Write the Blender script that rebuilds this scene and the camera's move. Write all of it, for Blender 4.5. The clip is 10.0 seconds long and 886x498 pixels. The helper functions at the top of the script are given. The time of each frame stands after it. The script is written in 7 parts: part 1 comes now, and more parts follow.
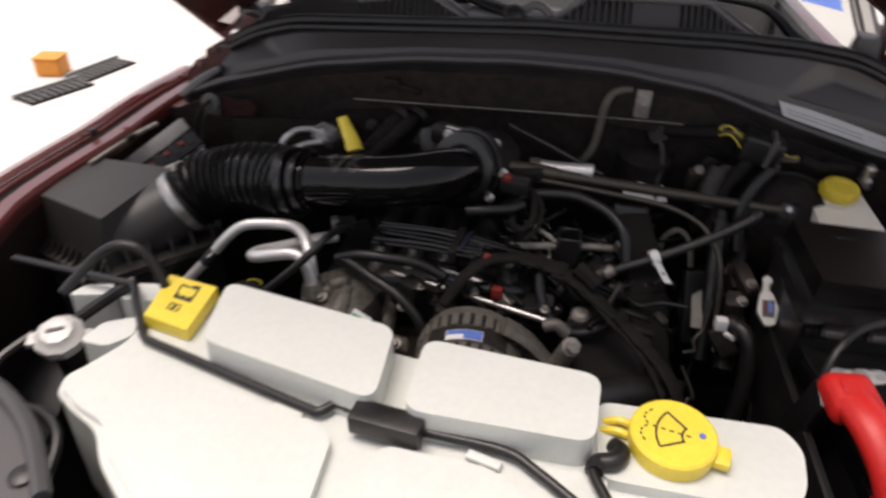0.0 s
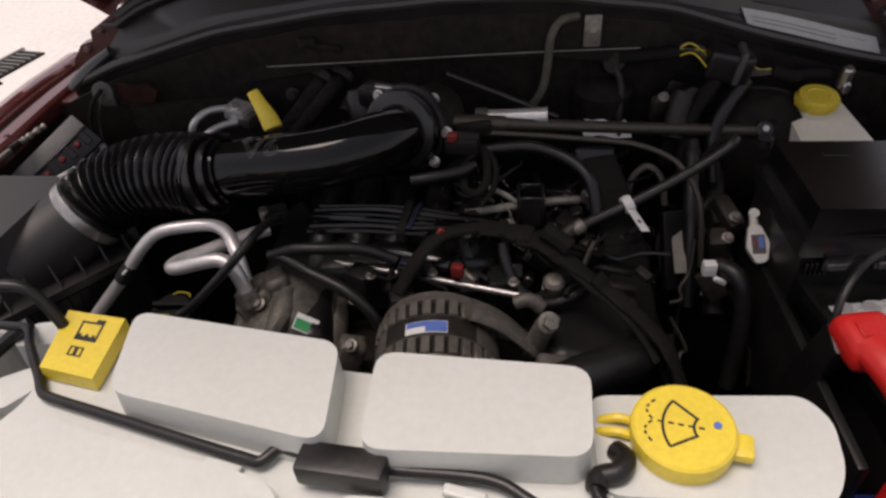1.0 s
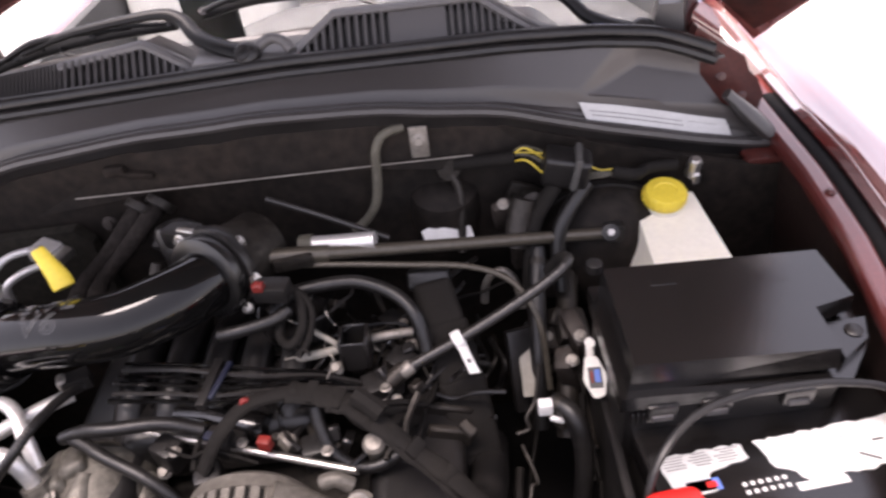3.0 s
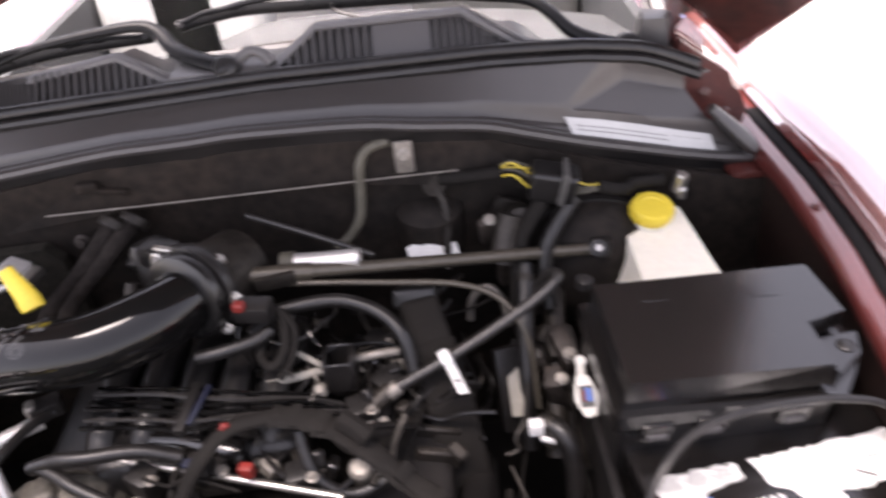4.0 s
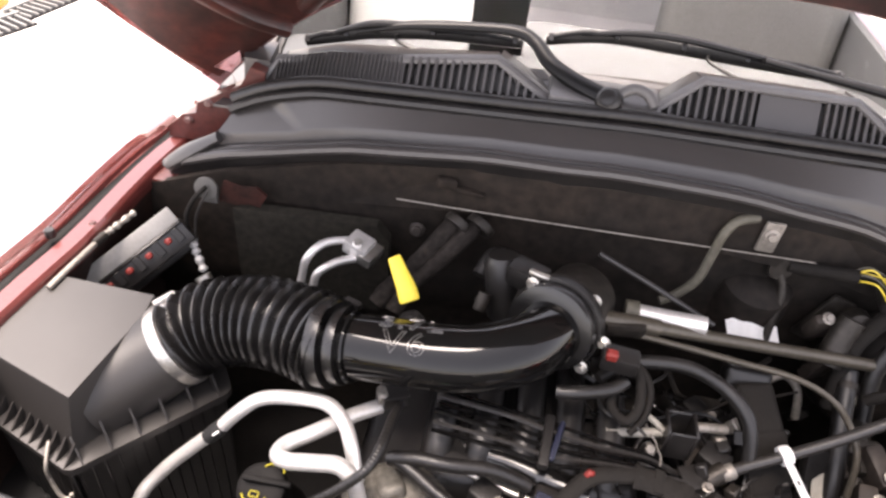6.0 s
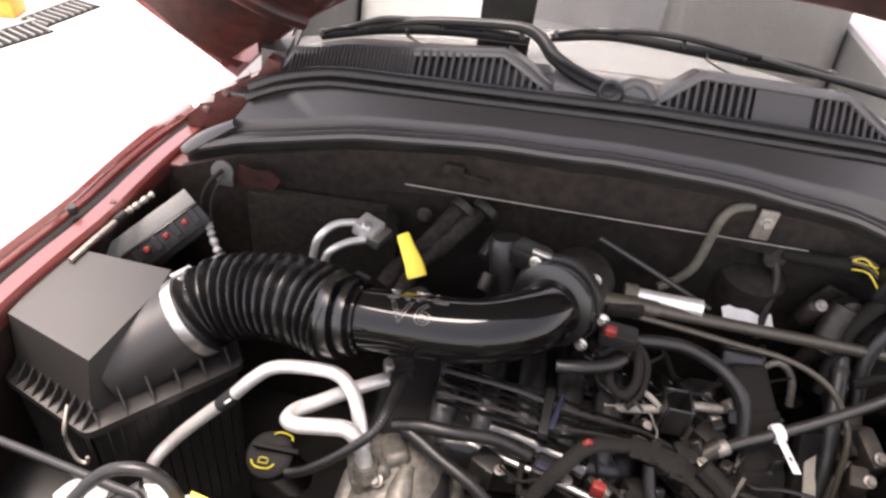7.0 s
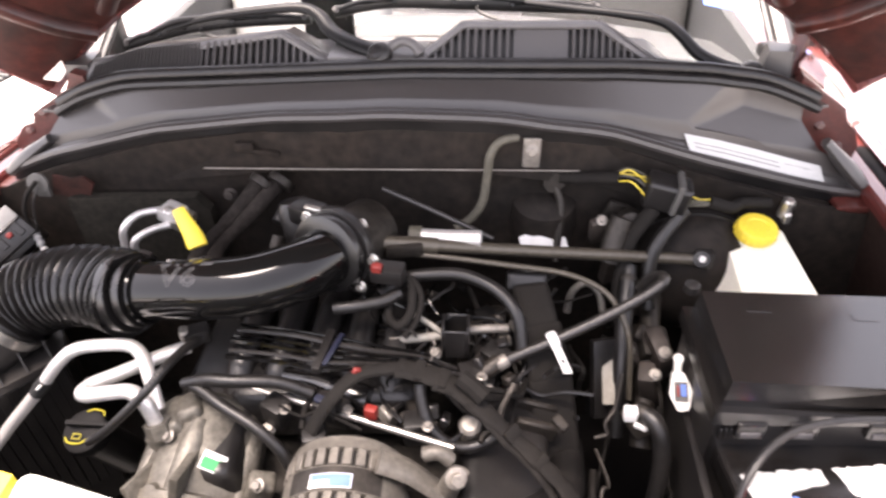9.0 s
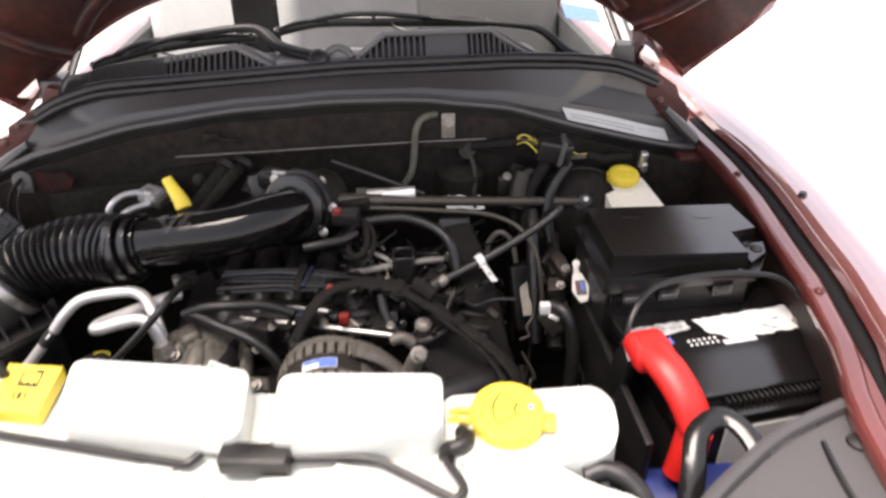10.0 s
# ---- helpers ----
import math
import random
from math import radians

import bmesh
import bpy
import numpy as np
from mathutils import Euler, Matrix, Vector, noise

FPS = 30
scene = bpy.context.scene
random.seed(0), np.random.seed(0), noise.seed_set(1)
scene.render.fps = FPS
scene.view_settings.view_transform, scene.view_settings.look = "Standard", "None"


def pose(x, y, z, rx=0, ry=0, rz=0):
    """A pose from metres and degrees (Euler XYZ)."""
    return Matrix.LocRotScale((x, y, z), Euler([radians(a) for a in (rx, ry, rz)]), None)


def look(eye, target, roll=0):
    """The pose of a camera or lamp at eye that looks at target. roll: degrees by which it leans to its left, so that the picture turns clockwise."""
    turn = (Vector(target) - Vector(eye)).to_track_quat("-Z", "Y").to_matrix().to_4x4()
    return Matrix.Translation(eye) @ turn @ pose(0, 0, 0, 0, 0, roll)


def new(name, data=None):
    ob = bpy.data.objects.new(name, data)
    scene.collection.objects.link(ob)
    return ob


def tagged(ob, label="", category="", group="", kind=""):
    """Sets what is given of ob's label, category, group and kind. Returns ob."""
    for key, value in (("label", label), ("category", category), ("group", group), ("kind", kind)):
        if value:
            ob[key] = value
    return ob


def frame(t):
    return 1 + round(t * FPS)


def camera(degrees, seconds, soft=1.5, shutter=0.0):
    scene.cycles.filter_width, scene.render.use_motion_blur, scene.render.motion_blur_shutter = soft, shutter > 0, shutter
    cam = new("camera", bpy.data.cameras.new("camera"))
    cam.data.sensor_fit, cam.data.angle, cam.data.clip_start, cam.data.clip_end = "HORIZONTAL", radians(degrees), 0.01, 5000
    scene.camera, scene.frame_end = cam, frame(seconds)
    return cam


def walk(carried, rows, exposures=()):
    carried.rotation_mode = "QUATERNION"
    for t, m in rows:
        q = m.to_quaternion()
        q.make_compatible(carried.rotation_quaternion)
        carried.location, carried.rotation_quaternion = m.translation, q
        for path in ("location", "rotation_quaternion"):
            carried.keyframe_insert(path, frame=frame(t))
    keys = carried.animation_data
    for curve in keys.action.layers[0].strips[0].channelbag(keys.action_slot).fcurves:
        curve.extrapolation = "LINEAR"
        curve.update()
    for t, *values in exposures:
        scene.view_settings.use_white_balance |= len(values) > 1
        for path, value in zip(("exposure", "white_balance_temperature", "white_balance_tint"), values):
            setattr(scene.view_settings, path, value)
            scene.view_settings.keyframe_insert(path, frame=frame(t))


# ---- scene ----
cam = camera(66.0, 10.0, soft=2.6, shutter=0.5)
PATH = [
    (0, (0.0343, -0.0767, 1.5142), (-0.2262, 1.5569, 0.3902), 1.83),
    (0.5, (0.0439, 0.0114, 1.4838), (-0.0681, 1.6133, 0.2915), -2.69),
    (1, (0.0395, 0.0522, 1.4710), (-0.1160, 1.6083, 0.2244), -4.28),
    (1.5, (0.0197, 0.1262, 1.4753), (-0.0647, 1.6769, 0.2151), -2.17),
    (2, (-0.0393, 0.2356, 1.5281), (-0.0738, 1.7467, 0.2183), 3.82),
    (2.5, (0.1205, 0.2241, 1.5320), (0.0055, 1.7980, 0.3034), -3.40),
    (2.7, (0.1841, 0.2433, 1.5502), (0.0677, 1.7909, 0.2888), -5.78),
    (3.8, (0.3030, 0.2381, 1.5785), (0.2689, 1.7614, 0.2830), -8.09),
    (4, (0.2332, 0.2597, 1.5574), (0.2271, 1.8187, 0.3046), -5.71),
    (4.5, (0.0844, 0.2924, 1.5543), (0.0088, 1.8562, 0.3097), -1.45),
    (5, (-0.0570, 0.3236, 1.5738), (-0.0913, 1.8567, 0.2898), 3.82),
    (5.5, (-0.1428, 0.3328, 1.6235), (-0.2532, 1.8221, 0.2932), 4.79),
    (5.7, (-0.1844, 0.3231, 1.6255), (-0.2830, 1.8224, 0.3055), 6.20),
    (6.8, (-0.2017, 0.2500, 1.6063), (-0.3246, 1.7795, 0.3235), 8.02),
    (7, (-0.1887, 0.2405, 1.6060), (-0.3121, 1.7836, 0.3397), 7.66),
    (7.5, (-0.1361, 0.2257, 1.6051), (-0.2864, 1.7694, 0.3425), 5.68),
    (8, (-0.0156, 0.2121, 1.6002), (-0.1766, 1.7607, 0.3447), 2.17),
    (8.5, (0.0818, 0.1881, 1.5945), (-0.0855, 1.7553, 0.3633), -1.00),
    (9, (0.1334, 0.1777, 1.5942), (-0.0084, 1.7403, 0.3540), -1.45),
    (9.5, (0.1900, 0.0416, 1.6225), (0.1503, 1.6579, 0.4452), -4.96),
    (10, (0.0689, -0.1411, 1.5656), (0.2192, 1.5436, 0.4982), -0.42),
]
EXPOSURES = [(0.0, 1.2, 6900, 18), (0.5, 1.05, 7000, 18), (1.0, 0.78, 7000, 22), (1.5, 0.72, 7000, 22), (2.0, 1.12, 6900, 30), (2.5, 2.2, 6850, 28), (4.0, 2.95, 6800, 24), (4.5, 2.98, 6950, 23), (5.5, 3.32, 7100, 20), (7.5, 3.02, 7100, 21), (8.5, 3.2, 7100, 22), (9.0, 3.52, 7100, 22), (9.5, 3.45, 7100, 20), (10.0, 2.55, 7000, 18)]
SKY, SUN = 0.075, 1.9
CAP_TURN = 13
walk(cam, [(t, look(eye, target, roll)) for t, eye, target, roll in PATH], EXPOSURES)

# ---- world and lights ----
world = bpy.data.worlds.new("world")
scene.world = world
world.use_nodes = True
wn = world.node_tree
bg = wn.nodes["Background"]
sky = wn.nodes.new("ShaderNodeTexSky")
sky.sky_type = "NISHITA"
sky.sun_disc = False
sky.sun_elevation, sky.sun_rotation = radians(77), radians(-76)
sky.air_density, sky.dust_density, sky.ozone_density = 1.0, 1.5, 1.0
haze = wn.nodes.new("ShaderNodeHueSaturation")  # a pale, hazy sky
haze.inputs["Saturation"].default_value = 0.35
wn.links.new(sky.outputs[0], haze.inputs["Color"])
wn.links.new(haze.outputs[0], bg.inputs[0])
bg.inputs[1].default_value = SKY

sun_data = bpy.data.lights.new("sun", "SUN")
sun_data.energy, sun_data.angle, sun_data.color = SUN, radians(42), (1.0, 0.95, 0.88)
sun = new("sun", sun_data)
sun.matrix_world = look((-1.75, 0.44, 8.0), (0, 0, 0))


# ---- materials ----
def material(name, colour, rough=0.5, metal=0.0, grain=60.0, vary=0.15, bump=0.15, stain=0.25, stain_scale=7.0,
             stain_colour=None, coat=0.0, spec=0.5, emit=0.0, coat_ior=1.5, subsurface=0.0, vary_object=0.0):
    m = bpy.data.materials.new(name)
    m.use_nodes = True
    nt = m.node_tree
    b = nt.nodes["Principled BSDF"]
    link = nt.links.new
    co = nt.nodes.new("ShaderNodeTexCoord")
    fine = nt.nodes.new("ShaderNodeTexNoise")
    fine.inputs["Scale"].default_value, fine.inputs["Detail"].default_value = grain, 6.0
    broad = nt.nodes.new("ShaderNodeTexNoise")
    broad.inputs["Scale"].default_value, broad.inputs["Detail"].default_value = stain_scale, 5.0
    link(co.outputs["Object"], fine.inputs["Vector"])
    link(co.outputs["Object"], broad.inputs["Vector"])
    dark = stain_colour or tuple(c * 0.55 for c in colour)
    r1 = nt.nodes.new("ShaderNodeValToRGB")
    r1.color_ramp.elements[0].position, r1.color_ramp.elements[1].position = 0.35, 0.7
    r1.color_ramp.elements[0].color = (0, 0, 0, 1)
    r1.color_ramp.elements[1].color = (stain, stain, stain, 1)
    link(broad.outputs["Fac"], r1.inputs["Fac"])
    mix = nt.nodes.new("ShaderNodeMix")
    mix.data_type = "RGBA"
    mix.inputs["A"].default_value, mix.inputs["B"].default_value = (*colour, 1), (*dark, 1)
    link(r1.outputs["Color"], mix.inputs["Factor"])
    mul = nt.nodes.new("ShaderNodeMapRange")
    mul.inputs["To Min"].default_value, mul.inputs["To Max"].default_value = 1 - vary, 1 + vary
    mul.inputs["From Min"].default_value, mul.inputs["From Max"].default_value = 0.3, 0.7
    link(fine.outputs["Fac"], mul.inputs["Value"])
    hsv = nt.nodes.new("ShaderNodeHueSaturation")
    link(mix.outputs["Result"], hsv.inputs["Color"])
    link(mul.outputs["Result"], hsv.inputs["Value"])
    link(hsv.outputs["Color"], b.inputs["Base Color"])
    rr = nt.nodes.new("ShaderNodeMapRange")
    rr.inputs["To Min"].default_value, rr.inputs["To Max"].default_value = max(0.02, rough * 0.8), min(1.0, rough * 1.25)
    link(broad.outputs["Fac"], rr.inputs["Value"])
    link(rr.outputs["Result"], b.inputs["Roughness"])
    if bump:
        bn = nt.nodes.new("ShaderNodeBump")
        bn.inputs["Strength"].default_value, bn.inputs["Distance"].default_value = bump, 0.002
        link(fine.outputs["Fac"], bn.inputs["Height"])
        link(bn.outputs["Normal"], b.inputs["Normal"])
    b.inputs["Metallic"].default_value = metal
    b.inputs["Specular IOR Level"].default_value = spec
    b.inputs["Coat Weight"].default_value = coat
    b.inputs["Coat Roughness"].default_value = 0.05
    b.inputs["Coat IOR"].default_value = coat_ior
    if subsurface:
        b.inputs["Subsurface Weight"].default_value = subsurface
        b.inputs["Subsurface Radius"].default_value = (0.028, 0.03, 0.024)
    if emit:
        b.inputs["Emission Color"].default_value = (*colour, 1)
        b.inputs["Emission Strength"].default_value = emit
    return m


# the pale pink stain stands in for white reflections on the fenders
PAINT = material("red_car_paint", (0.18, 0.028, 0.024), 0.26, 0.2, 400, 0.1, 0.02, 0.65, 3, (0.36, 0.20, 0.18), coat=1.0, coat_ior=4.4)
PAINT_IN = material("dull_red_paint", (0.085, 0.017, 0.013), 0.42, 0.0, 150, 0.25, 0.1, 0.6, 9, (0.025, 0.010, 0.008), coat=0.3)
# darker copy of PAINT_IN, its colour lowered to offset light bounced off the ground
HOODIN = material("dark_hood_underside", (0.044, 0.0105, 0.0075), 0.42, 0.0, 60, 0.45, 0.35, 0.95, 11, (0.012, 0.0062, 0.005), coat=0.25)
COWL = material("grey_black_plastic", (0.0440, 0.0398, 0.0384), 0.36, 0.0, 700, 0.12, 0.10, 0.35, 6, spec=0.65)
BLACK = material("black_plastic", (0.0080, 0.0074, 0.0074), 0.36, 0.0, 300, 0.3, 0.12, 0.6, 14, (0.0205, 0.0180, 0.0165))
BOXBLACK = material("satin_black_plastic", (0.0068, 0.0061, 0.0059), 0.17, 0.0, 600, 0.12, 0.06, 0.3, 8, spec=0.9)
LIDGREY = material("dark_grey_lid_plastic", (0.0270, 0.0245, 0.0232), 0.44, 0.0, 800, 0.1, 0.12, 0.3, 7)
RUBBER = material("black_rubber", (0.0064, 0.0060, 0.0060), 0.40, 0.0, 200, 0.3, 0.15, 0.55, 25, (0.0195, 0.0172, 0.0158))
GLOSSBLACK = material("gloss_black_pipe", (0.0040, 0.0038, 0.0038), 0.075, 0.0, 40, 0.1, 0.02, 0.25, 10, spec=0.38)
BELLOWRUBBER = material("glossy_black_rubber", (0.007, 0.0065, 0.0065), 0.27, 0.0, 150, 0.2, 0.06, 0.3, 12, spec=0.6)
GRIME = material("grimy_metal", (0.036, 0.031, 0.0265), 0.48, 0.5, 90, 0.4, 0.4, 0.7, 18, (0.0125, 0.0105, 0.0085))
DUSTHOSE = material("dusty_heater_hose", (0.030, 0.0255, 0.0225), 0.85, 0.0, 120, 0.45, 0.5, 0.8, 18, (0.012, 0.010, 0.009), spec=0.1)
PAD = material("olive_black_pad", (0.0215, 0.0190, 0.0150), 0.8, 0.0, 90, 0.35, 0.3, 0.6, 10, spec=0.15)
FIREWALL = material("dusty_black_sheet", (0.0105, 0.0085, 0.0072), 0.72, 0.0, 60, 0.45, 0.3, 0.7, 7, (0.022, 0.016, 0.012), spec=0.2)
# much darker red than the flange above it, mottled brown
WINGDARK = material("dark_red_wing", (0.020, 0.0085, 0.007), 0.55, 0.0, 90, 0.35, 0.2, 0.7, 6, (0.030, 0.022, 0.017), spec=0.3)
# dusty grey that also carries the painted sheen of vent rims and screen foot
DUSTSHEEN = material("dusty_sheen_plastic", (0.115, 0.110, 0.108), 0.42, 0.0, 500, 0.15, 0.08, 0.5, 9, (0.060, 0.057, 0.056))
ALU = material("cast_aluminium", (0.150, 0.139, 0.119), 0.5, 0.4, 130, 0.3, 0.5, 0.75, 16, (0.042, 0.037, 0.030))
ALUPIPE = material("satin_aluminium_pipe", (0.74, 0.72, 0.70), 0.36, 0.6, 200, 0.08, 0.06, 0.3, 12)
STEEL = material("bright_steel", (0.52, 0.50, 0.47), 0.3, 0.9, 200, 0.15, 0.08, 0.4, 30)
ZINC = material("dull_zinc", (0.30, 0.275, 0.245), 0.5, 0.6, 200, 0.2, 0.15, 0.6, 30)
TANK = material("milky_plastic", (0.62, 0.635, 0.60), 0.30, 0.0, 120, 0.03, 0.03, 0.3, 6, (0.50, 0.515, 0.47), subsurface=0.45)
RESERVOIR = material("cream_plastic", (0.84, 0.80, 0.70), 0.38, 0.0, 120, 0.04, 0.03, 0.2, 12, (0.72, 0.66, 0.52), subsurface=0.2)
YELLOW = material("yellow_plastic", (0.80, 0.61, 0.06), 0.38, 0.0, 200, 0.06, 0.05, 0.2, 20)
INK = material("black_print", (0.015, 0.015, 0.015), 0.6, 0.0, 100, 0.1, 0.0, 0.1)
RED = material("red_plastic", (0.62, 0.018, 0.014), 0.42, 0.0, 150, 0.08, 0.06, 0.2, 20)
REDCLIP = material("red_clip_plastic", (0.20, 0.018, 0.013), 0.5, 0.0, 150, 0.1, 0.05, 0.4, 40)
WHITE = material("white_label_paper", (0.75, 0.74, 0.72), 0.5, 0.0, 200, 0.04, 0.02, 0.12, 40)
WHITEPL = material("white_plastic", (0.62, 0.60, 0.55), 0.45, 0.0, 200, 0.06, 0.05, 0.3, 40)
GREYPRINT = material("grey_print", (0.10, 0.10, 0.10), 0.6, 0.0, 100, 0.1, 0.0, 0.1)
BLUE = material("blue_plastic", (0.01, 0.02, 0.12), 0.45, 0.0, 100, 0.1, 0.05, 0.2)
PALEBLUE = material("blue_print", (0.09, 0.17, 0.50), 0.5, 0.0, 100, 0.1, 0.0, 0.1)
DIMBLUE = material("dull_blue_band", (0.007, 0.009, 0.024), 0.5, 0.0, 100, 0.1, 0.0, 0.2)
GREEN = material("green_print", (0.03, 0.30, 0.10), 0.5, 0.0, 100, 0.1, 0.0, 0.15)
BEIGE = material("beige_hose", (0.10, 0.092, 0.070), 0.6, 0.0, 150, 0.15, 0.1, 0.5, 30)
RELAYPLATE = material("pale_plastic_plate", (0.27, 0.26, 0.245), 0.5, 0.0, 200, 0.08, 0.05, 0.4, 20)
GREYPLATE = material("grey_plastic_plate", (0.075, 0.072, 0.068), 0.5, 0.0, 200, 0.08, 0.05, 0.3, 20)
PALEGREY = material("pale_grey_cap", (0.55, 0.54, 0.52), 0.4, 0.1, 200, 0.08, 0.05, 0.3, 30)
TAPE = material("woven_black_tape", (0.0105, 0.0094, 0.0086), 0.75, 0.0, 500, 0.3, 0.35, 0.6, 22, (0.0185, 0.0165, 0.0145), spec=0.12)
ALTGREY = material("pale_cast_housing", (0.165, 0.151, 0.131), 0.5, 0.35, 130, 0.22, 0.4, 0.65, 16, (0.060, 0.053, 0.045))
OLIVE = material("brown_olive_pipe", (0.085, 0.074, 0.058), 0.32, 0.3, 150, 0.15, 0.1, 0.4, 14)
RUST = material("dusty_brown_metal", (0.040, 0.031, 0.0255), 0.6, 0.2, 70, 0.35, 0.4, 0.7, 20, (0.013, 0.010, 0.0085))
CAPBLACK = material("matt_black_cap", (0.006, 0.0055, 0.0055), 0.6, 0.0, 300, 0.2, 0.1, 0.3, 20, spec=0.15)
PATCHRED = material("grimy_red_patch", (0.034, 0.0105, 0.008), 0.7, 0.0, 90, 0.4, 0.2, 0.9, 30, (0.014, 0.008, 0.006), spec=0.2)
FLANGE = material("red_flange_paint", (0.135, 0.029, 0.025), 0.35, 0.1, 200, 0.12, 0.04, 0.4, 9, (0.05, 0.012, 0.010), coat=1.0, coat_ior=1.55)
# letter outlines coloured lighter than the black pipe in place of edge glints
LETTERGLINT = material("glint_letter_edge", (0.042, 0.040, 0.038), 0.22, 0.0, 300, 0.3, 0.05, 0.6, 60, (0.006, 0.006, 0.006), spec=0.9)
ARMBLACK = material("satin_black_arm", (0.0060, 0.0060, 0.0064), 0.42, 0.0, 300, 0.15, 0.05, 0.3, 20, spec=0.22)
GRATEBAR = material("pale_steel_bar", (0.20, 0.20, 0.19), 0.6, 0.0, 100, 0.1, 0.05, 0.3, 10)
HOSEGREY = material("satin_grey_hose", (0.022, 0.020, 0.0185), 0.36, 0.0, 300, 0.2, 0.1, 0.4, 20, spec=0.6)
PALETUBE = material("pale_beige_tube", (0.30, 0.28, 0.24), 0.45, 0.0, 150, 0.1, 0.05, 0.4, 40)
INFOPAPER = material("worn_label_paper", (0.52, 0.52, 0.51), 0.45, 0.0, 300, 0.08, 0.02, 0.3, 25)
SUPPORT = material("grey_black_support", (0.060, 0.057, 0.058), 0.45, 0.0, 500, 0.1, 0.1, 0.3, 8)
CONCRETE = material("pale_concrete", (0.62, 0.60, 0.57), 0.7, 0.0, 25, 0.08, 0.1, 0.3, 0.8)
GRATE = material("dark_cast_iron", (0.016, 0.016, 0.017), 0.8, 0.0, 60, 0.2, 0.2, 0.4, spec=0.1)
DASH = material("grey_dashboard", (0.083, 0.084, 0.087), 0.7, 0.0, 300, 0.1, 0.2, 0.3, 3)
# cloth whitened so its colour carries the brightness seen through the glass
SEATGLARE = material("glare_white_cloth", (0.62, 0.615, 0.60), 0.9, 0.0, 400, 0.15, 0.2, 0.3, 6)
SEATGREY = material("grey_cloth", (0.12, 0.118, 0.115), 0.9, 0.0, 400, 0.2, 0.2, 0.3, 6)
OILPRINT = material("dull_yellow_print", (0.42, 0.36, 0.03), 0.5, 0.0, 100, 0.1, 0.0, 0.3, 60)
ORANGE = material("orange_paint", (0.75, 0.28, 0.03), 0.5)

GLASS = bpy.data.materials.new("windscreen_glass")
GLASS.use_nodes = True
_g = GLASS.node_tree.nodes["Principled BSDF"]
_g.inputs["Base Color"].default_value = (0.74, 0.76, 0.755, 1)
_g.inputs["Roughness"].default_value = 0.02
_g.inputs["Transmission Weight"].default_value = 1.0
_g.inputs["IOR"].default_value = 1.025


# ---- mesh helpers ----
def thing(name, label, category, at=(0, 0, 0), group="", kind=""):
    e = new(name)
    e.location = Vector(at)
    e.empty_display_size = 0.03
    return tagged(e, label, category, group, kind)


def part(name, bm, mat, parent=None, label="", smooth=True, angle=38):
    bmesh.ops.recalc_face_normals(bm, faces=bm.faces)
    me = bpy.data.meshes.new(name)
    bm.to_mesh(me)
    bm.free()
    me.materials.append(mat)
    if smooth:
        me.polygons.foreach_set("use_smooth", [True] * len(me.polygons))
        me.set_sharp_from_angle(angle=radians(angle))
    ob = new(name, me)
    if parent:
        ob.parent = parent
        off = parent.location if parent.type == "EMPTY" else Vector((0, 0, 0))
        ob.matrix_parent_inverse = Matrix.Translation(-off)
    if label:
        tagged(ob, label)
    return ob


def smooth_path(pts, n=6, closed=False):
    """Catmull-Rom through the points."""
    p = [Vector(q) for q in pts]
    if len(p) < 3:
        return p
    out = []
    for i in range(len(p) - 1):
        a, b, c, d = p[max(i - 1, 0)], p[i], p[i + 1], p[min(i + 2, len(p) - 1)]
        for k in range(n):
            t = k / n
            out.append(0.5 * ((2 * b) + (c - a) * t + (2 * a - 5 * b + 4 * c - d) * t * t + (3 * b - a - 3 * c + d) * t ** 3))
    out.append(p[-1])
    return out


def tube(pts, r, sides=10, n=6, smooth=True, bm=None, flat=1.0, cap=True):
    """A tube along pts; r: a number or a function of 0..1; flat: squash across."""
    path = smooth_path(pts, n) if smooth else [Vector(q) for q in pts]
    bm = bm or bmesh.new()
    tang = [(path[min(i + 1, len(path) - 1)] - path[max(i - 1, 0)]).normalized() for i in range(len(path))]
    up = Vector((0, 0, 1)) if abs(tang[0].z) < 0.9 else Vector((0, 1, 0))
    side = tang[0].cross(up).normalized()
    rings = []
    for i, (p, t) in enumerate(zip(path, tang)):
        side = (side - t * side.dot(t)).normalized()
        nrm = side.cross(t)
        rad = r(i / (len(path) - 1)) if callable(r) else r
        rings.append([bm.verts.new(p + side * math.cos(a) * rad + nrm * math.sin(a) * rad * flat)
                      for a in (2 * math.pi * k / sides for k in range(sides))])
    for a, b in zip(rings, rings[1:]):
        for k in range(sides):
            bm.faces.new((a[k], a[(k + 1) % sides], b[(k + 1) % sides], b[k]))
    if cap:
        bm.faces.new(rings[0])
        bm.faces.new(rings[-1])
    return bm


def bevel(bm, w, seg=2, angle=30):
    if w > 0:
        edges = [e for e in bm.edges if len(e.link_faces) == 2 and e.calc_face_angle() > radians(angle)]
        bmesh.ops.bevel(bm, geom=edges, offset=w, segments=seg, affect="EDGES", profile=0.6)
    return bm


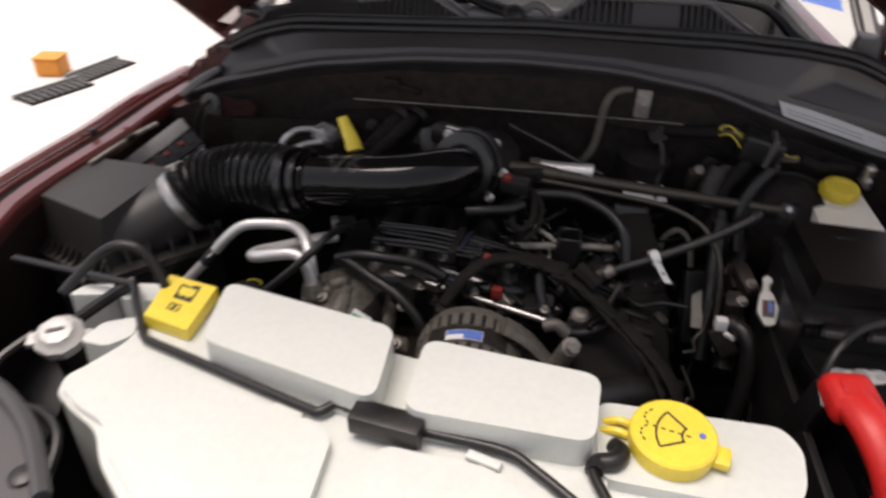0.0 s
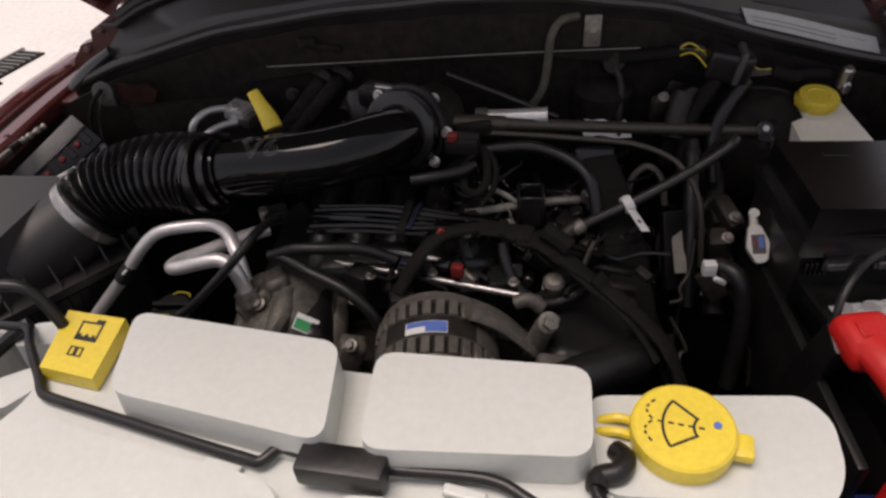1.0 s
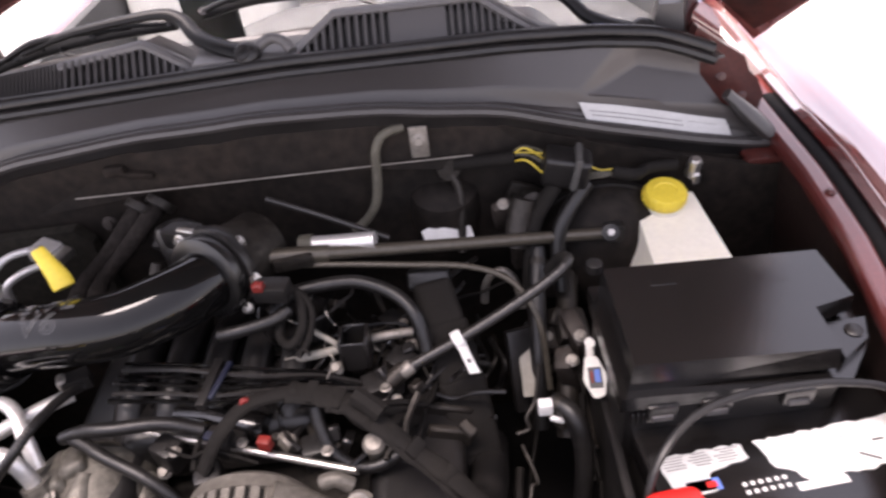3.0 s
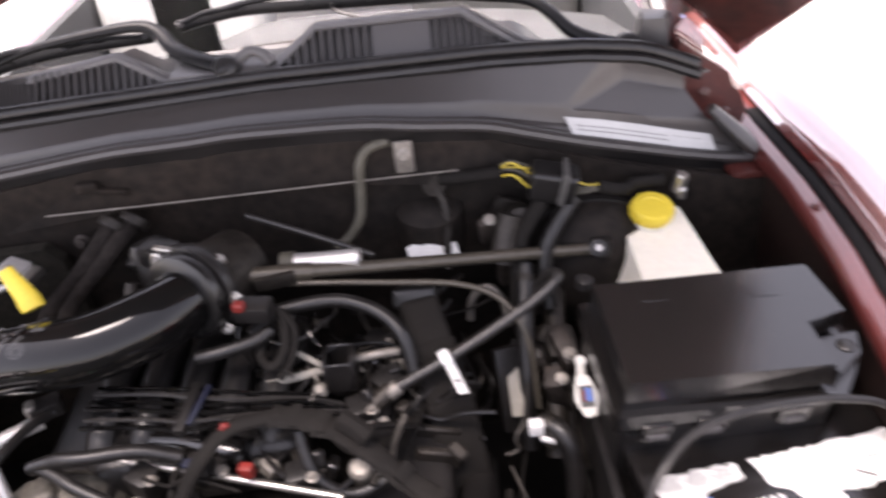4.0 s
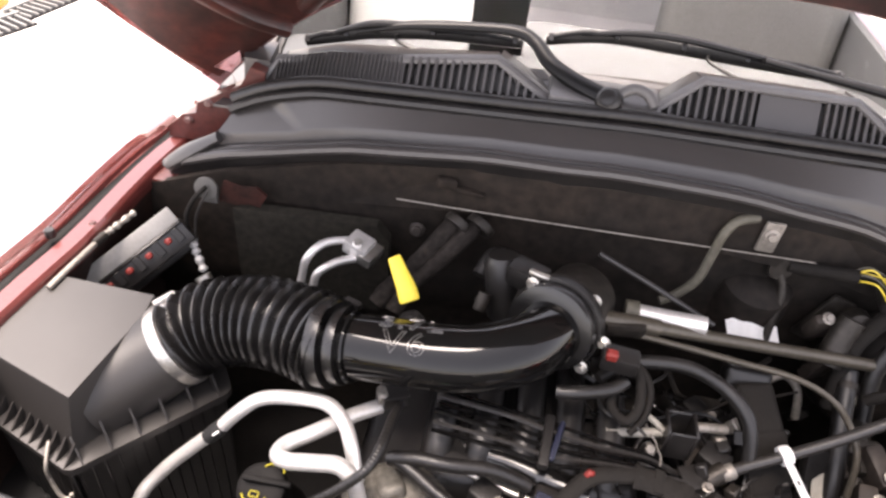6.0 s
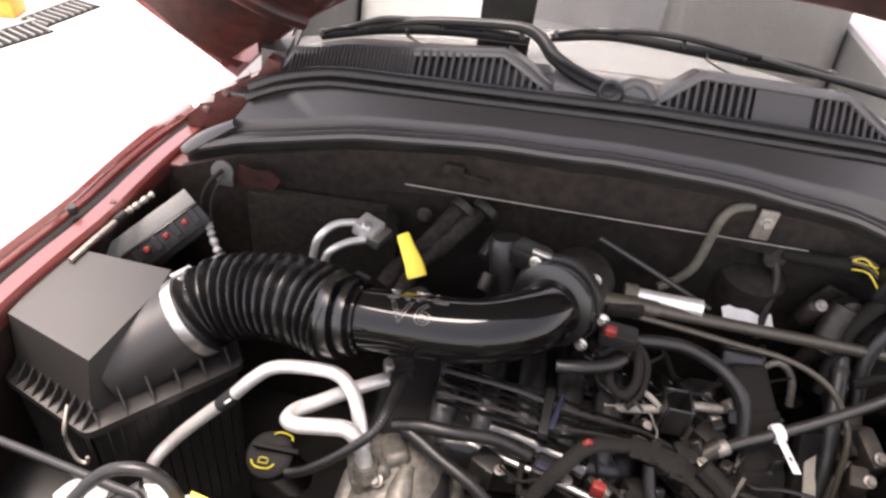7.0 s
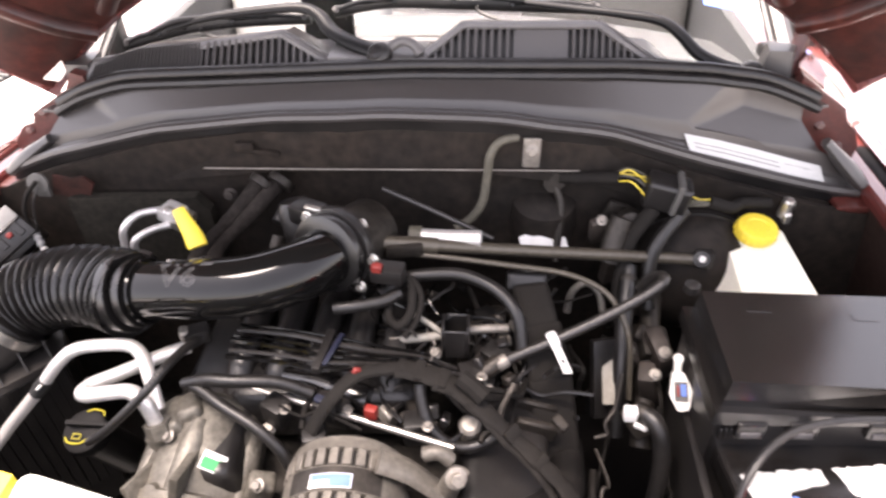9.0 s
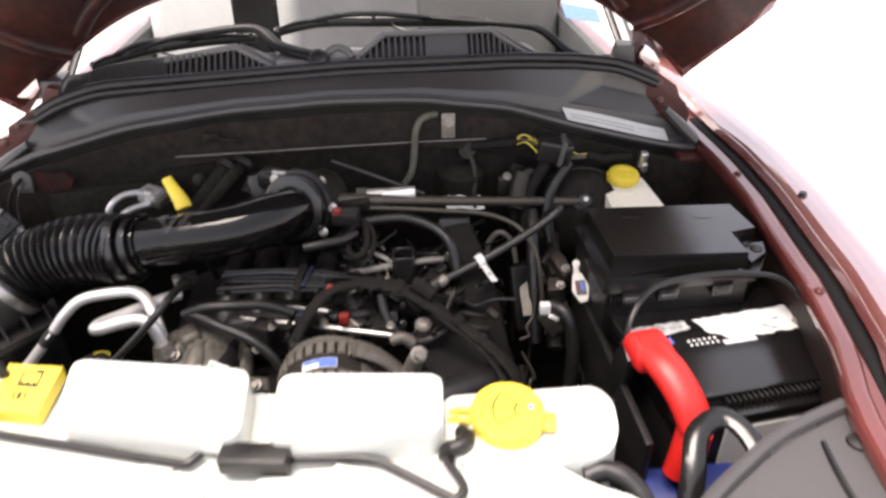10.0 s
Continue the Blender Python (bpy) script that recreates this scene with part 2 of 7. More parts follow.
def rbox(c, s, w=0.004, seg=2, rot=(0, 0, 0), top=1.0, shear=(0, 0)):
    """A rounded box with centre c and size s; top: how far the upper face narrows."""
    bm = bmesh.new()
    bmesh.ops.create_cube(bm, size=1.0)
    for v in bm.verts:
        k = top if v.co.z > 0 else 1.0
        v.co = Vector((v.co.x * s[0] * k + (shear[0] if v.co.z > 0 else 0), v.co.y * s[1] * k + (shear[1] if v.co.z > 0 else 0), v.co.z * s[2]))
    bevel(bm, w, seg)
    bm.transform(pose(*c, *rot))
    return bm


def prism(poly, z0, z1, w=0.004, seg=2, inset=0.0):
    """A plate over a polygon in plan; z1 may be a function of x, y; inset: how far the top draws in."""
    bm = bmesh.new()
    cx, cy = sum(p[0] for p in poly) / len(poly), sum(p[1] for p in poly) / len(poly)
    top_z = z1 if callable(z1) else (lambda x, y: z1)
    low_z = z0 if callable(z0) else (lambda x, y: z0)
    lo = [bm.verts.new((x, y, low_z(x, y))) for x, y in poly]
    hi = []
    for x, y in poly:
        d = math.hypot(x - cx, y - cy) or 1
        k = 1 - inset / d
        hi.append(bm.verts.new((cx + (x - cx) * k, cy + (y - cy) * k, top_z(x, y))))
    bm.faces.new(lo[::-1])
    bm.faces.new(hi)
    for i in range(len(poly)):
        j = (i + 1) % len(poly)
        bm.faces.new((lo[i], lo[j], hi[j], hi[i]))
    return bevel(bm, w, seg)


def rounded(poly, r, n=4):
    """The polygon with its corners cut to arcs of about r."""
    out = []
    for i, p in enumerate(poly):
        a, b, c = Vector(poly[i - 1]), Vector(p), Vector(poly[(i + 1) % len(poly)])
        d0, d1 = a - b, c - b
        k = min(r, d0.length * 0.45, d1.length * 0.45)
        p0, p1 = b + d0.normalized() * k, b + d1.normalized() * k
        for j in range(n + 1):
            t = j / n
            out.append(tuple(p0 * (1 - t) ** 2 + b * 2 * t * (1 - t) + p1 * t * t))
    return out


def lathe(profile, at, axis=(0, 0, 1), sides=24):
    """Turns (radius, height) pairs about an axis through at."""
    bm = bmesh.new()
    rings = []
    for r, h in profile:
        rings.append([bm.verts.new((r * math.cos(a), r * math.sin(a), h)) for a in (2 * math.pi * k / sides for k in range(sides))])
    for a, b in zip(rings, rings[1:]):
        for k in range(sides):
            bm.faces.new((a[k], a[(k + 1) % sides], b[(k + 1) % sides], b[k]))
    bm.faces.new(rings[0][::-1])
    bm.faces.new(rings[-1])
    q = Vector(axis).to_track_quat("Z", "Y")
    bm.transform(Matrix.Translation(at) @ q.to_matrix().to_4x4())
    return bm


def sheet(func, nu, nv, thick=0.0):
    """A grid of func(u, v), u and v in 0..1, given thickness along its normals."""
    bm = bmesh.new()
    g = [[bm.verts.new(func(i / nu, j / nv)) for j in range(nv + 1)] for i in range(nu + 1)]
    for i in range(nu):
        for j in range(nv):
            bm.faces.new((g[i][j], g[i + 1][j], g[i + 1][j + 1], g[i][j + 1]))
    if thick:
        bm.normal_update()
        bmesh.ops.solidify(bm, geom=bm.faces[:], thickness=thick)
    return bm


def merge(*bms):
    out = bmesh.new()
    for b in bms:
        me = bpy.data.meshes.new("tmp")
        b.to_mesh(me)
        b.free()
        out.from_mesh(me)
        bpy.data.meshes.remove(me)
    return out


def lettering(body, size, m, mat, name, parent, depth=0.0008, label=""):
    cu = bpy.data.curves.new("letters", "FONT")
    cu.body, cu.size, cu.extrude, cu.bevel_depth = body, size, depth, min(0.0007, depth * 0.3)
    cu.align_x, cu.align_y = "CENTER", "CENTER"
    tmp = new("letters", cu)
    me = bpy.data.meshes.new_from_object(tmp.evaluated_get(bpy.context.evaluated_depsgraph_get()))
    bpy.data.objects.remove(tmp)
    bm = bmesh.new()
    bm.from_mesh(me)
    bpy.data.meshes.remove(me)
    bm.transform(m)
    return part(name, bm, mat, parent, label, smooth=False)


def bolt(at, axis, parent, r=0.008, h=0.008, mat=None, name="bolt"):
    bm = merge(lathe([(r * 1.45, 0), (r * 1.45, 0.002), (r * 1.1, 0.003)], at, axis, 14),
               lathe([(r, 0.002), (r, h), (r * 0.85, h + 0.001)], at, axis, 6))
    return part(name, bm, mat or STEEL, parent, "", True, 30)


def curve_of(knots):
    xs, ys = [k[0] for k in knots], [k[1] for k in knots]
    return lambda x: float(np.interp(x, xs, ys))

# ---- the ground ----
def plain_box(name, lo, hi, mat, label, category):
    c = [(a + b) / 2 for a, b in zip(lo, hi)]
    return tagged(part(name, rbox(c, [b - a for a, b in zip(lo, hi)], 0.004), mat, None), label, category, kind="structure")


plain_box("ground", (-150, -150, -0.1), (150, 150, 0), CONCRETE, "pale concrete ground, brightly lit", "ground")

# stepped floor grating: dark panel with thin pale bars
def floor_grate(x, y, turn, n):
    t = thing("floor_grate", "dark slotted floor grating with thin pale bars", "grate", (x, y, 0), "floor gratings")
    m = pose(x, y, 0, 0, 0, turn)

    def lay(name, bm, mat):
        bm.transform(m)
        part(name, bm, mat, t)
    w = 0.043 * n
    lay("panel", rbox((0, 0, 0.006), (w, 0.15, 0.012), 0.003), GRATE)
    lay("rail", rbox((0, 0.085, 0.014), (w + 0.02, 0.02, 0.028), 0.004), GRATEBAR)
    for k in range(n):
        lay("bar", rbox((-w / 2 + 0.043 * (k + 0.5), 0.0, 0.016), (0.010, 0.145, 0.012), 0.002, 1), GRATEBAR)


floor_grate(-2.76, 3.22, 68, 9)
floor_grate(-2.71, 3.60, 76, 9)
crate = thing("orange_crate", "orange painted crate standing on the floor", "crate", (-2.97, 3.50, 0))
part("body", rbox((-2.97, 3.50, 0.05), (0.15, 0.14, 0.10), 0.012, 3, (0, 0, 10)), ORANGE, crate)
part("lid", rbox((-2.97, 3.50, 0.105), (0.155, 0.145, 0.012), 0.004, 2, (0, 0, 10)), ORANGE, crate)

# ---- car body ----
car = thing("car", "dark red car with its hood open and engine bay exposed", "car", (0, 1.0, 0))
edge_l = curve_of([(-0.2, -0.64), (0.2, -0.68), (0.45, -0.735), (0.72, -0.795), (0.78, -0.792), (0.865, -0.778), (0.96, -0.760), (1.065, -0.752), (1.15, -0.742), (1.25, -0.718), (1.4, -0.70), (1.7, -0.69)])
edge_r = curve_of([(-0.2, 0.60), (0.2, 0.625), (0.4, 0.655), (0.5, 0.697), (0.66, 0.738), (0.76, 0.750), (0.9, 0.768), (1.05, 0.773), (1.15, 0.766), (1.28, 0.760), (1.7, 0.76)])


def fender_skin(edge, side):
    # outward profile from the rain gutter over the shoulder and down the flank
    prof = [(0.0, 0.985), (0.008, 0.998), (0.022, 1.004), (0.060, 1.000), (0.095, 0.984), (0.118, 0.955), (0.130, 0.90), (0.140, 0.74), (0.150, 0.55)]

    def f(u, v):
        y = -0.15 + (1.41 if side < 0 else 1.85) * u
        k = v * (len(prof) - 1)
        i = min(int(k), len(prof) - 2)
        w = k - i
        d = prof[i][0] * (1 - w) + prof[i + 1][0] * w
        z = prof[i][1] * (1 - w) + prof[i + 1][1] * w
        zz = z + 0.03 * min(1, max(0, (y - 0.7) / 0.6)) - 0.10 * max(0, 0.5 - y) ** 2 * 3
        return (edge(y) + side * (d * (0.5 if side < 0 else 1.0) + (0.025 if side < 0 else 0.008)), y, zz - (0.036 if side < 0 else 0.014))
    return sheet(f, 40, 24, 0.004)


def fender_ledge(edge, side):
    # folded inner flange with a rain gutter
    if side < 0:
        prof = [(0.040, 0.973), (0.037, 0.963), (0.008, 0.962), (0.003, 0.969), (-0.003, 0.974), (-0.034, 0.975), (-0.039, 0.971), (-0.041, 0.962), (-0.039, 0.950)]
    else:
        prof = [(0.012, 0.978), (0.010, 0.964), (-0.017, 0.962), (-0.020, 0.969), (-0.026, 0.974), (-0.046, 0.975), (-0.050, 0.971), (-0.052, 0.962), (-0.050, 0.950)]

    def f(u, v):
        y = -0.1 + (1.36 if side < 0 else 1.42) * u
        k = v * (len(prof) - 1)
        i = min(int(k), len(prof) - 2)
        w = k - i
        d = prof[i][0] * (1 - w) + prof[i + 1][0] * w
        z = prof[i][1] * (1 - w) + prof[i + 1][1] * w
        zz = z + 0.03 * min(1, max(0, (y - 0.7) / 0.6)) - 0.10 * max(0, 0.5 - y) ** 2 * 3
        return (edge(y) + side * d * (0.68 if side < 0 else 1.0), y, zz - (0.02 if side < 0 else 0.0))
    return sheet(f, 30, 24, 0.003)


def ledge_z(y):
    return 0.972 + 0.03 * min(1, max(0, (y - 0.7) / 0.6)) - 0.30 * max(0, 0.5 - y) ** 2


for edge, side in ((edge_l, -1), (edge_r, 1)):
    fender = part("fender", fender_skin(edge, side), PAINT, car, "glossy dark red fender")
    part("gutter", fender_ledge(edge, side), FLANGE, fender, "dull red inner flange")
    # black strip laid in the gutter as the shade of the open slot
    part("gutter_shade", tube([(edge(y) + side * (-0.003 if side > 0 else 0.0175), y, ledge_z(y) - (0.008 if side > 0 else 0.027)) for y in (0.0, 0.25, 0.5, 0.75, 1.0, 1.25)], 0.0125 if side > 0 else 0.0105, 8, 4, flat=0.35), CAPBLACK, fender, "matt black strip that darkens the gutter slot")
    for by in (0.62, 0.98):
        bolt((edge(by) - side * (0.036 if side > 0 else 0.018), by, ledge_z(by) + (0.003 if side > 0 else -0.017)), (0, 0, 1), fender, 0.005, 0.004, PAINT_IN)
    for by in ((0.86,) if side > 0 else (0.94,)):
        part("bump_stop", lathe([(0.007, 0), (0.008, 0.004), (0.006, 0.012)], (edge(by) + side * (0.030 if side > 0 else 0.014), by, ledge_z(by) + (0.016 if side > 0 else -0.012)), (0, 0, 1), 12), RUBBER, fender, "black rubber stop")
    part("inner_wing", sheet(lambda u, v: (edge(0.0 + 1.25 * u) - side * ((0.046 if side > 0 else 0.024) - 0.07 * v), 0.0 + 1.25 * u, ledge_z(1.25 * u) - (0.014 if side > 0 else 0.034) - 0.55 * v), 24, 8, 0.004), WINGDARK, car, "dark red inner wing with brown mottling")

lip_z = curve_of([(-0.73, 0.974), (-0.60, 1.026), (-0.41, 1.081), (-0.21, 1.113), (-0.03, 1.126), (0.14, 1.123), (0.30, 1.098), (0.45, 1.046), (0.60, 1.001), (0.70, 0.976)])
lip_y = curve_of([(-0.73, 1.130), (-0.40, 1.105), (-0.1, 1.083), (0.2, 1.083), (0.45, 1.110), (0.70, 1.137)])

# firewall with its ledge, patches and fasteners
firewall = part("firewall", sheet(lambda u, v: (-0.75 + 1.5 * u, 1.095 + 0.02 * (v > 0.35) + 0.02 * abs(2 * u - 1), (lip_z(-0.75 + 1.5 * u) - 0.02) * (1 - v) + 0.38 * v), 30, 20, 0.01), FIREWALL, car, "dusty black firewall sheet")
part("upper_panel", sheet(lambda u, v: (-0.7 + 1.4 * u, lip_y(-0.7 + 1.4 * u) + 0.004 - 0.010 * v, lip_z(-0.7 + 1.4 * u) - 0.02 - 0.07 * v), 24, 4, 0.004), FIREWALL, firewall)
patch = prism([(-0.592, -0.018), (-0.566, -0.022), (-0.545, -0.016), (-0.528, -0.019), (-0.516, 0.004), (-0.530, 0.017), (-0.556, 0.013), (-0.580, 0.019)], 0, 0.004, 0.001, 1)
patch.transform(pose(0, 1.072, 0.996, 90, 0, 0))
part("paint_patch", patch, PATCHRED, firewall, "bare dull red patch")
part("insulation_pad", prism([(-0.57, -0.10), (-0.345, -0.10), (-0.33, -0.085), (-0.33, 0.05), (-0.35, 0.075), (-0.57, 0.065)], 0, 0.02, 0.008, 3), PAD, firewall, "olive-black insulation pad")
bpy.data.objects["insulation_pad"].matrix_basis = pose(0, 1.085, 0.905, 90, 0, 0)
part("cable_bracket", merge(rbox((-0.255, 1.084, 1.066), (0.03, 0.012, 0.016), 0.004, 3), rbox((-0.225, 1.083, 1.058), (0.05, 0.010, 0.008), 0.003, 2, (0, 8, 0))), FIREWALL, firewall)
part("trim_rod", tube([(-0.324, 1.072, 1.033), (-0.16, 1.066, 1.039), (0.0, 1.063, 1.044), (0.14, 1.066, 1.045), (0.262, 1.072, 1.043)], 0.0010, 6), ZINC, firewall, "thin bright trim rod")
part("loom_clip", merge(lathe([(0.010, 0), (0.017, 0.001), (0.017, 0.005), (0.010, 0.006)], (-0.604, 1.062, 1.004), (0.1, -1, 0.25), 20), rbox((-0.600, 1.060, 0.990), (0.024, 0.008, 0.020), 0.003, 2)), GREYPLATE, firewall, "grey plastic loom clip with a ring")
part("tab", rbox((0.189, 1.074, 1.072), (0.026, 0.006, 0.05), 0.003), ZINC, firewall, "pale metal tab")
bolt((0.189, 1.070, 1.076), (0, -1, 0.2), firewall, 0.007, 0.006, ZINC)
bolt((-0.29, 1.07, 0.985), (0, -1, 0.2), firewall, 0.008, 0.008, RUST)

for side, px in ((-1, -0.672), (1, 0.735)):
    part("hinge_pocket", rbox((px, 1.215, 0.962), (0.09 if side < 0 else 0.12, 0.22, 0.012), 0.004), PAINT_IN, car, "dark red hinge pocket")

# engine bay floor and front support
part("undertray", rbox((0, 0.6, 0.40), (1.66, 1.2, 0.03), 0.01), BLACK, car, "black undertray")
part("front_bulkhead", rbox((0, 0.13, 0.72), (1.25, 0.03, 0.55), 0.01), BLACK, car)


def support_half(side):
    # moulded support that curves back towards the fender
    poly = [(side * 0.36, 0.27), (side * 0.42, 0.315), (side * 0.50, 0.365), (side * 0.60, 0.41), (side * 0.66, 0.42), (side * 0.68, 0.30), (side * 0.62, 0.12), (side * 0.45, 0.06), (side * 0.30, 0.06), (side * 0.30, 0.2)]
    return prism(poly, 0.90, 0.945, 0.012, 3)


support = part("radiator_support", support_half(1), SUPPORT, car, "grey-black moulded radiator support")
part("rib", tube([(0.37, 0.285, 0.948), (0.43, 0.33, 0.95), (0.52, 0.385, 0.95), (0.64, 0.43, 0.948)], 0.009, 8), SUPPORT, support)
part("rib", tube([(0.56, 0.37, 0.945), (0.55, 0.32, 0.947), (0.54, 0.22, 0.947), (0.53, 0.10, 0.945)], 0.004, 6), BLACK, support)
for sx, sy in ((0.60, 0.365), (0.47, 0.27), (0.60, 0.2)):
    part("plug", lathe([(0.014, 0), (0.013, 0.004), (0.006, 0.006)], (sx, sy, 0.945), (0, 0, 1), 16), RUBBER, support)
support = part("radiator_support", prism([(-0.36, 0.22), (-0.44, 0.31), (-0.52, 0.345), (-0.62, 0.38), (-0.68, 0.36), (-0.66, 0.2), (-0.60, 0.06), (-0.36, 0.06)], 0.93, 0.975, 0.012, 3), SUPPORT, car, "grey-black moulded radiator support")
part("rib", tube([(-0.37, 0.235, 0.98), (-0.43, 0.30, 0.98), (-0.50, 0.345, 0.98), (-0.60, 0.38, 0.98)], 0.009, 8), SUPPORT, support)
part("plug", lathe([(0.013, 0), (0.012, 0.004), (0.006, 0.006)], (-0.405, 0.255, 0.975), (0, 0, 1), 16), RUBBER, support)

# hood, raised on its hinges
OPEN = radians(56)


def hood_point(u, s, drop=0.0):
    x = 2 * u - 1
    w = 0.69 + 0.115 * min(1, s / 0.16) - 0.05 * max(0, s - 0.5)
    sag = 0.245 * abs(x) ** 3.2 * (1 - 0.25 * s)
    along = 1.12 * s
    y = 1.285 - along * math.cos(OPEN) - 0.02 * abs(x) - drop * math.sin(OPEN)
    z = 1.315 + along * math.sin(OPEN) - sag - drop * math.cos(OPEN)
    return (x * w + 0.03 * (1 - s), y, z + 0.014 * x)


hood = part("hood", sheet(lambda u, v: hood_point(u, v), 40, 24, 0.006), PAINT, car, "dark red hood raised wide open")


def under(u, v):
    ridge = 0.010 * max(0.0, math.sin(math.pi * min(1, u / 0.14))) * (u < 0.14) + 0.010 * max(0.0, math.sin(math.pi * min(1, (1 - u) / 0.14))) * (u > 0.86)
    ridge += 0.010 * max(0.0, math.sin(math.pi * min(1, v / 0.15))) * (v < 0.15)
    return hood_point(0.012 + 0.976 * u, 0.012 + 0.97 * v, 0.010 + ridge)


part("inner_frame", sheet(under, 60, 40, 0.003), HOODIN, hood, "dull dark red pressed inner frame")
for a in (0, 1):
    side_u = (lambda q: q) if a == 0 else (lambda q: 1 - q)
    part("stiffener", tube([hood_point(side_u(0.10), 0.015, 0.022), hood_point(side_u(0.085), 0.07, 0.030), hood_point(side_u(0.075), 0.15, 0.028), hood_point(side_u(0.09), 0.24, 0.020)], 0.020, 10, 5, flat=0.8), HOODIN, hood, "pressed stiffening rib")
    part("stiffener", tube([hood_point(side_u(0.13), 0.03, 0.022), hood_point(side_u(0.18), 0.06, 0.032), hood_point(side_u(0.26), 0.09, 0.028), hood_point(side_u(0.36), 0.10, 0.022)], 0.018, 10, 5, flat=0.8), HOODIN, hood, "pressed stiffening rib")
part("liner", sheet(lambda u, v: hood_point(0.16 + 0.68 * u, 0.16 + 0.75 * v, 0.020), 12, 12, 0.006), RUBBER, hood, "black fibre liner")


def upright(poly, y0, y1, w=0.004):
    """A plate over a polygon in x and z, standing between y0 and y1."""
    bm = prism([(x, -z) for x, z in poly], y0, y1, w, 2)
    bm.transform(Matrix(((1, 0, 0, 0), (0, 0, 1, 0), (0, -1, 0, 0), (0, 0, 0, 1))))
    return bm


HINGE_L = [(-0.730, 0.985), (-0.724, 1.003), (-0.701, 1.030), (-0.677, 1.037), (-0.673, 1.055), (-0.635, 1.077), (-0.596, 1.100), (-0.578, 1.132), (-0.556, 1.126), (-0.558, 1.108), (-0.590, 1.070), (-0.600, 1.030), (-0.640, 0.985)]
HINGE_R = [(0.648, 1.112), (0.684, 1.088), (0.695, 1.064), (0.711, 1.049), (0.724, 1.022), (0.720, 0.985), (0.640, 0.985), (0.622, 1.040), (0.612, 1.090), (0.602, 1.127), (0.606, 1.142)]
for side, outline in ((-1, HINGE_L), (1, HINGE_R)):
    sx = lambda q: side * q
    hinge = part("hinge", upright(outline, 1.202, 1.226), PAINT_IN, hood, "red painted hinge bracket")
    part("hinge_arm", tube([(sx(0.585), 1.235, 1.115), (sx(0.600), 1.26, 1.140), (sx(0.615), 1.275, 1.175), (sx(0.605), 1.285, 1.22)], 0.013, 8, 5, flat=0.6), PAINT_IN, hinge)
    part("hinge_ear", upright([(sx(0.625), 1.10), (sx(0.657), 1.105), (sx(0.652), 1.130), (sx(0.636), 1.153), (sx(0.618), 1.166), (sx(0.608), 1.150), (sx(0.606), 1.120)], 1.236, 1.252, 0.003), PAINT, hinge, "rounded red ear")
    for bx, bz in ((0.690, 1.022), (0.652, 1.058)):
        bolt((sx(bx), 1.202, bz), (0, -1, 0.2), hinge, 0.0055, 0.004, PAINT_IN)
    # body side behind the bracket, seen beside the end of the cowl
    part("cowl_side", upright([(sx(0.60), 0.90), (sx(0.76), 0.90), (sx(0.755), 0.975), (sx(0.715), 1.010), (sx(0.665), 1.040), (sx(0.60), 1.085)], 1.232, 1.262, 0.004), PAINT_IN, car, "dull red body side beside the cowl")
    mirror = part("wing_mirror", rbox((sx(0.815), 1.66, 1.02), (0.16, 0.09, 0.12), 0.03, 4, (0, 0, sx(-12))), BLACK, car, "black wing mirror")
    part("mirror_foot", rbox((sx(0.745), 1.68, 0.985), (0.07, 0.05, 0.035), 0.01, 3), BLACK, mirror)

# windscreen, pillars, dashboard, roof edge
def screen_point(u, v, off=0.0):
    x = 2 * u - 1
    return (x * (0.590 - 0.06 * v) + 0.015, 1.282 + 0.80 * v - 0.012 * x * x + off, 1.166 + 0.46 * v - 0.062 * x * x - off)


glass = part("windscreen", sheet(lambda u, v: screen_point(u, v), 24, 12, 0.005), GLASS, car, "clear curved windscreen reflecting the pale ceiling")
glass.visible_shadow = False
part("sticker", sheet(lambda u, v: tuple(a + b for a, b in zip(screen_point(0.90 + 0.07 * u, 0.13 + 0.05 * v), (0, -0.004, 0.006))), 2, 2, 0.0005), PALEBLUE, glass, "pale blue sticker")
def dash_depth(u):
    """How far the dashboard reaches back; less in front of the passenger."""
    return 0.50 + 0.26 * min(1.0, max(0.0, (u - 0.32) / 0.06))


part("dashboard", sheet(lambda u, v: ((2 * u - 1) * (0.60 + 0.10 * min(1.0, 3 * v)), 1.235 + dash_depth(u) * v, 1.112 - 0.204 * dash_depth(u) * v - 0.07 * (2 * u - 1) ** 2), 40, 12, 0.02), DASH, car, "grey dashboard behind the windscreen")
part("upright_panel", rbox((-0.232, 1.62, 1.17), (0.108, 0.03, 0.34), 0.008), CAPBLACK, car, "dark upright panel behind the windscreen")
part("cabin_floor", rbox((0, 2.2, 0.40), (1.5, 2.0, 0.04), 0.01), DASH, car, "dark cabin floor")
# only the left seat takes the whitened colour, where the glass looks bright
for side in (-1, 1):
    part("seat", merge(rbox((side * 0.45, 2.30, 0.86), (0.49, 0.16, 0.74), 0.06, 4, (-14, 0, 0)), rbox((side * 0.45, 2.05, 0.60), (0.49, 0.50, 0.14), 0.05, 4)), SEATGLARE if side < 0 else SEATGREY, car, "seat whitened for the bright view through the glass" if side < 0 else "grey cloth seat")
# bench added to hide the red tail panel and brighten the cabin
part("rear_bench", merge(rbox((0, 3.05, 0.82), (1.34, 0.18, 0.66), 0.06, 4, (-12, 0, 0)), rbox((0, 2.82, 0.56), (1.34, 0.44, 0.16), 0.05, 4)), SEATGLARE, car, "added rear bench in the whitened seat colour")
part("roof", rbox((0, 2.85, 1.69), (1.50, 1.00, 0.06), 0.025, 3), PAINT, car)
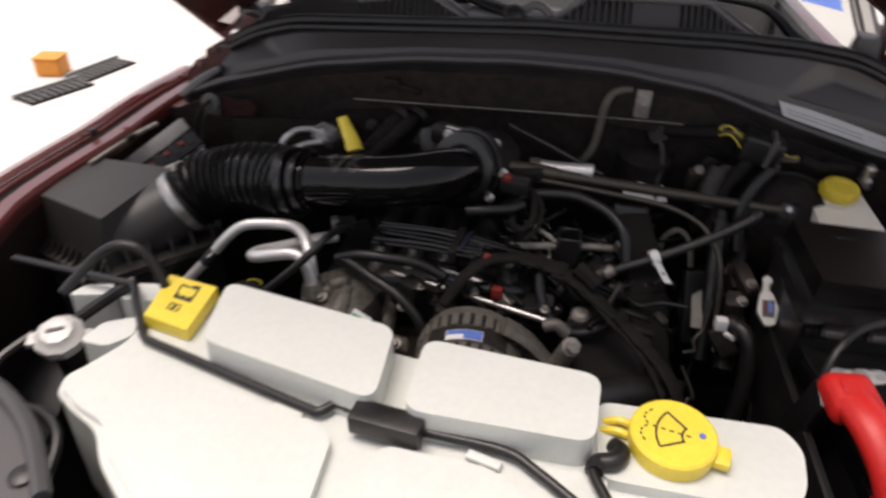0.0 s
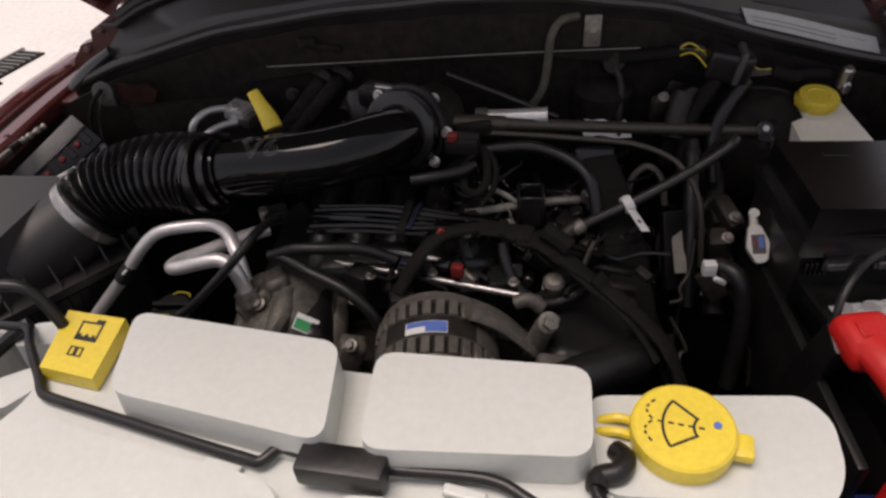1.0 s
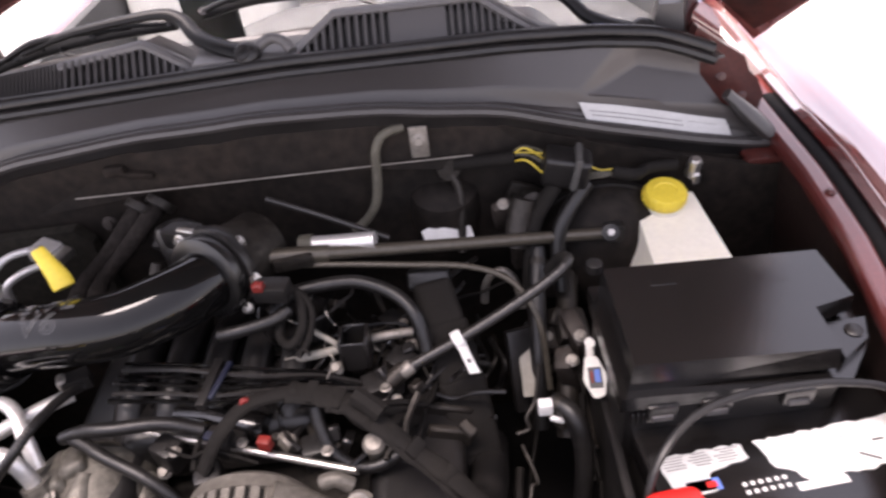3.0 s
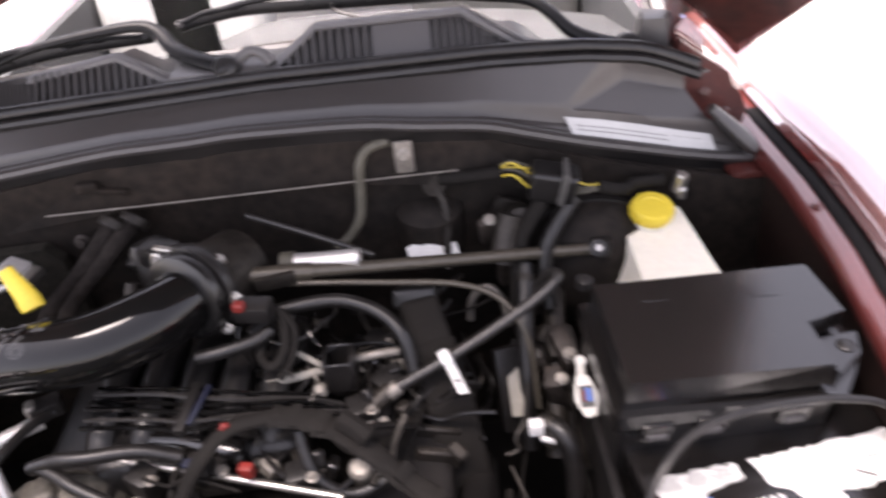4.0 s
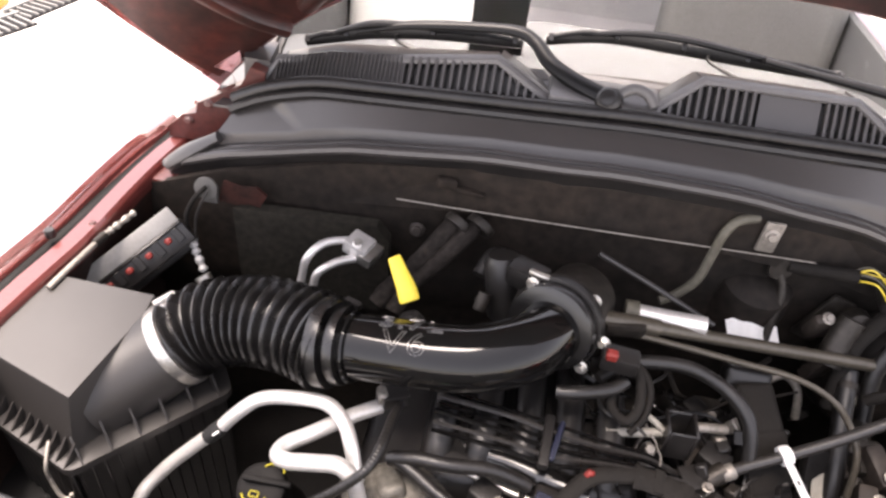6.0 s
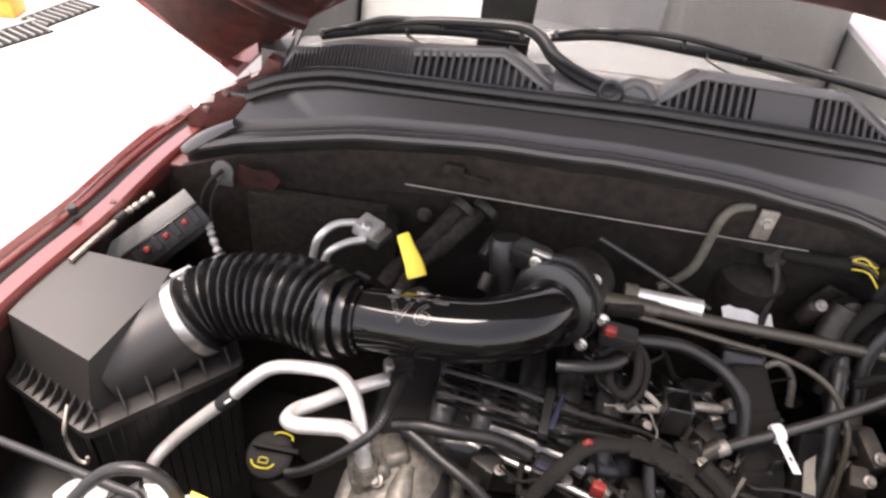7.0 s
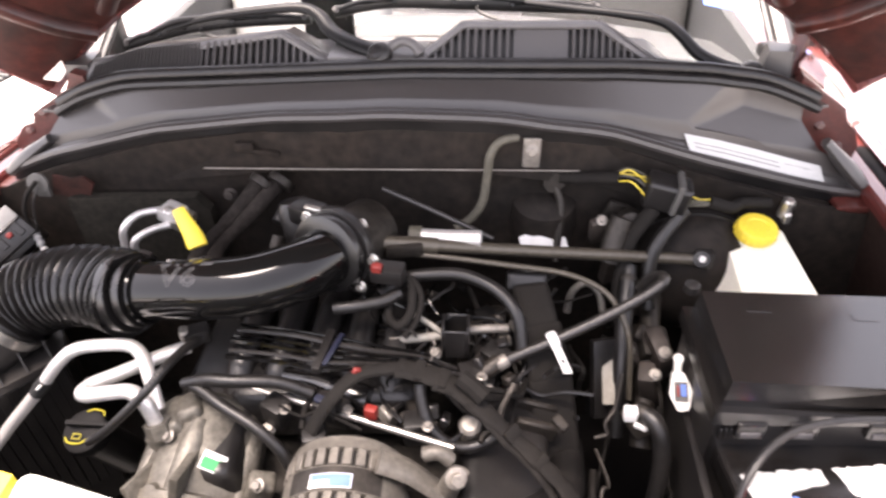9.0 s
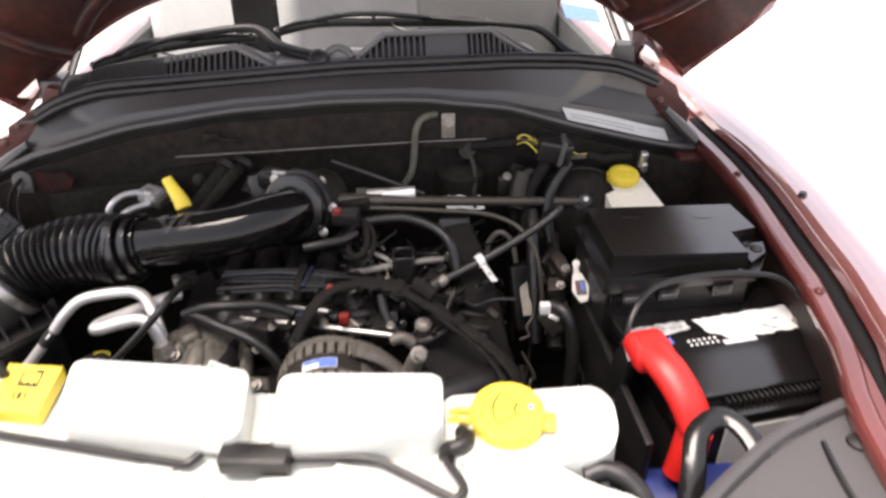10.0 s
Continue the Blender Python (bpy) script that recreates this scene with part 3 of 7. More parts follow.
for side in (-1, 1):
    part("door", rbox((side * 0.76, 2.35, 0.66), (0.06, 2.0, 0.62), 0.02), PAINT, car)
    for py in (2.55, 3.28):
        part("roof_pillar", rbox((side * 0.74, py, 1.31), (0.05, 0.09, 0.72), 0.015, 2), DASH, car)
    part("door_trim", rbox((side * 0.715, 2.35, 0.70), (0.03, 1.9, 0.56), 0.012, 2), DASH, car, "grey inner door trim")
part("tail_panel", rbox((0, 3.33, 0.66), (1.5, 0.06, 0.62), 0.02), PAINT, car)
for u in (0.0, 1.0):
    pillar = part("pillar", tube([Vector(screen_point(u, v)) + Vector((0.012 * (2 * u - 1), 0.004, 0)) for v in (-0.03, 0.3, 0.7, 1.02)], 0.019, 8, 4), COWL, car, "grey windscreen pillar trim")
    part("pillar_seal", tube([Vector(screen_point(u, v)) - Vector((0.010 * (2 * u - 1), 0.010, -0.004)) for v in (-0.02, 0.3, 0.7, 1.02)], 0.006, 8, 4), RUBBER, pillar, "black rubber glass seal")
for side, wx in ((-1, -0.80), (1, 0.80)):
    wheel = part("wheel", lathe([(0.20, -0.1), (0.33, -0.1), (0.35, -0.05), (0.35, 0.06), (0.32, 0.1), (0.22, 0.1), (0.2, 0.06)], (wx, 0.72, 0.35), (side, 0, 0), 32), RUBBER, car, "black tyre")

# ---- cowl panel ----
seal_z = curve_of([(-0.66, 1.052), (-0.60, 1.078), (-0.54, 1.110), (-0.46, 1.130), (-0.30, 1.139), (0.0, 1.155), (0.33, 1.158), (0.46, 1.152), (0.54, 1.140), (0.60, 1.118), (0.68, 1.08)])


def seal_y(x):
    return 1.182 - 0.004 * math.cos(x * 3)


cowl = thing("cowl_panel", "grey-black plastic cowl panel below the windscreen", "cowl panel", (0, 1.15, 1.05))


KV = (0.0, 0.10, 0.33, 0.40, 0.80, 1.0)
KZ = (0.0, 0.0, 0.10, 0.28, 0.84, 1.0)
KO = (0.0, -0.008, -0.008, 0.0, 0.0, -0.006)


def cowl_ends(v):
    return float(np.interp(v, (0, 0.33, 0.42, 1), (-0.700, -0.682, -0.618, -0.588))), float(np.interp(v, (0, 0.33, 0.42, 1), (0.716, 0.700, 0.642, 0.606)))


def cowl_face(u, v):
    """A channel behind the lip, a step, then a face rising to the seal; flat plateaus at both ends."""
    x0, x1 = cowl_ends(v)
    x = x0 + (x1 - x0) * u
    ly, lz, sy, sz = lip_y(x), lip_z(x), seal_y(x), seal_z(x)
    y = ly + (sy - ly) * v
    z = lz + (sz - lz) * float(np.interp(v, KV, KZ)) + float(np.interp(v, KV, KO))
    ease = lambda d, w: min(1.0, max(0.0, 0.5 + d / w))
    right = 1.085 - 0.30 * (x - 0.43) + 1.14 * (y - 1.137)
    left = 1.075 + 0.286 * (x + 0.478) + 0.93 * (y - 1.137)
    z += 0.014 * ease(x - 0.37, 0.2) * min(1.0, max(0.0, v - 0.03) / 0.22)
    rise = max(0.0, (v - 0.93) / 0.07)
    step = ease(v - 0.38, 0.06)
    kr = step * ease(x - 0.428 - 2.0 * (y - 1.137), 0.010)
    kl = step * ease(-0.478 - 1.55 * (y - 1.137) - x, 0.010)
    z += kr * (right * (1 - rise) + min(z, right + 0.06) * rise - z)
    z += kl * (left * (1 - rise) + min(z, left + 0.05) * rise - z)
    return (x, y, z)


part("front_panel", sheet(cowl_face, 280, 44, 0.004), COWL, cowl)
xs = [-0.700 + 1.415 * i / 28 for i in range(29)]
part("front_lip", tube([(x, lip_y(x) - 0.002, lip_z(x)) for x in xs], 0.0075, 8, 2), COWL, cowl, "rounded plastic lip")
part("lip_bead", tube([(x, lip_y(x) + 0.014, lip_z(x) + 0.001) for x in xs], 0.005, 8, 2), COWL, cowl)
part("lip_skirt", sheet(lambda u, v: (-0.695 + 1.405 * u, lip_y(-0.695 + 1.405 * u) + 0.004 * v, lip_z(-0.695 + 1.405 * u) - 0.028 * v), 40, 2, 0.004), BLACK, cowl)
xs = [-0.600 + 1.225 * i / 28 for i in range(29)]
seal = part("hood_seal", tube([(x, seal_y(x), seal_z(x) + 0.008) for x in xs], 0.011, 10, 2, flat=0.95), RUBBER, cowl, "black rubber hood seal")
part("seal_bead", tube([(x, seal_y(x) - 0.016, seal_z(x) - 0.002) for x in xs], 0.0075, 8, 2), RUBBER, seal)


def top_z(x, y):
    return seal_z(max(-0.6, min(0.62, x))) + 0.006 + 0.12 * max(0, y - 1.19)


def wiper_sink(x, v):
    """The hollow in the deck that the long wiper arm rises from."""
    return 0.036 * min(1.0, max(0.0, (x - 0.375) / 0.05)) * min(1.0, max(0.0, (0.575 - x) / 0.03)) * min(1.0, max(0.0, (v - 0.14) / 0.12))


part("top_deck", sheet(lambda u, v: (-0.63 + 1.27 * u, 1.172 + 0.118 * v, top_z(-0.63 + 1.27 * u, 1.172 + 0.118 * v) - 0.006 - 0.03 * abs(2 * u - 1) ** 4 * v - wiper_sink(-0.63 + 1.27 * u, v)), 90, 14, 0.004), COWL, cowl)

# raised corner facets and the information label
for ends in (((-0.696, 1.128, 0.984), (-0.655, 1.134, 1.014), (-0.612, 1.140, 1.042)), ((0.712, 1.130, 0.994), (0.680, 1.138, 1.024), (0.642, 1.146, 1.060))):
    part("end_fin", tube(ends, lambda t: 0.011 + 0.006 * math.sin(math.pi * min(1.0, t + 0.15)), 10, 5, flat=0.75), COWL, cowl, "raised rounded fin")


def on_label(u, v):
    x = 0.422 + 0.226 * u + 0.010 * v
    w = 0.345 - 0.20 * v
    x0, x1 = cowl_ends(w)
    p = Vector(cowl_face((x - x0) / (x1 - x0), w))
    return p + Vector((0, -0.001, 0.004))


info = part("information_label", sheet(lambda u, v: on_label(u, v), 8, 2, 0.0008), INFOPAPER, cowl, "white information label")
for k in range(3):
    part("print_line", sheet(lambda u, v: on_label(0.05 + 0.62 * u, 0.22 + 0.24 * k + 0.05 * v) + Vector((0, -0.0004, 0.0014)), 3, 1, 0.0002), GREYPRINT, info)
part("print_line", sheet(lambda u, v: on_label(0.72 + 0.20 * u, 0.28 + 0.16 * v) + Vector((0, -0.0004, 0.0014)), 3, 1, 0.0002), GREYPRINT, info)


# vent grilles: a trapezium frame with upright slats
def vent(base, head, groups, panel):
    """base, head: ends in x of the lower and upper edge; groups: runs of slats."""
    def face(x, h):
        y = 1.200 + 0.035 * h
        return Vector((x, y, top_z(x, 1.2) - 0.004 + 0.046 * h * float(np.interp(x, (-0.54, -0.30, -0.15), (0.56, 0.80, 1.0)))))
    g = part("vent_grille", sheet(lambda u, v: face(base[0] + (base[1] - base[0]) * u + ((head[0] - base[0]) * (1 - u) + (head[1] - base[1]) * u) * v, v) + Vector((0, 0.012, -0.006)), 12, 3, 0.003), RUBBER, cowl, "dark slatted vent grille")
    fb = tube([face(base[0], 0), face(head[0], 1.0), face(head[1], 1.0), face(base[1], 0)], 0.009, 8, 1, smooth=False, flat=0.7)
    # rim coloured pale where dark gloss plastic would mirror the sky
    part("frame", fb, DUSTSHEEN, g, "grey rim with its sky sheen painted in")
    part("roof", sheet(lambda u, v: face(head[0] + (head[1] - head[0]) * u, 1.0) + Vector((0, 0.055 * v, -0.012 * v)), 8, 3, 0.004), COWL, g)
    for e, s in ((0, -1), (1, 1)):
        part("cheek", sheet(lambda u, v: face(base[e] + (head[e] - base[e]) * u, u) + Vector((s * 0.004 * v, 0.055 * v, -0.012 * v)), 4, 3, 0.004), COWL, g)
    for e, s in ((0, -1), (1, 1)):
        if abs(head[e] - base[e]) > 0.05:
            part("apron", sheet(lambda u, v: face(base[e] + (head[e] - base[e]) * u + s * 0.034 * v, u * (1 - 0.75 * v)) + Vector((0, 0.012 * v, 0.007 * (1 - v))), 6, 4, 0.003), DUSTSHEEN, g, "pale grey sloping end of the vent")
    for a, b, n in groups:
        for i in range(n):
            x = a + (b - a) * (i + 0.5) / n
            # height that the sloping ends leave
            h = 1.0
            if x < head[0]:
                h = (x - base[0]) / (head[0] - base[0])
            if x > head[1]:
                h = (base[1] - x) / (base[1] - head[1])
            if h > 0.15:
                lo, hi = face(x, 0.02), face(x, min(h, 0.96))
                d = (hi - lo).normalized()
                bm = rbox((0, 0, 0), ((b - a) / n * 0.42, 0.010, (hi - lo).length), 0.0008, 1)
                bm.transform(Matrix.Translation((lo + hi) / 2) @ pose(0, 0, 0, -math.degrees(math.atan2(d.y, d.z)), 0, 0))
                part("slat", bm, COWL, g, "", False)
    if panel:
        part("blank_panel", sheet(lambda u, v: face(panel[0] + (panel[1] - panel[0]) * u, 0.03 + 0.93 * v), 4, 2, 0.004), COWL, g)


vent((-0.575, -0.125), (-0.545, -0.215), [(-0.545, -0.352, 31), (-0.345, -0.15, 16)], (-0.558, -0.348))
vent((0.005, 0.375), (0.078, 0.288), [(0.03, 0.155, 10), (0.245, 0.345, 9)], (0.158, 0.242))
part("wiper_well", rbox((-0.055, 1.225, top_z(-0.05, 1.22) + 0.002), (0.16, 0.075, 0.012), 0.005, 2), DUSTSHEEN, cowl, "dusty grey well under the wiper")
part("pivot_shroud", tube([(-0.040, 1.205, 1.176), (-0.018, 1.212, 1.187), (0.002, 1.206, 1.184), (0.014, 1.196, 1.172)], 0.008, 10, 5), DUSTSHEEN, cowl, "curved grey shroud beside the wiper pivot")
# added strip: the glass edge's bright reflection as a pale surface
part("screen_glint", sheet(lambda u, v: (-0.56 + 1.12 * u, 1.262 + 0.016 * v - 0.012 * (2 * u - 1) ** 2, 1.1605 + 0.008 * v - 0.058 * (2 * u - 1) ** 2), 40, 2, 0.003), DUSTSHEEN, cowl, "pale strip painted for the reflection along the windscreen foot")
part("corner_cap", prism([(0.545, 1.235), (0.60, 1.225), (0.625, 1.28), (0.56, 1.30)], 1.10, 1.165, 0.008, 2, 0.016), COWL, cowl)
part("corner_cap", prism([(-0.548, 1.215), (-0.600, 1.215), (-0.620, 1.27), (-0.560, 1.30)], 1.05, 1.136, 0.008, 2, 0.010), COWL, cowl)


# ---- wipers ----
def wiper(arm, blade, pivot, label):
    w = thing("wiper", label, "wiper", pivot, "windscreen wipers")
    part("arm", tube(arm, lambda t: 0.0165 - 0.010 * t, 12, 6, flat=0.75), ARMBLACK, w)
    cap = part("pivot_cap", lathe([(0.017, -0.016), (0.020, 0.0), (0.020, 0.010), (0.016, 0.016), (0.008, 0.019)], pivot, (-0.25, -0.65, 0.7), 20), BLACK, w)
    part("cap_seam", lathe([(0.0125, 0.0165), (0.0135, 0.0175), (0.0125, 0.0185)], pivot, (-0.25, -0.65, 0.7), 20), RUBBER, cap)
    path = smooth_path(blade, 8)
    lift = lambda p, h: p + Vector((0, -0.55 * h, 0.85 * h))
    part("blade", tube([lift(p, 0.002) for p in path], lambda t: 0.0062 + 0.0016 * math.sin(math.pi * t), 8, 1, smooth=False, flat=1.5), RUBBER, w, "black rubber blade")
    n = len(path) - 1
    at = lambda t: path[min(n, max(0, int(round(t * n))))]
    part("yoke", tube([lift(at(0.16), 0.010), lift(at(0.33), 0.019), lift(at(0.50), 0.024), lift(at(0.67), 0.019), lift(at(0.84), 0.010)], lambda t: 0.0042 + 0.0030 * math.sin(math.pi * t), 8, 6, flat=0.8), ARMBLACK, w, "black metal yoke")
    for t0 in (0.16, 0.84):
        part("claw_bar", tube([lift(at(t0 - 0.13), 0.008), lift(at(t0), 0.014), lift(at(t0 + 0.13), 0.008)], 0.0040, 8, 4), ARMBLACK, w)
    for t0 in (0.04, 0.29, 0.50, 0.71, 0.96):
        part("claw", rbox(lift(at(t0), 0.007), (0.010, 0.010, 0.014), 0.002, 1, (-30, 0, 0)), BLACK, w)
    part("washer_hose", tube([lift(at(0.42), 0.004), lift(at(0.40), -0.006) + Vector((0, -0.02, 0)), lift(at(0.30), -0.016) + Vector((0, -0.045, 0.0))], 0.003, 6), RUBBER, w)


wiper([(-0.052, 1.200, 1.172), (-0.100, 1.226, 1.178), (-0.138, 1.256, 1.186), (-0.164, 1.286, 1.201), (-0.195, 1.297, 1.209), (-0.26, 1.299, 1.205), (-0.36, 1.301, 1.191), (-0.44, 1.302, 1.169)],
      [(-0.185, 1.313, 1.184), (-0.308, 1.315, 1.178), (-0.41, 1.315, 1.165), (-0.465, 1.313, 1.152), (-0.525, 1.310, 1.135)], (-0.050, 1.198, 1.168), "black wiper with a bent arm resting low on the windscreen")
wiper([(0.533, 1.245, 1.126), (0.490, 1.252, 1.137), (0.454, 1.262, 1.153), (0.427, 1.276, 1.176), (0.394, 1.291, 1.194), (0.330, 1.302, 1.201), (0.258, 1.311, 1.206), (0.176, 1.319, 1.213)],
      [(0.30, 1.334, 1.196), (0.17, 1.336, 1.200), (0.058, 1.336, 1.204), (-0.056, 1.335, 1.205), (-0.148, 1.331, 1.188)], (0.537, 1.240, 1.126), "black wiper with a long arm across the windscreen")

# ---- engine ----
engine = thing("engine", "grimy dark engine filling the bay", "engine", (-0.02, 0.8, 0.5))
part("block", rbox((-0.03, 0.80, 0.66), (0.42, 0.46, 0.26), 0.03, 3), GRIME, engine)
part("manifold", rbox((-0.09, 0.86, 0.845), (0.26, 0.24, 0.09), 0.03, 4, (0, 0, 4)), BLACK, engine, "black plastic intake manifold")
for i in range(5):
    x = -0.20 + i * 0.052
    part("runner", tube([(x, 0.97, 0.86), (x, 0.90, 0.902), (x - 0.004, 0.80, 0.892), (x - 0.008, 0.745, 0.84)], 0.020, 10, 5), BLACK, engine)
part("plenum", tube([(-0.175, 0.795, 0.872), (-0.10, 0.772, 0.886), (-0.02, 0.748, 0.884)], 0.019, 14), BOXBLACK, engine, "black plenum tube")
part("valve_cover", rbox((-0.235, 0.80, 0.825), (0.13, 0.34, 0.07), 0.02, 3, (0, -18, 0)), BLACK, engine, "black valve cover")
part("valve_cover", rbox((0.155, 0.80, 0.80), (0.12, 0.36, 0.07), 0.02, 3, (0, 16, 0)), BLACK, engine, "black valve cover")
part("front_cover", rbox((-0.03, 0.60, 0.66), (0.40, 0.05, 0.28), 0.02, 3), GRIME, engine)
for i, (cx, cy) in enumerate(((0.075, 0.86), (0.11, 0.80), (0.13, 0.91), (-0.14, 0.73), (-0.06, 0.735), (0.045, 0.715))):
    coil = part("coil", rbox((cx, cy, 0.875), (0.03, 0.035, 0.04), 0.006, 2, (0, 0, 20 * i)), BLACK, engine, "black ignition coil")
    bolt((cx + 0.016, cy - 0.012, 0.893), (0, 0, 1), coil, 0.005, 0.006, ZINC)
part("fuel_rail", tube([(-0.180, 0.757, 0.885), (-0.078, 0.729, 0.887), (0.095, 0.680, 0.885)], 0.0048, 10, 3), STEEL, engine, "bright steel fuel rail")
part("rail_clip", rbox((-0.072, 0.727, 0.893), (0.03, 0.03, 0.032), 0.006, 2, (0, 0, -15)), BLACK, engine)
part("rail_band", rbox((-0.074, 0.723, 0.912), (0.022, 0.012, 0.006), 0.002, 1, (0, 0, -15)), DIMBLUE, engine, "blue ring")
part("plug_clip", rbox((-0.010, 0.710, 0.908), (0.016, 0.012, 0.018), 0.003, 2, (0, 0, -12)), REDCLIP, engine, "red connector clip")
part("plug_clip", rbox((-0.032, 0.742, 0.944), (0.010, 0.007, 0.016), 0.002, 1, (0, 30, 20)), REDCLIP, engine, "red tape end")
cup = thing("connector_cup", "open square black plastic cup on the engine", "connector", (0.088, 0.842, 0.89))
for cx, cy, sx, sy in ((-0.017, 0, 0.004, 0.038), (0.017, 0, 0.004, 0.038), (0, -0.017, 0.030, 0.004), (0, 0.017, 0.030, 0.004)):
    part("cup_wall", rbox((0.088 + cx, 0.842 + cy, 0.915), (sx, sy, 0.05), 0.0015, 1), BLACK, cup)
part("cup_floor", rbox((0.088, 0.842, 0.893), (0.034, 0.034, 0.006), 0.001, 1), RUBBER, cup)
part("breather_tube", tube([(-0.002, 0.829, 0.913), (0.035, 0.834, 0.915), (0.070, 0.842, 0.915)], 0.0060, 10), PALETUBE, engine, "grey plastic tube")
part("breather_tube", tube([(0.106, 0.867, 0.902), (0.132, 0.871, 0.902), (0.160, 0.875, 0.900)], 0.0066, 10), ZINC, engine, "dull metal tube")
part("breather_tube", tube([(0.030, 0.86, 0.935), (0.055, 0.845, 0.93), (0.068, 0.84, 0.922)], 0.0040, 10), PALETUBE, engine)
for p, r in (((0.058, 0.832, 0.888), 0.007), ((0.112, 0.738, 0.851), 0.009), ((-0.153, 0.721, 0.85), 0.006), ((0.09, 0.70, 0.86), 0.006), ((0.15, 0.86, 0.87), 0.006), ((0.135, 0.79, 0.865), 0.006), ((0.02, 0.76, 0.86), 0.005)):
    bolt(p, (0.1, -0.5, 0.85), engine, r, r * 1.4, ZINC)
for i in range(9):
    a = random.uniform
    part("bracket", rbox((a(0.03, 0.17), a(0.72, 0.94), a(0.83, 0.885)), (a(0.015, 0.04), a(0.015, 0.05), a(0.012, 0.03)), 0.003, 2, (a(-20, 20), a(-20, 20), a(0, 90))), random.choice((GRIME, BLACK, BLACK, GRIME)), engine)
for i in range(6):
    y = 0.76 + i * 0.035
    part("cover_rib", rbox((0.20, y, 0.825), (0.06, 0.012, 0.03), 0.003, 1, (0, 16, 0)), GRIME, engine)
part("rusty_plate", rbox((0.128, 0.868, 0.862), (0.030, 0.115, 0.010), 0.003, 2, (14, 6, 3)), RUST, engine, "dusty brown metal plate")
part("sender", lathe([(0.0125, -0.030), (0.0125, 0.006), (0.0140, 0.007), (0.0140, 0.012), (0.0100, 0.017), (0.004, 0.018)], (0.113, 0.719, 0.872), (0.0, -0.25, 0.97), 18), ZINC, engine, "small silver sender")
part("clip_plate", rbox((0.075, 0.808, 0.878), (0.060, 0.006, 0.014), 0.002, 1, (0, 4, -14)), ZINC, engine, "thin bright metal edge")
for k in range(5):
    part("injector_top", lathe([(0.0075, -0.02), (0.0075, 0.004), (0.005, 0.008)], (-0.010 + 0.019 * k, 0.742 - 0.005 * k, 0.872), (0, -0.2, 1), 12), ZINC if k % 2 else GRIME, engine)

# wires that cross the manifold under one black clip
wires = thing("spark_wire_set", "thin black ignition wires held by a clip over the manifold", "wiring", (-0.08, 0.8, 0.93))
wr = random.Random(31)
for k in range(6):
    d = 0.0115 * k
    o = lambda q: wr.uniform(-q, q)
    part("wire", tube([(-0.215, 0.842 - d * 1.1, 0.924 + o(0.004)), (-0.13, 0.820 - d + o(0.003), 0.936), (-0.075, 0.806 - d, 0.940), (-0.01, 0.802 - d * 0.7 + o(0.003), 0.930), (0.05, 0.806 - d * 0.5, 0.910 + o(0.004)), (0.105 + o(0.02), 0.812 - d * 0.4, 0.880 + o(0.008))], 0.0027 + 0.0006 * (k % 2), 6, 5), (GLOSSBLACK, HOSEGREY, GLOSSBLACK)[k % 3], wires)
part("wire_clip", rbox((-0.080, 0.778, 0.942), (0.012, 0.072, 0.012), 0.003, 2, (0, 0, -6)), BLACK, wires)
part("wire_band", rbox((-0.068, 0.780, 0.9445), (0.007, 0.058, 0.006), 0.002, 1, (0, 0, -14)), DIMBLUE, wires, "dull blue band")

# throttle body behind the intake pipe
AX = Vector((-0.42, -0.86, 0.22)).normalized()
FC = Vector((-0.080, 0.925, 1.000))
throttle = part("throttle_body", lathe([(0.048, -0.075), (0.050, -0.01), (0.058, -0.008), (0.060, 0.006), (0.052, 0.008)], FC, AX, 28), GRIME, engine, "dark throttle body with bright bolts round its flange")
part("flange_plate", lathe([(0.061, -0.004), (0.063, 0.0), (0.061, 0.010), (0.046, 0.012)], FC + AX * 0.006, AX, 28), BLACK, throttle)
part("elbow_collar", lathe([(0.046, 0.0), (0.056, 0.003), (0.058, 0.010), (0.056, 0.018), (0.046, 0.022)], FC + AX * 0.016, AX, 32), BELLOWRUBBER, throttle, "black rubber elbow collar")
for p in ((-0.044, 0.922, 1.042), (-0.026, 0.888, 1.008), (-0.045, 0.878, 0.968), (-0.122, 0.93, 1.046)):
    bolt(p, AX, throttle, 0.0062, 0.007, STEEL)
part("sensor", rbox((-0.128, 0.955, 1.035), (0.05, 0.035, 0.03), 0.006, 2, (0, 0, -25)), BLACK, throttle)
part("sensor_cap", rbox((-0.115, 0.94, 1.052), (0.028, 0.008, 0.012), 0.002, 1, (20, 0, -20)), STEEL, throttle, "bright metal clip")
part("motor", lathe([(0.024, -0.05), (0.026, -0.04), (0.026, 0.03), (0.02, 0.04)], (-0.155, 0.985, 0.99), (-0.2, 0.3, 1), 18), BLACK, throttle)
part("braid", lathe([(0.009, -0.012), (0.010, 0.0), (0.009, 0.012)], (-0.180, 0.945, 0.985), (0.2, 0.6, 0.8), 14), GRIME, throttle, "woven metal sleeve")
plug = part("connector", rbox((-0.005, 0.872, 1.000), (0.046, 0.028, 0.024), 0.005, 2, (0, 0, -8)), BLACK, throttle)
part("lock", rbox((-0.018, 0.864, 1.014), (0.014, 0.012, 0.012), 0.002, 1, (0, 0, -8)), REDCLIP, throttle, "red locking clip")
part("lever_housing", rbox((0.008, 0.945, 0.985), (0.055, 0.022, 0.022), 0.006, 2, (0, 0, 10)), GRIME, throttle)

# ---- air box and intake ----
airbox = thing("air_filter_box", "dark grey plastic air filter box with a ribbed base", "air filter box", (-0.65, 0.76, 0.6))
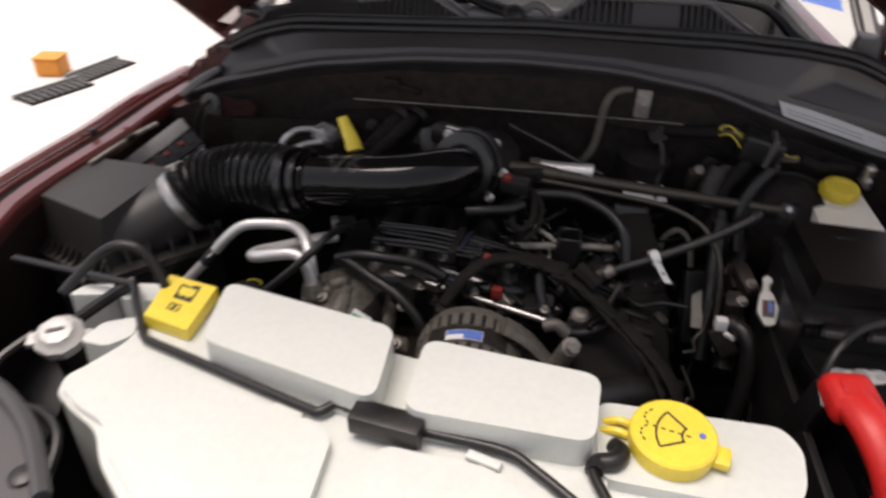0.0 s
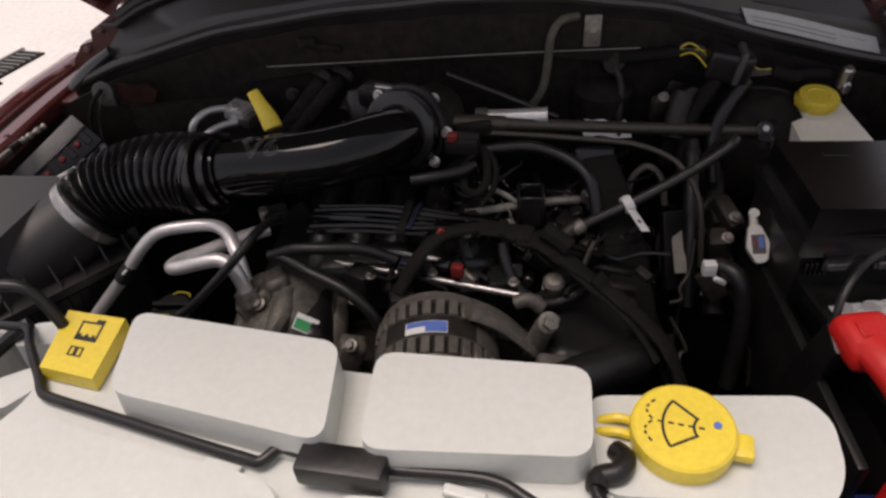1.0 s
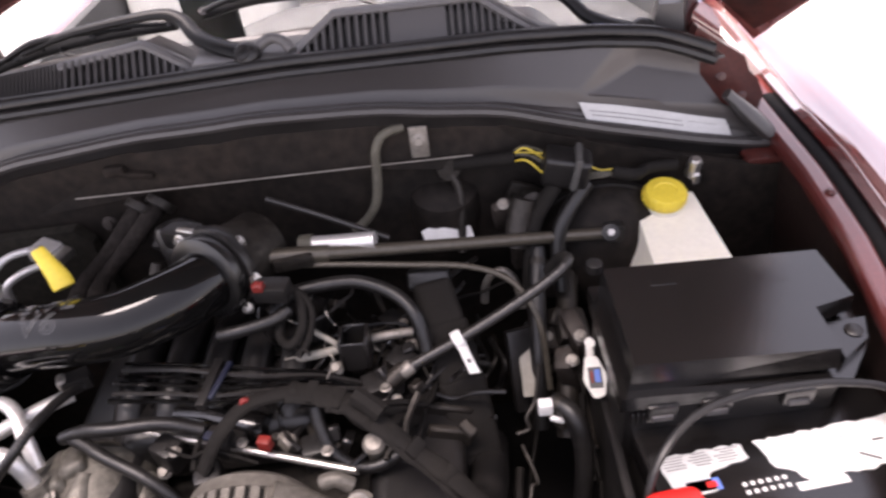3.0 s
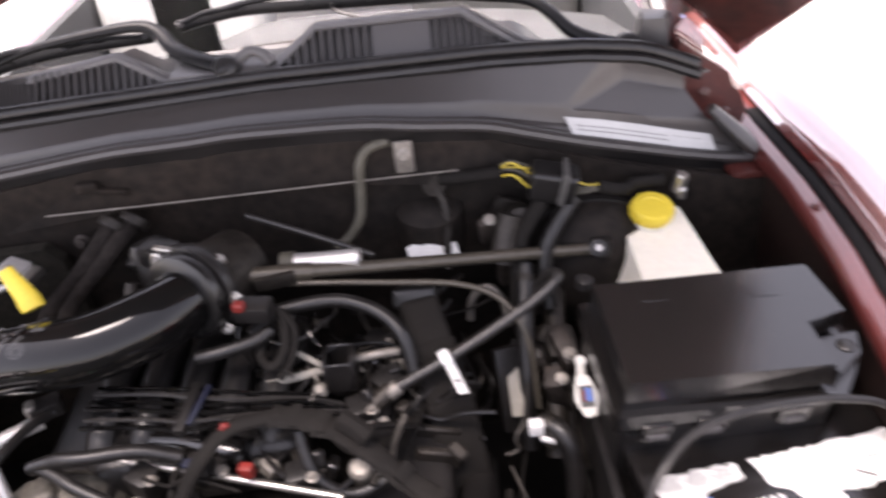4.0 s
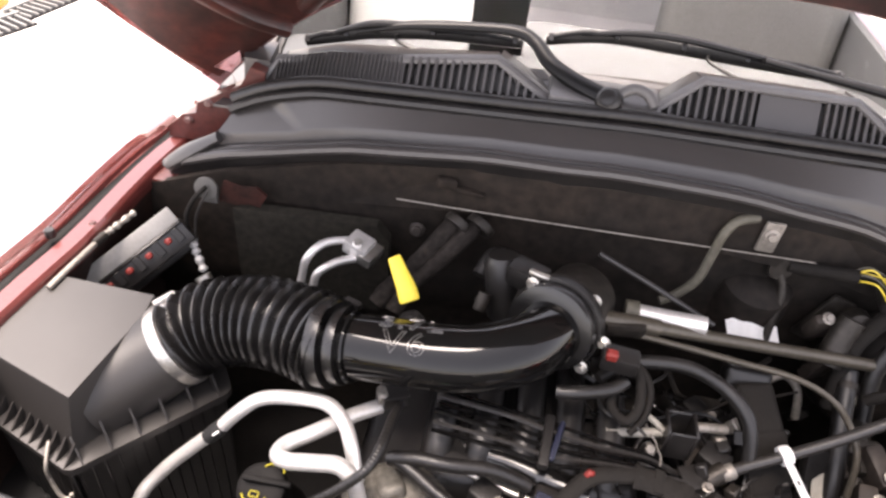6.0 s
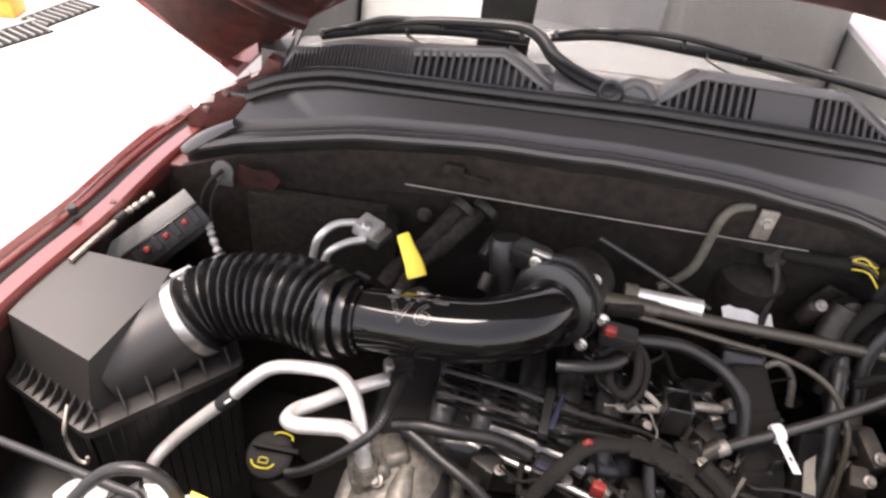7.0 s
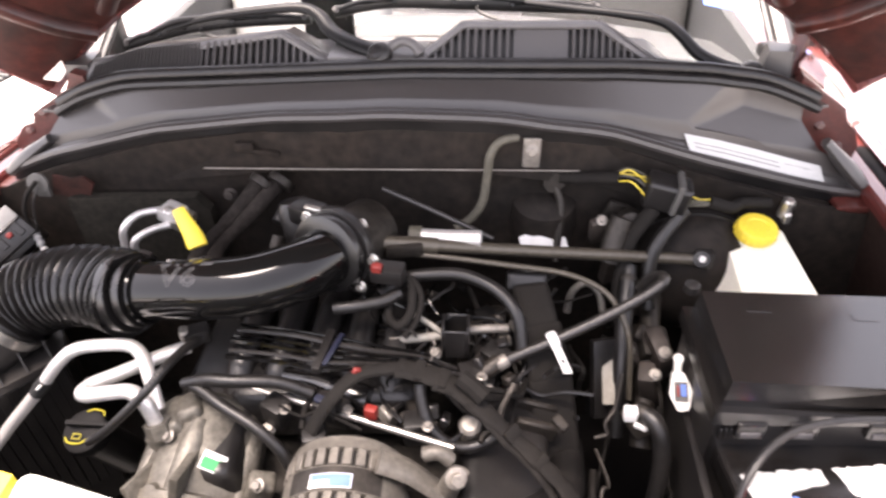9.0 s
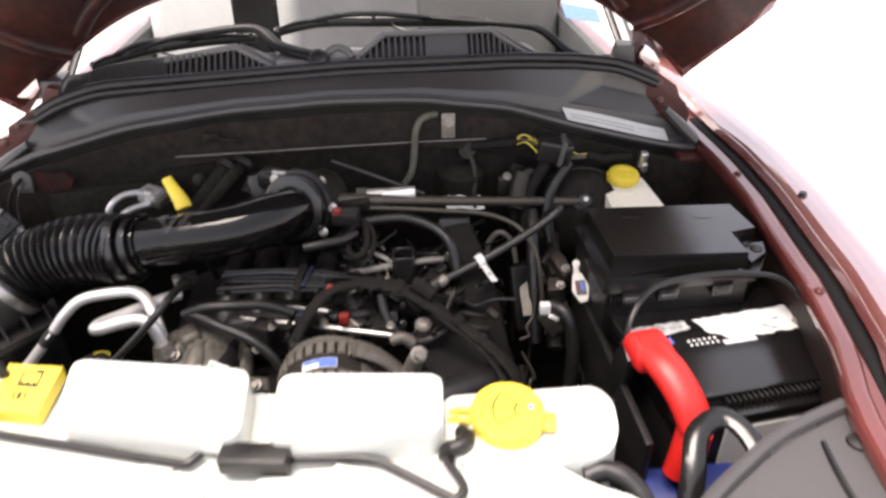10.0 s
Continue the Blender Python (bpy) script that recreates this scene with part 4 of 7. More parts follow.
RIM = [(-0.540, 0.905), (-0.772, 0.915), (-0.774, 0.728), (-0.628, 0.673), (-0.488, 0.826)]
lid = part("lid", prism(rounded(RIM, 0.012), 0.845, 0.858, 0.003), LIDGREY, airbox)
dome = bmesh.new()
lo = [(-0.552, 0.890, 0.856), (-0.764, 0.900, 0.856), (-0.766, 0.748, 0.856), (-0.636, 0.698, 0.856), (-0.540, 0.842, 0.856)]
hi = [(x, y, 0.951 + 0.05 * (y - 0.80)) for x, y in ((-0.606, 0.882), (-0.756, 0.888), (-0.760, 0.760), (-0.628, 0.716), (-0.604, 0.848))]
lv, hv = [dome.verts.new(p) for p in lo], [dome.verts.new(p) for p in hi]
dome.faces.new(hv)
dome.faces.new(lv[::-1])
for i in range(5):
    dome.faces.new((lv[i], lv[(i + 1) % 5], hv[(i + 1) % 5], hv[i]))
dome = bevel(dome, 0.021, 7, 12)
bmesh.ops.inset_individual(dome, faces=[f for f in dome.faces if f.calc_area() > 0.0015], thickness=0.003)
part("dome", dome, LIDGREY, lid, "satin dark grey domed lid", angle=45)


def web(a, inward, length, height):
    """A thin triangular web standing on the rim."""
    bm = bmesh.new()
    a, n = Vector(a), Vector(inward).normalized()
    s = n.cross(Vector((0, 0, 1))) * 0.0011
    tri = [a, a + n * length, a + n * length + Vector((0, 0, height))]
    f0, f1 = [bm.verts.new(p - s) for p in tri], [bm.verts.new(p + s) for p in tri]
    bm.faces.new(f0)
    bm.faces.new(f1[::-1])
    for k in range(3):
        bm.faces.new((f0[k], f1[k], f1[(k + 1) % 3], f0[(k + 1) % 3]))
    return bm


for a, b, n, inward, size in ((RIM[2], RIM[3], 10, (0.28, 0.96, 0), 0.024), (RIM[3], RIM[4], 6, (-0.74, 0.67, 0), 0.026)):
    for k in range(n):
        t = (k + 0.5) / n
        part("gusset", web((a[0] * (1 - t) + b[0] * t, a[1] * (1 - t) + b[1] * t, 0.857), inward, size, size * (1.0 + 0.8 * t * (n == 6))), LIDGREY, lid, "", False)
part("base", prism([(-0.548, 0.895), (-0.762, 0.905), (-0.764, 0.742), (-0.634, 0.692), (-0.506, 0.832)], 0.50, 0.844, 0.006, 2, -0.004), BLACK, airbox)
for a, b, n in (((-0.764, 0.738), (-0.636, 0.688), 11), ((-0.632, 0.690), (-0.504, 0.828), 12)):
    for k in range(n):
        t = (k + 0.5) / n
        part("rib", rbox((a[0] * (1 - t) + b[0] * t, a[1] * (1 - t) + b[1] * t, 0.70), (0.006, 0.016, 0.27), 0.0015, 1, (0, 0, 17 if n == 11 else -48)), BLACK, airbox)
part("catch", tube([(-0.664, 0.700, 0.872), (-0.658, 0.676, 0.855), (-0.658, 0.674, 0.83), (-0.648, 0.668, 0.808), (-0.636, 0.668, 0.803), (-0.633, 0.669, 0.815)], 0.0025, 6), ZINC, airbox, "wire spring catch")
part("outlet", tube([(-0.655, 0.775, 0.870), (-0.605, 0.815, 0.890), (-0.556, 0.850, 0.916)], lambda t: 0.064 - 0.009 * t, 24, 5), LIDGREY, airbox)

duct = thing("intake_duct", "black intake duct with a ribbed bellows and a glossy pipe", "air duct", (-0.35, 0.86, 0.98))
BELLOWS = [(-0.566, 0.842, 0.911), (-0.530, 0.862, 0.936), (-0.485, 0.867, 0.953), (-0.440, 0.862, 0.966), (-0.385, 0.846, 0.976), (-0.348, 0.830, 0.980)]
RIBS = 15


def ribbed(t):
    if t < 0.09:
        return 0.055
    return 0.0530 + 0.0062 * math.cos(2 * math.pi * (t - 0.09) / 0.91 * RIBS)


part("bellows", tube(BELLOWS, ribbed, 32, 40, cap=False), BELLOWRUBBER, duct, "black ribbed rubber bellows")


def ring(at, axis, r, w, th, mat, parent, name, label="", sides=32):
    return part(name, lathe([(r - th, -w / 2), (r, -w / 2), (r + 0.001, 0), (r, w / 2), (r - th, w / 2)], at, axis, sides), mat, parent, label)


d0 = (Vector(BELLOWS[1]) - Vector(BELLOWS[0])).normalized()
ring(Vector(BELLOWS[0]) + d0 * 0.006, d0, 0.0585, 0.015, 0.004, STEEL, duct, "hose_clamp", "bright steel hose clamp")
part("clamp_screw", merge(lathe([(0.006, -0.014), (0.006, 0.014)], (-0.583, 0.868, 0.966), (0.6, 0.75, 0.1), 10), rbox((-0.583, 0.864, 0.962), (0.016, 0.014, 0.01), 0.002, 1)), STEEL, duct, "steel worm screw")
PIPE = [(-0.352, 0.832, 0.984), (-0.315, 0.827, 0.992), (-0.270, 0.823, 1.000), (-0.220, 0.820, 1.007), (-0.170, 0.826, 1.012), (-0.125, 0.849, 1.014), (-0.098, 0.882, 1.009), (-0.084, 0.918, 1.001)]
pipe = part("pipe", tube(PIPE, lambda t: 0.0392 + 0.002 * t, 32, 10), GLOSSBLACK, duct, "glossy black curved plastic pipe")
d1 = (Vector(PIPE[1]) - Vector(PIPE[0])).normalized()
ring(Vector(PIPE[0]) - d1 * 0.004, d1, 0.0545, 0.016, 0.004, BELLOWRUBBER, duct, "collar", "black rubber cuff")
ring(Vector(PIPE[0]) + d1 * 0.016, d1, 0.0480, 0.012, 0.005, BELLOWRUBBER, duct, "collar")
ring(Vector(PIPE[0]) + d1 * 0.030, d1, 0.0440, 0.005, 0.004, GLOSSBLACK, duct, "collar")
d2 = (Vector(PIPE[-1]) - Vector(PIPE[-2])).normalized()
ring(Vector(PIPE[-1]) - d2 * 0.012, d2, 0.0465, 0.010, 0.006, GLOSSBLACK, duct, "collar")
part("cable_tab", rbox((-0.335, 0.868, 1.020), (0.022, 0.008, 0.012), 0.003, 2, (0, 0, -20)), BLACK, duct)


def pipe_letters(body, size, x0, tip):
    """Raised outlines of letters wrapped over the top of the pipe."""
    cu = bpy.data.curves.new("letters", "FONT")
    cu.body, cu.size, cu.fill_mode, cu.bevel_depth, cu.bevel_resolution = body, size, "NONE", 0.0010, 1
    cu.align_x, cu.align_y, cu.space_character = "CENTER", "CENTER", 1.15
    tmp = new("letters", cu)
    me = bpy.data.meshes.new_from_object(tmp.evaluated_get(bpy.context.evaluated_depsgraph_get()))
    bpy.data.objects.remove(tmp)
    bm = bmesh.new()
    bm.from_mesh(me)
    bpy.data.meshes.remove(me)
    long = [e for e in bm.edges if e.calc_length() > 0.004]
    bmesh.ops.subdivide_edges(bm, edges=long, cuts=7)
    xs = [p[0] for p in PIPE[:6]]
    for v in bm.verts:
        x = x0 + v.co.x * 1.15
        a = radians(tip) + v.co.y / 0.040
        r = 0.0402 + v.co.z
        v.co = (x, float(np.interp(x, xs, [p[1] for p in PIPE[:6]])) + r * math.sin(a), float(np.interp(x, xs, [p[2] for p in PIPE[:6]])) + r * math.cos(a))
    part("raised_letters", bm, LETTERGLINT, pipe, "raised moulded outline lettering")


pipe_letters("V6", 0.038, -0.262, -26)
pipe_letters("3.7L", 0.034, -0.258, 16)

# dipstick with a yellow pull
dip = thing("dipstick", "yellow dipstick handle on a dark tube behind the pipe", "dipstick", (-0.27, 0.89, 0.95))
bm = bmesh.new()
tube([(-0.268, 0.886, 1.022), (-0.271, 0.890, 1.027), (-0.276, 0.896, 1.036), (-0.286, 0.905, 1.050), (-0.296, 0.914, 1.066)], lambda t: 0.0078 + 0.0070 * math.sin(math.pi * min(1.0, 0.18 + 0.95 * (1 - t) ** 1.3 * 0.62)) * (1 - t) ** 0.5 if t > 0.02 else 0.0095, 14, 6, bm=bm, flat=0.5)
part("handle", bm, YELLOW, dip, "yellow plastic pull")
part("tube", tube([(-0.266, 0.878, 1.010), (-0.262, 0.872, 0.99), (-0.258, 0.90, 0.93), (-0.25, 0.93, 0.82)], 0.006, 8), BLACK, dip, "dark tube")
part("collar", lathe([(0.016, -0.006), (0.017, 0.0), (0.012, 0.008)], (-0.264, 0.876, 1.000), (-0.3, 0.3, 0.9), 16), BLACK, dip)

# ---- air conditioning ----
comp = thing("ac_compressor", "dull cast aluminium air conditioning compressor", "compressor", (-0.2, 0.66, 0.7))
CAX = Vector((-0.08, -0.93, -0.34)).normalized()
CC = Vector((-0.222, 0.664, 0.826))
part("body", lathe([(0.040, -0.105), (0.058, -0.095), (0.070, -0.05), (0.075, 0.03), (0.082, 0.034), (0.082, 0.048), (0.074, 0.052), (0.066, 0.07), (0.03, 0.072)], CC, CAX, 32), ALU, comp)
cq = CAX.to_track_quat("Z", "Y").to_matrix().to_4x4()
for a, rr, h0, h1, sr in ((0.3, 0.062, -0.07, 0.052, 0.018), (1.55, 0.062, -0.06, 0.052, 0.017), (2.8, 0.064, -0.07, 0.052, 0.018), (4.05, 0.064, -0.06, 0.052, 0.017), (5.3, 0.064, -0.07, 0.052, 0.018)):
    bm = lathe([(sr * 0.6, h0), (sr, h0 + 0.03), (sr * 1.1, h1), (sr * 0.7, h1 + 0.005)], (rr * math.cos(a), rr * math.sin(a), 0), (0, 0, 1), 16)
    bm.transform(Matrix.Translation(CC) @ cq)
    part("cast_lobe", bm, ALU, comp)
part("clutch", lathe([(0.064, 0.075), (0.066, 0.078), (0.066, 0.11), (0.060, 0.112), (0.05, 0.10), (0.02, 0.10), (0.018, 0.112)], CC, CAX, 32), GRIME, comp, "dark clutch pulley")
part("port_block", rbox((-0.262, 0.700, 0.885), (0.050, 0.066, 0.045), 0.010, 3, (-15, -22, 25)), ALU, comp)
part("port_block", rbox((-0.235, 0.715, 0.895), (0.035, 0.05, 0.045), 0.012, 3, (-15, -12, 25)), ALU, comp)
part("cast_web", rbox((-0.215, 0.650, 0.880), (0.012, 0.12, 0.045), 0.004, 2, (-20, 8, -4)), ALU, comp)
part("cast_web", rbox((-0.262, 0.640, 0.858), (0.012, 0.10, 0.05), 0.004, 2, (-20, -30, -4)), ALU, comp)
part("cast_boss", lathe([(0.016, -0.02), (0.018, 0.0), (0.014, 0.016), (0.008, 0.018)], (-0.250, 0.612, 0.868), (-0.3, -0.6, 0.75), 18), ALU, comp)
part("foot", rbox((-0.135, 0.640, 0.845), (0.035, 0.03, 0.05), 0.008, 3, (0, 20, 10)), ALU, comp)
part("foot", rbox((-0.250, 0.645, 0.835), (0.03, 0.04, 0.05), 0.008, 3, (0, -20, 10)), ALU, comp)
for p in ((-0.273, 0.690, 0.912), (-0.250, 0.672, 0.905), (-0.128, 0.630, 0.872), (-0.236, 0.628, 0.873)):
    bolt(p, (-0.3, -0.5, 0.8), comp, 0.006, 0.007, ZINC)


def wrap(c, axis, radius, a0, a1, h0, h1):
    q = Vector(axis).to_track_quat("Z", "Y").to_matrix().to_4x4()
    def f(u, v):
        a = a0 + (a1 - a0) * u
        return Matrix.Translation(c) @ q @ Vector((radius * math.cos(a), radius * math.sin(a), h0 + (h1 - h0) * v))
    return sheet(f, 8, 2, 0.0006)


q = CAX.to_track_quat("Z", "Y").to_matrix()
sm = Matrix.Translation((-0.184, 0.642, 0.8975)) @ Vector((0.45, -0.33, 0.82)).to_track_quat("Z", "Y").to_matrix().to_4x4() @ Matrix.Rotation(radians(-62), 4, "Z")
bm = rbox((0, 0, 0), (0.030, 0.023, 0.001), 0.0003, 1)
bm.transform(sm)
lab = part("sticker", bm, WHITE, comp, "white and green sticker")
bm = rbox((0, -0.003, 0.0008), (0.027, 0.014, 0.0008), 0.0002, 1)
bm.transform(sm)
part("green_field", bm, GREEN, lab, "green field")

line_a = thing("ac_pipe", "bright aluminium refrigerant pipe bent over the compressor", "pipe", (-0.45, 0.75, 0.85), "refrigerant pipes")
part("pipe", tube([(-0.578, 0.690, 0.55), (-0.578, 0.692, 0.70), (-0.574, 0.702, 0.765), (-0.552, 0.728, 0.795), (-0.505, 0.748, 0.845), (-0.479, 0.753, 0.873), (-0.450, 0.765, 0.907), (-0.424, 0.776, 0.926), (-0.385, 0.781, 0.932), (-0.345, 0.780, 0.934), (-0.319, 0.761, 0.933), (-0.303, 0.736, 0.922), (-0.290, 0.712, 0.892)], 0.0088, 14, 5), ALUPIPE, line_a)
wrapd = Vector((-0.450, 0.765, 0.907)) - Vector((-0.505, 0.748, 0.845))
ring((-0.479, 0.753, 0.8735), wrapd, 0.0096, 0.030, 0.002, INK, line_a, "tape_mark", "black tape with a pale mark", 14)
part("pale_mark", rbox((-0.474, 0.7455, 0.8815), (0.010, 0.003, 0.006), 0.0008, 1, (35, -35, 30)), WHITE, line_a)
line_b = thing("ac_pipe", "bright aluminium refrigerant pipe with a tight elbow", "pipe", (-0.33, 0.72, 0.92), "refrigerant pipes")
part("pipe", tube([(-0.285, 0.815, 0.900), (-0.315, 0.790, 0.905), (-0.355, 0.752, 0.910), (-0.378, 0.730, 0.914), (-0.383, 0.712, 0.918), (-0.368, 0.702, 0.925), (-0.335, 0.700, 0.935), (-0.308, 0.700, 0.938), (-0.290, 0.693, 0.925), (-0.280, 0.686, 0.888)], 0.0096, 14, 5), ALUPIPE, line_b)
part("nut", lathe([(0.017, -0.010), (0.017, 0.010), (0.014, 0.012)], (-0.279, 0.685, 0.888), (0.2, -0.3, -0.9), 6), ALU, line_b)
fit_top = thing("ac_fitting", "silver twin pipe fitting on the firewall pad", "pipe fitting", (-0.40, 1.0, 0.97))
part("pipe", tube([(-0.440, 0.960, 0.90), (-0.434, 0.971, 0.950), (-0.425, 0.972, 0.985), (-0.406, 0.994, 0.997), (-0.373, 1.015, 0.992)], 0.0056, 12), ALUPIPE, fit_top)
part("pipe", tube([(-0.420, 0.950, 0.89), (-0.416, 0.962, 0.940), (-0.407, 0.962, 0.970), (-0.386, 0.980, 0.978), (-0.360, 0.998, 0.976)], 0.0056, 12), ALUPIPE, fit_top)
part("block", rbox((-0.362, 1.010, 0.988), (0.036, 0.034, 0.022), 0.004, 2, (0, 10, -20)), ALUPIPE, fit_top)
part("block", rbox((-0.345, 1.004, 0.980), (0.022, 0.04, 0.016), 0.004, 2, (0, 10, -20)), STEEL, fit_top)
bolt((-0.362, 1.000, 1.000), (0, -0.4, 0.9), fit_top, 0.005, 0.007, STEEL)

# oil filler cap
oil = thing("oil_filler_cap", "black oil filler cap with yellow printed symbols", "cap", (-0.405, 0.705, 0.80))
part("neck", lathe([(0.026, -0.12), (0.026, -0.01)], (-0.409, 0.714, 0.83), (-0.1, -0.35, 0.93), 20), BLACK, oil)
part("cap", lathe([(0.030, -0.012), (0.032, 0.0), (0.030, 0.008), (0.024, 0.011)], (-0.409, 0.714, 0.83), (-0.1, -0.35, 0.93), 24), CAPBLACK, oil)
part("grip", rbox((-0.402, 0.715, 0.848), (0.062, 0.008, 0.012), 0.004, 2, (20, 0, 0)), CAPBLACK, oil)
for k in range(2):
    ox = Vector((-0.414, 0.697, 0.8385)) if k == 0 else Vector((-0.398, 0.732, 0.851))
    if k == 0:
        part("print", merge(rbox(ox, (0.012, 0.0012, 0.0016), 0.0003, 1), rbox(ox + Vector((0.0, 0.006, 0.0022)), (0.010, 0.0012, 0.0016), 0.0003, 1), rbox(ox + Vector((-0.0055, 0.003, 0.0011)), (0.0012, 0.006, 0.0016), 0.0003, 1), rbox(ox + Vector((0.0055, 0.003, 0.0011)), (0.0012, 0.006, 0.0016), 0.0003, 1)), OILPRINT, oil, "yellow oil can symbol")
    part("print", tube([ox + Vector((-0.015, 0.001, 0.001)), ox + Vector((-0.008, -0.0055, -0.0015)), ox + Vector((0.008, -0.0055, -0.0015)), ox + Vector((0.015, 0.001, 0.001))] if k == 0 else [ox + Vector((-0.012, 0.0, 0)), ox + Vector((-0.004, 0.004, 0.001)), ox + Vector((0.010, 0.002, 0.0)), ox + Vector((0.013, -0.004, -0.002))], 0.0011, 5), OILPRINT, oil)

# ---- alternator ----
alt = thing("alternator", "dull cast aluminium alternator with slotted housing and a blue label", "alternator", (-0.02, 0.62, 0.7))
AAX = Vector((0.03, -0.99, -0.10)).normalized()
AC = Vector((-0.028, 0.622, 0.843))
part("core", lathe([(0.070, -0.055), (0.078, -0.05), (0.078, 0.06), (0.07, 0.065)], AC, AAX, 32), RUBBER, alt)
part("rear_housing", lathe([(0.066, -0.068), (0.080, -0.058), (0.085, -0.040), (0.080, -0.038)], AC, AAX, 40), ALTGREY, alt)
band = part("front_housing", lathe([(0.080, -0.016), (0.085, -0.014), (0.086, 0.020), (0.082, 0.022)], AC, AAX, 40), ALTGREY, alt)
part("front_ring", lathe([(0.080, 0.046), (0.084, 0.048), (0.080, 0.066), (0.05, 0.076), (0.03, 0.076)], AC, AAX, 40), ALTGREY, alt)
aq = AAX.to_track_quat("Z", "Y").to_matrix().to_4x4()
for i in range(30):
    a = 2 * math.pi * i / 30
    for h, ln in ((-0.027, 0.024), (0.034, 0.026)):
        bm = rbox((0.0815, 0, h), (0.010, 0.0118, ln), 0.001, 1)
        bm.transform(Matrix.Translation(AC) @ aq @ Matrix.Rotation(a, 4, "Z"))
        part("fin", bm, ALTGREY, alt)
aup = AAX.to_track_quat("Z", "Y").to_matrix().transposed() @ Vector((-0.05, -0.3, 0.95))
aa = math.atan2(aup.y, aup.x)
dk = part("name_strip", wrap(AC, AAX, 0.0865, aa - 0.75, aa + 0.75, -0.012, 0.019), GRIME, alt, "dark grey strip")
lb = part("label", wrap(AC, AAX, 0.0871, aa - 0.28, aa + 0.36, -0.002, 0.017), WHITE, dk, "white and blue label")
part("blue_field", wrap(AC, AAX, 0.0876, aa - 0.27, aa + 0.05, -0.001, 0.016), PALEBLUE, lb, "blue field")
part("blue_field", wrap(AC, AAX, 0.0876, aa + 0.05, aa + 0.34, -0.001, 0.007), PALEBLUE, lb, "blue field")
arm = part("mount_arm", tube([(0.020, 0.640, 0.925), (0.055, 0.640, 0.905), (0.090, 0.640, 0.868), (0.104, 0.640, 0.850)], lambda t: 0.020 - 0.004 * t, 10, 5, flat=0.45), ALTGREY, alt, "cast mounting arm")
part("ear", tube([(0.100, 0.640, 0.840), (0.112, 0.640, 0.880), (0.124, 0.640, 0.912)], lambda t: 0.017 - 0.003 * t, 10, 4, flat=0.5), ALTGREY, arm)
part("lug", tube([(0.078, 0.652, 0.925), (0.096, 0.652, 0.930), (0.112, 0.650, 0.918)], 0.010, 10, 4), ALTGREY, arm)
part("web", rbox((0.055, 0.640, 0.842), (0.085, 0.010, 0.050), 0.004, 2, (0, 18, 0)), GRIME, arm)
part("foot", rbox((0.125, 0.600, 0.842), (0.046, 0.040, 0.050), 0.010, 3, (0, 10, 0)), ALTGREY, alt)
bolt((0.120, 0.628, 0.912), (0.3, -0.7, 0.6), alt, 0.010, 0.014, ZINC)
part("pulley", lathe([(0.03, 0.078), (0.032, 0.08), (0.028, 0.088), (0.032, 0.098), (0.03, 0.108)], AC, AAX, 24), GRIME, alt)



def lay_whole(ob, m):
    """Shifts or scales a finished thing with all its parts."""
    for c in ob.children_recursive:
        c.data.transform(m)


lay_whole(comp, Matrix.Translation((-0.015, 0.006, -0.022)))
lay_whole(alt, Matrix.Translation((-0.036, 0.630, 0.826)) @ Matrix.Scale(0.92, 4) @ Matrix.Translation(-AC))

# ---- coolant and washer tank ----
tank = thing("coolant_washer_tank", "milky white plastic coolant and washer tank behind the grille", "tank", (-0.03, 0.39, 0.80))


def tank_z(x, y=0.0):
    """The tank's upper level, which drops towards its coolant end."""
    return 1.015 - 0.07 * max(0.0, -0.08 - x)


def lobe(poly, drop, w, inset, name="lobe", z0=0.80, r=0.020, flat=None):
    return part(name, prism(rounded(poly, r, 5), z0, (lambda x, y: flat) if flat else (lambda x, y: tank_z(x) - drop), w, 5, inset), TANK, tank)


lobe([(-0.449, 0.584), (-0.326, 0.548), (-0.085, 0.481), (0.126, 0.457), (0.132, 0.358), (0.132, 0.201), (-0.108, 0.190), (-0.291, 0.235), (-0.360, 0.291), (-0.389, 0.331), (-0.426, 0.349), (-0.465, 0.374), (-0.471, 0.398), (-0.431, 0.470)], 0.037, 0.010, 0.003, "body")
lobe([(-0.338, 0.550), (-0.102, 0.488), (-0.099, 0.374), (-0.322, 0.440)], 0.0, 0.017, 0.004, z0=0.92, r=0.022)
lobe([(-0.073, 0.477), (0.124, 0.457), (0.116, 0.362), (-0.076, 0.368)], 0.0, 0.017, 0.004, z0=0.92, r=0.022)
lobe([(0.115, 0.453), (0.308, 0.455), (0.324, 0.427), (0.317, 0.378), (0.300, 0.348), (0.270, 0.337), (0.241, 0.345), (0.115, 0.352)], 0, 0.014, 0.004, "washer_body", flat=0.982)
lobe([(0.110, 0.375), (0.224, 0.364), (0.270, 0.324), (0.321, 0.296), (0.329, 0.190), (0.110, 0.190)], 0, 0.014, 0.004, "washer_body", flat=0.968)
lobe([(-0.422, 0.451), (-0.348, 0.426), (-0.240, 0.392), (-0.154, 0.365), (-0.134, 0.347), (-0.131, 0.201), (-0.291, 0.246), (-0.355, 0.298), (-0.385, 0.336), (-0.426, 0.354), (-0.462, 0.378), (-0.465, 0.396)], 0.029, 0.012, 0.004, z0=0.88, r=0.012)
lobe([(-0.092, 0.349), (0.018, 0.345), (0.052, 0.324), (0.100, 0.291), (0.100, 0.201), (-0.097, 0.201)], 0.028, 0.012, 0.004, z0=0.88, r=0.014)
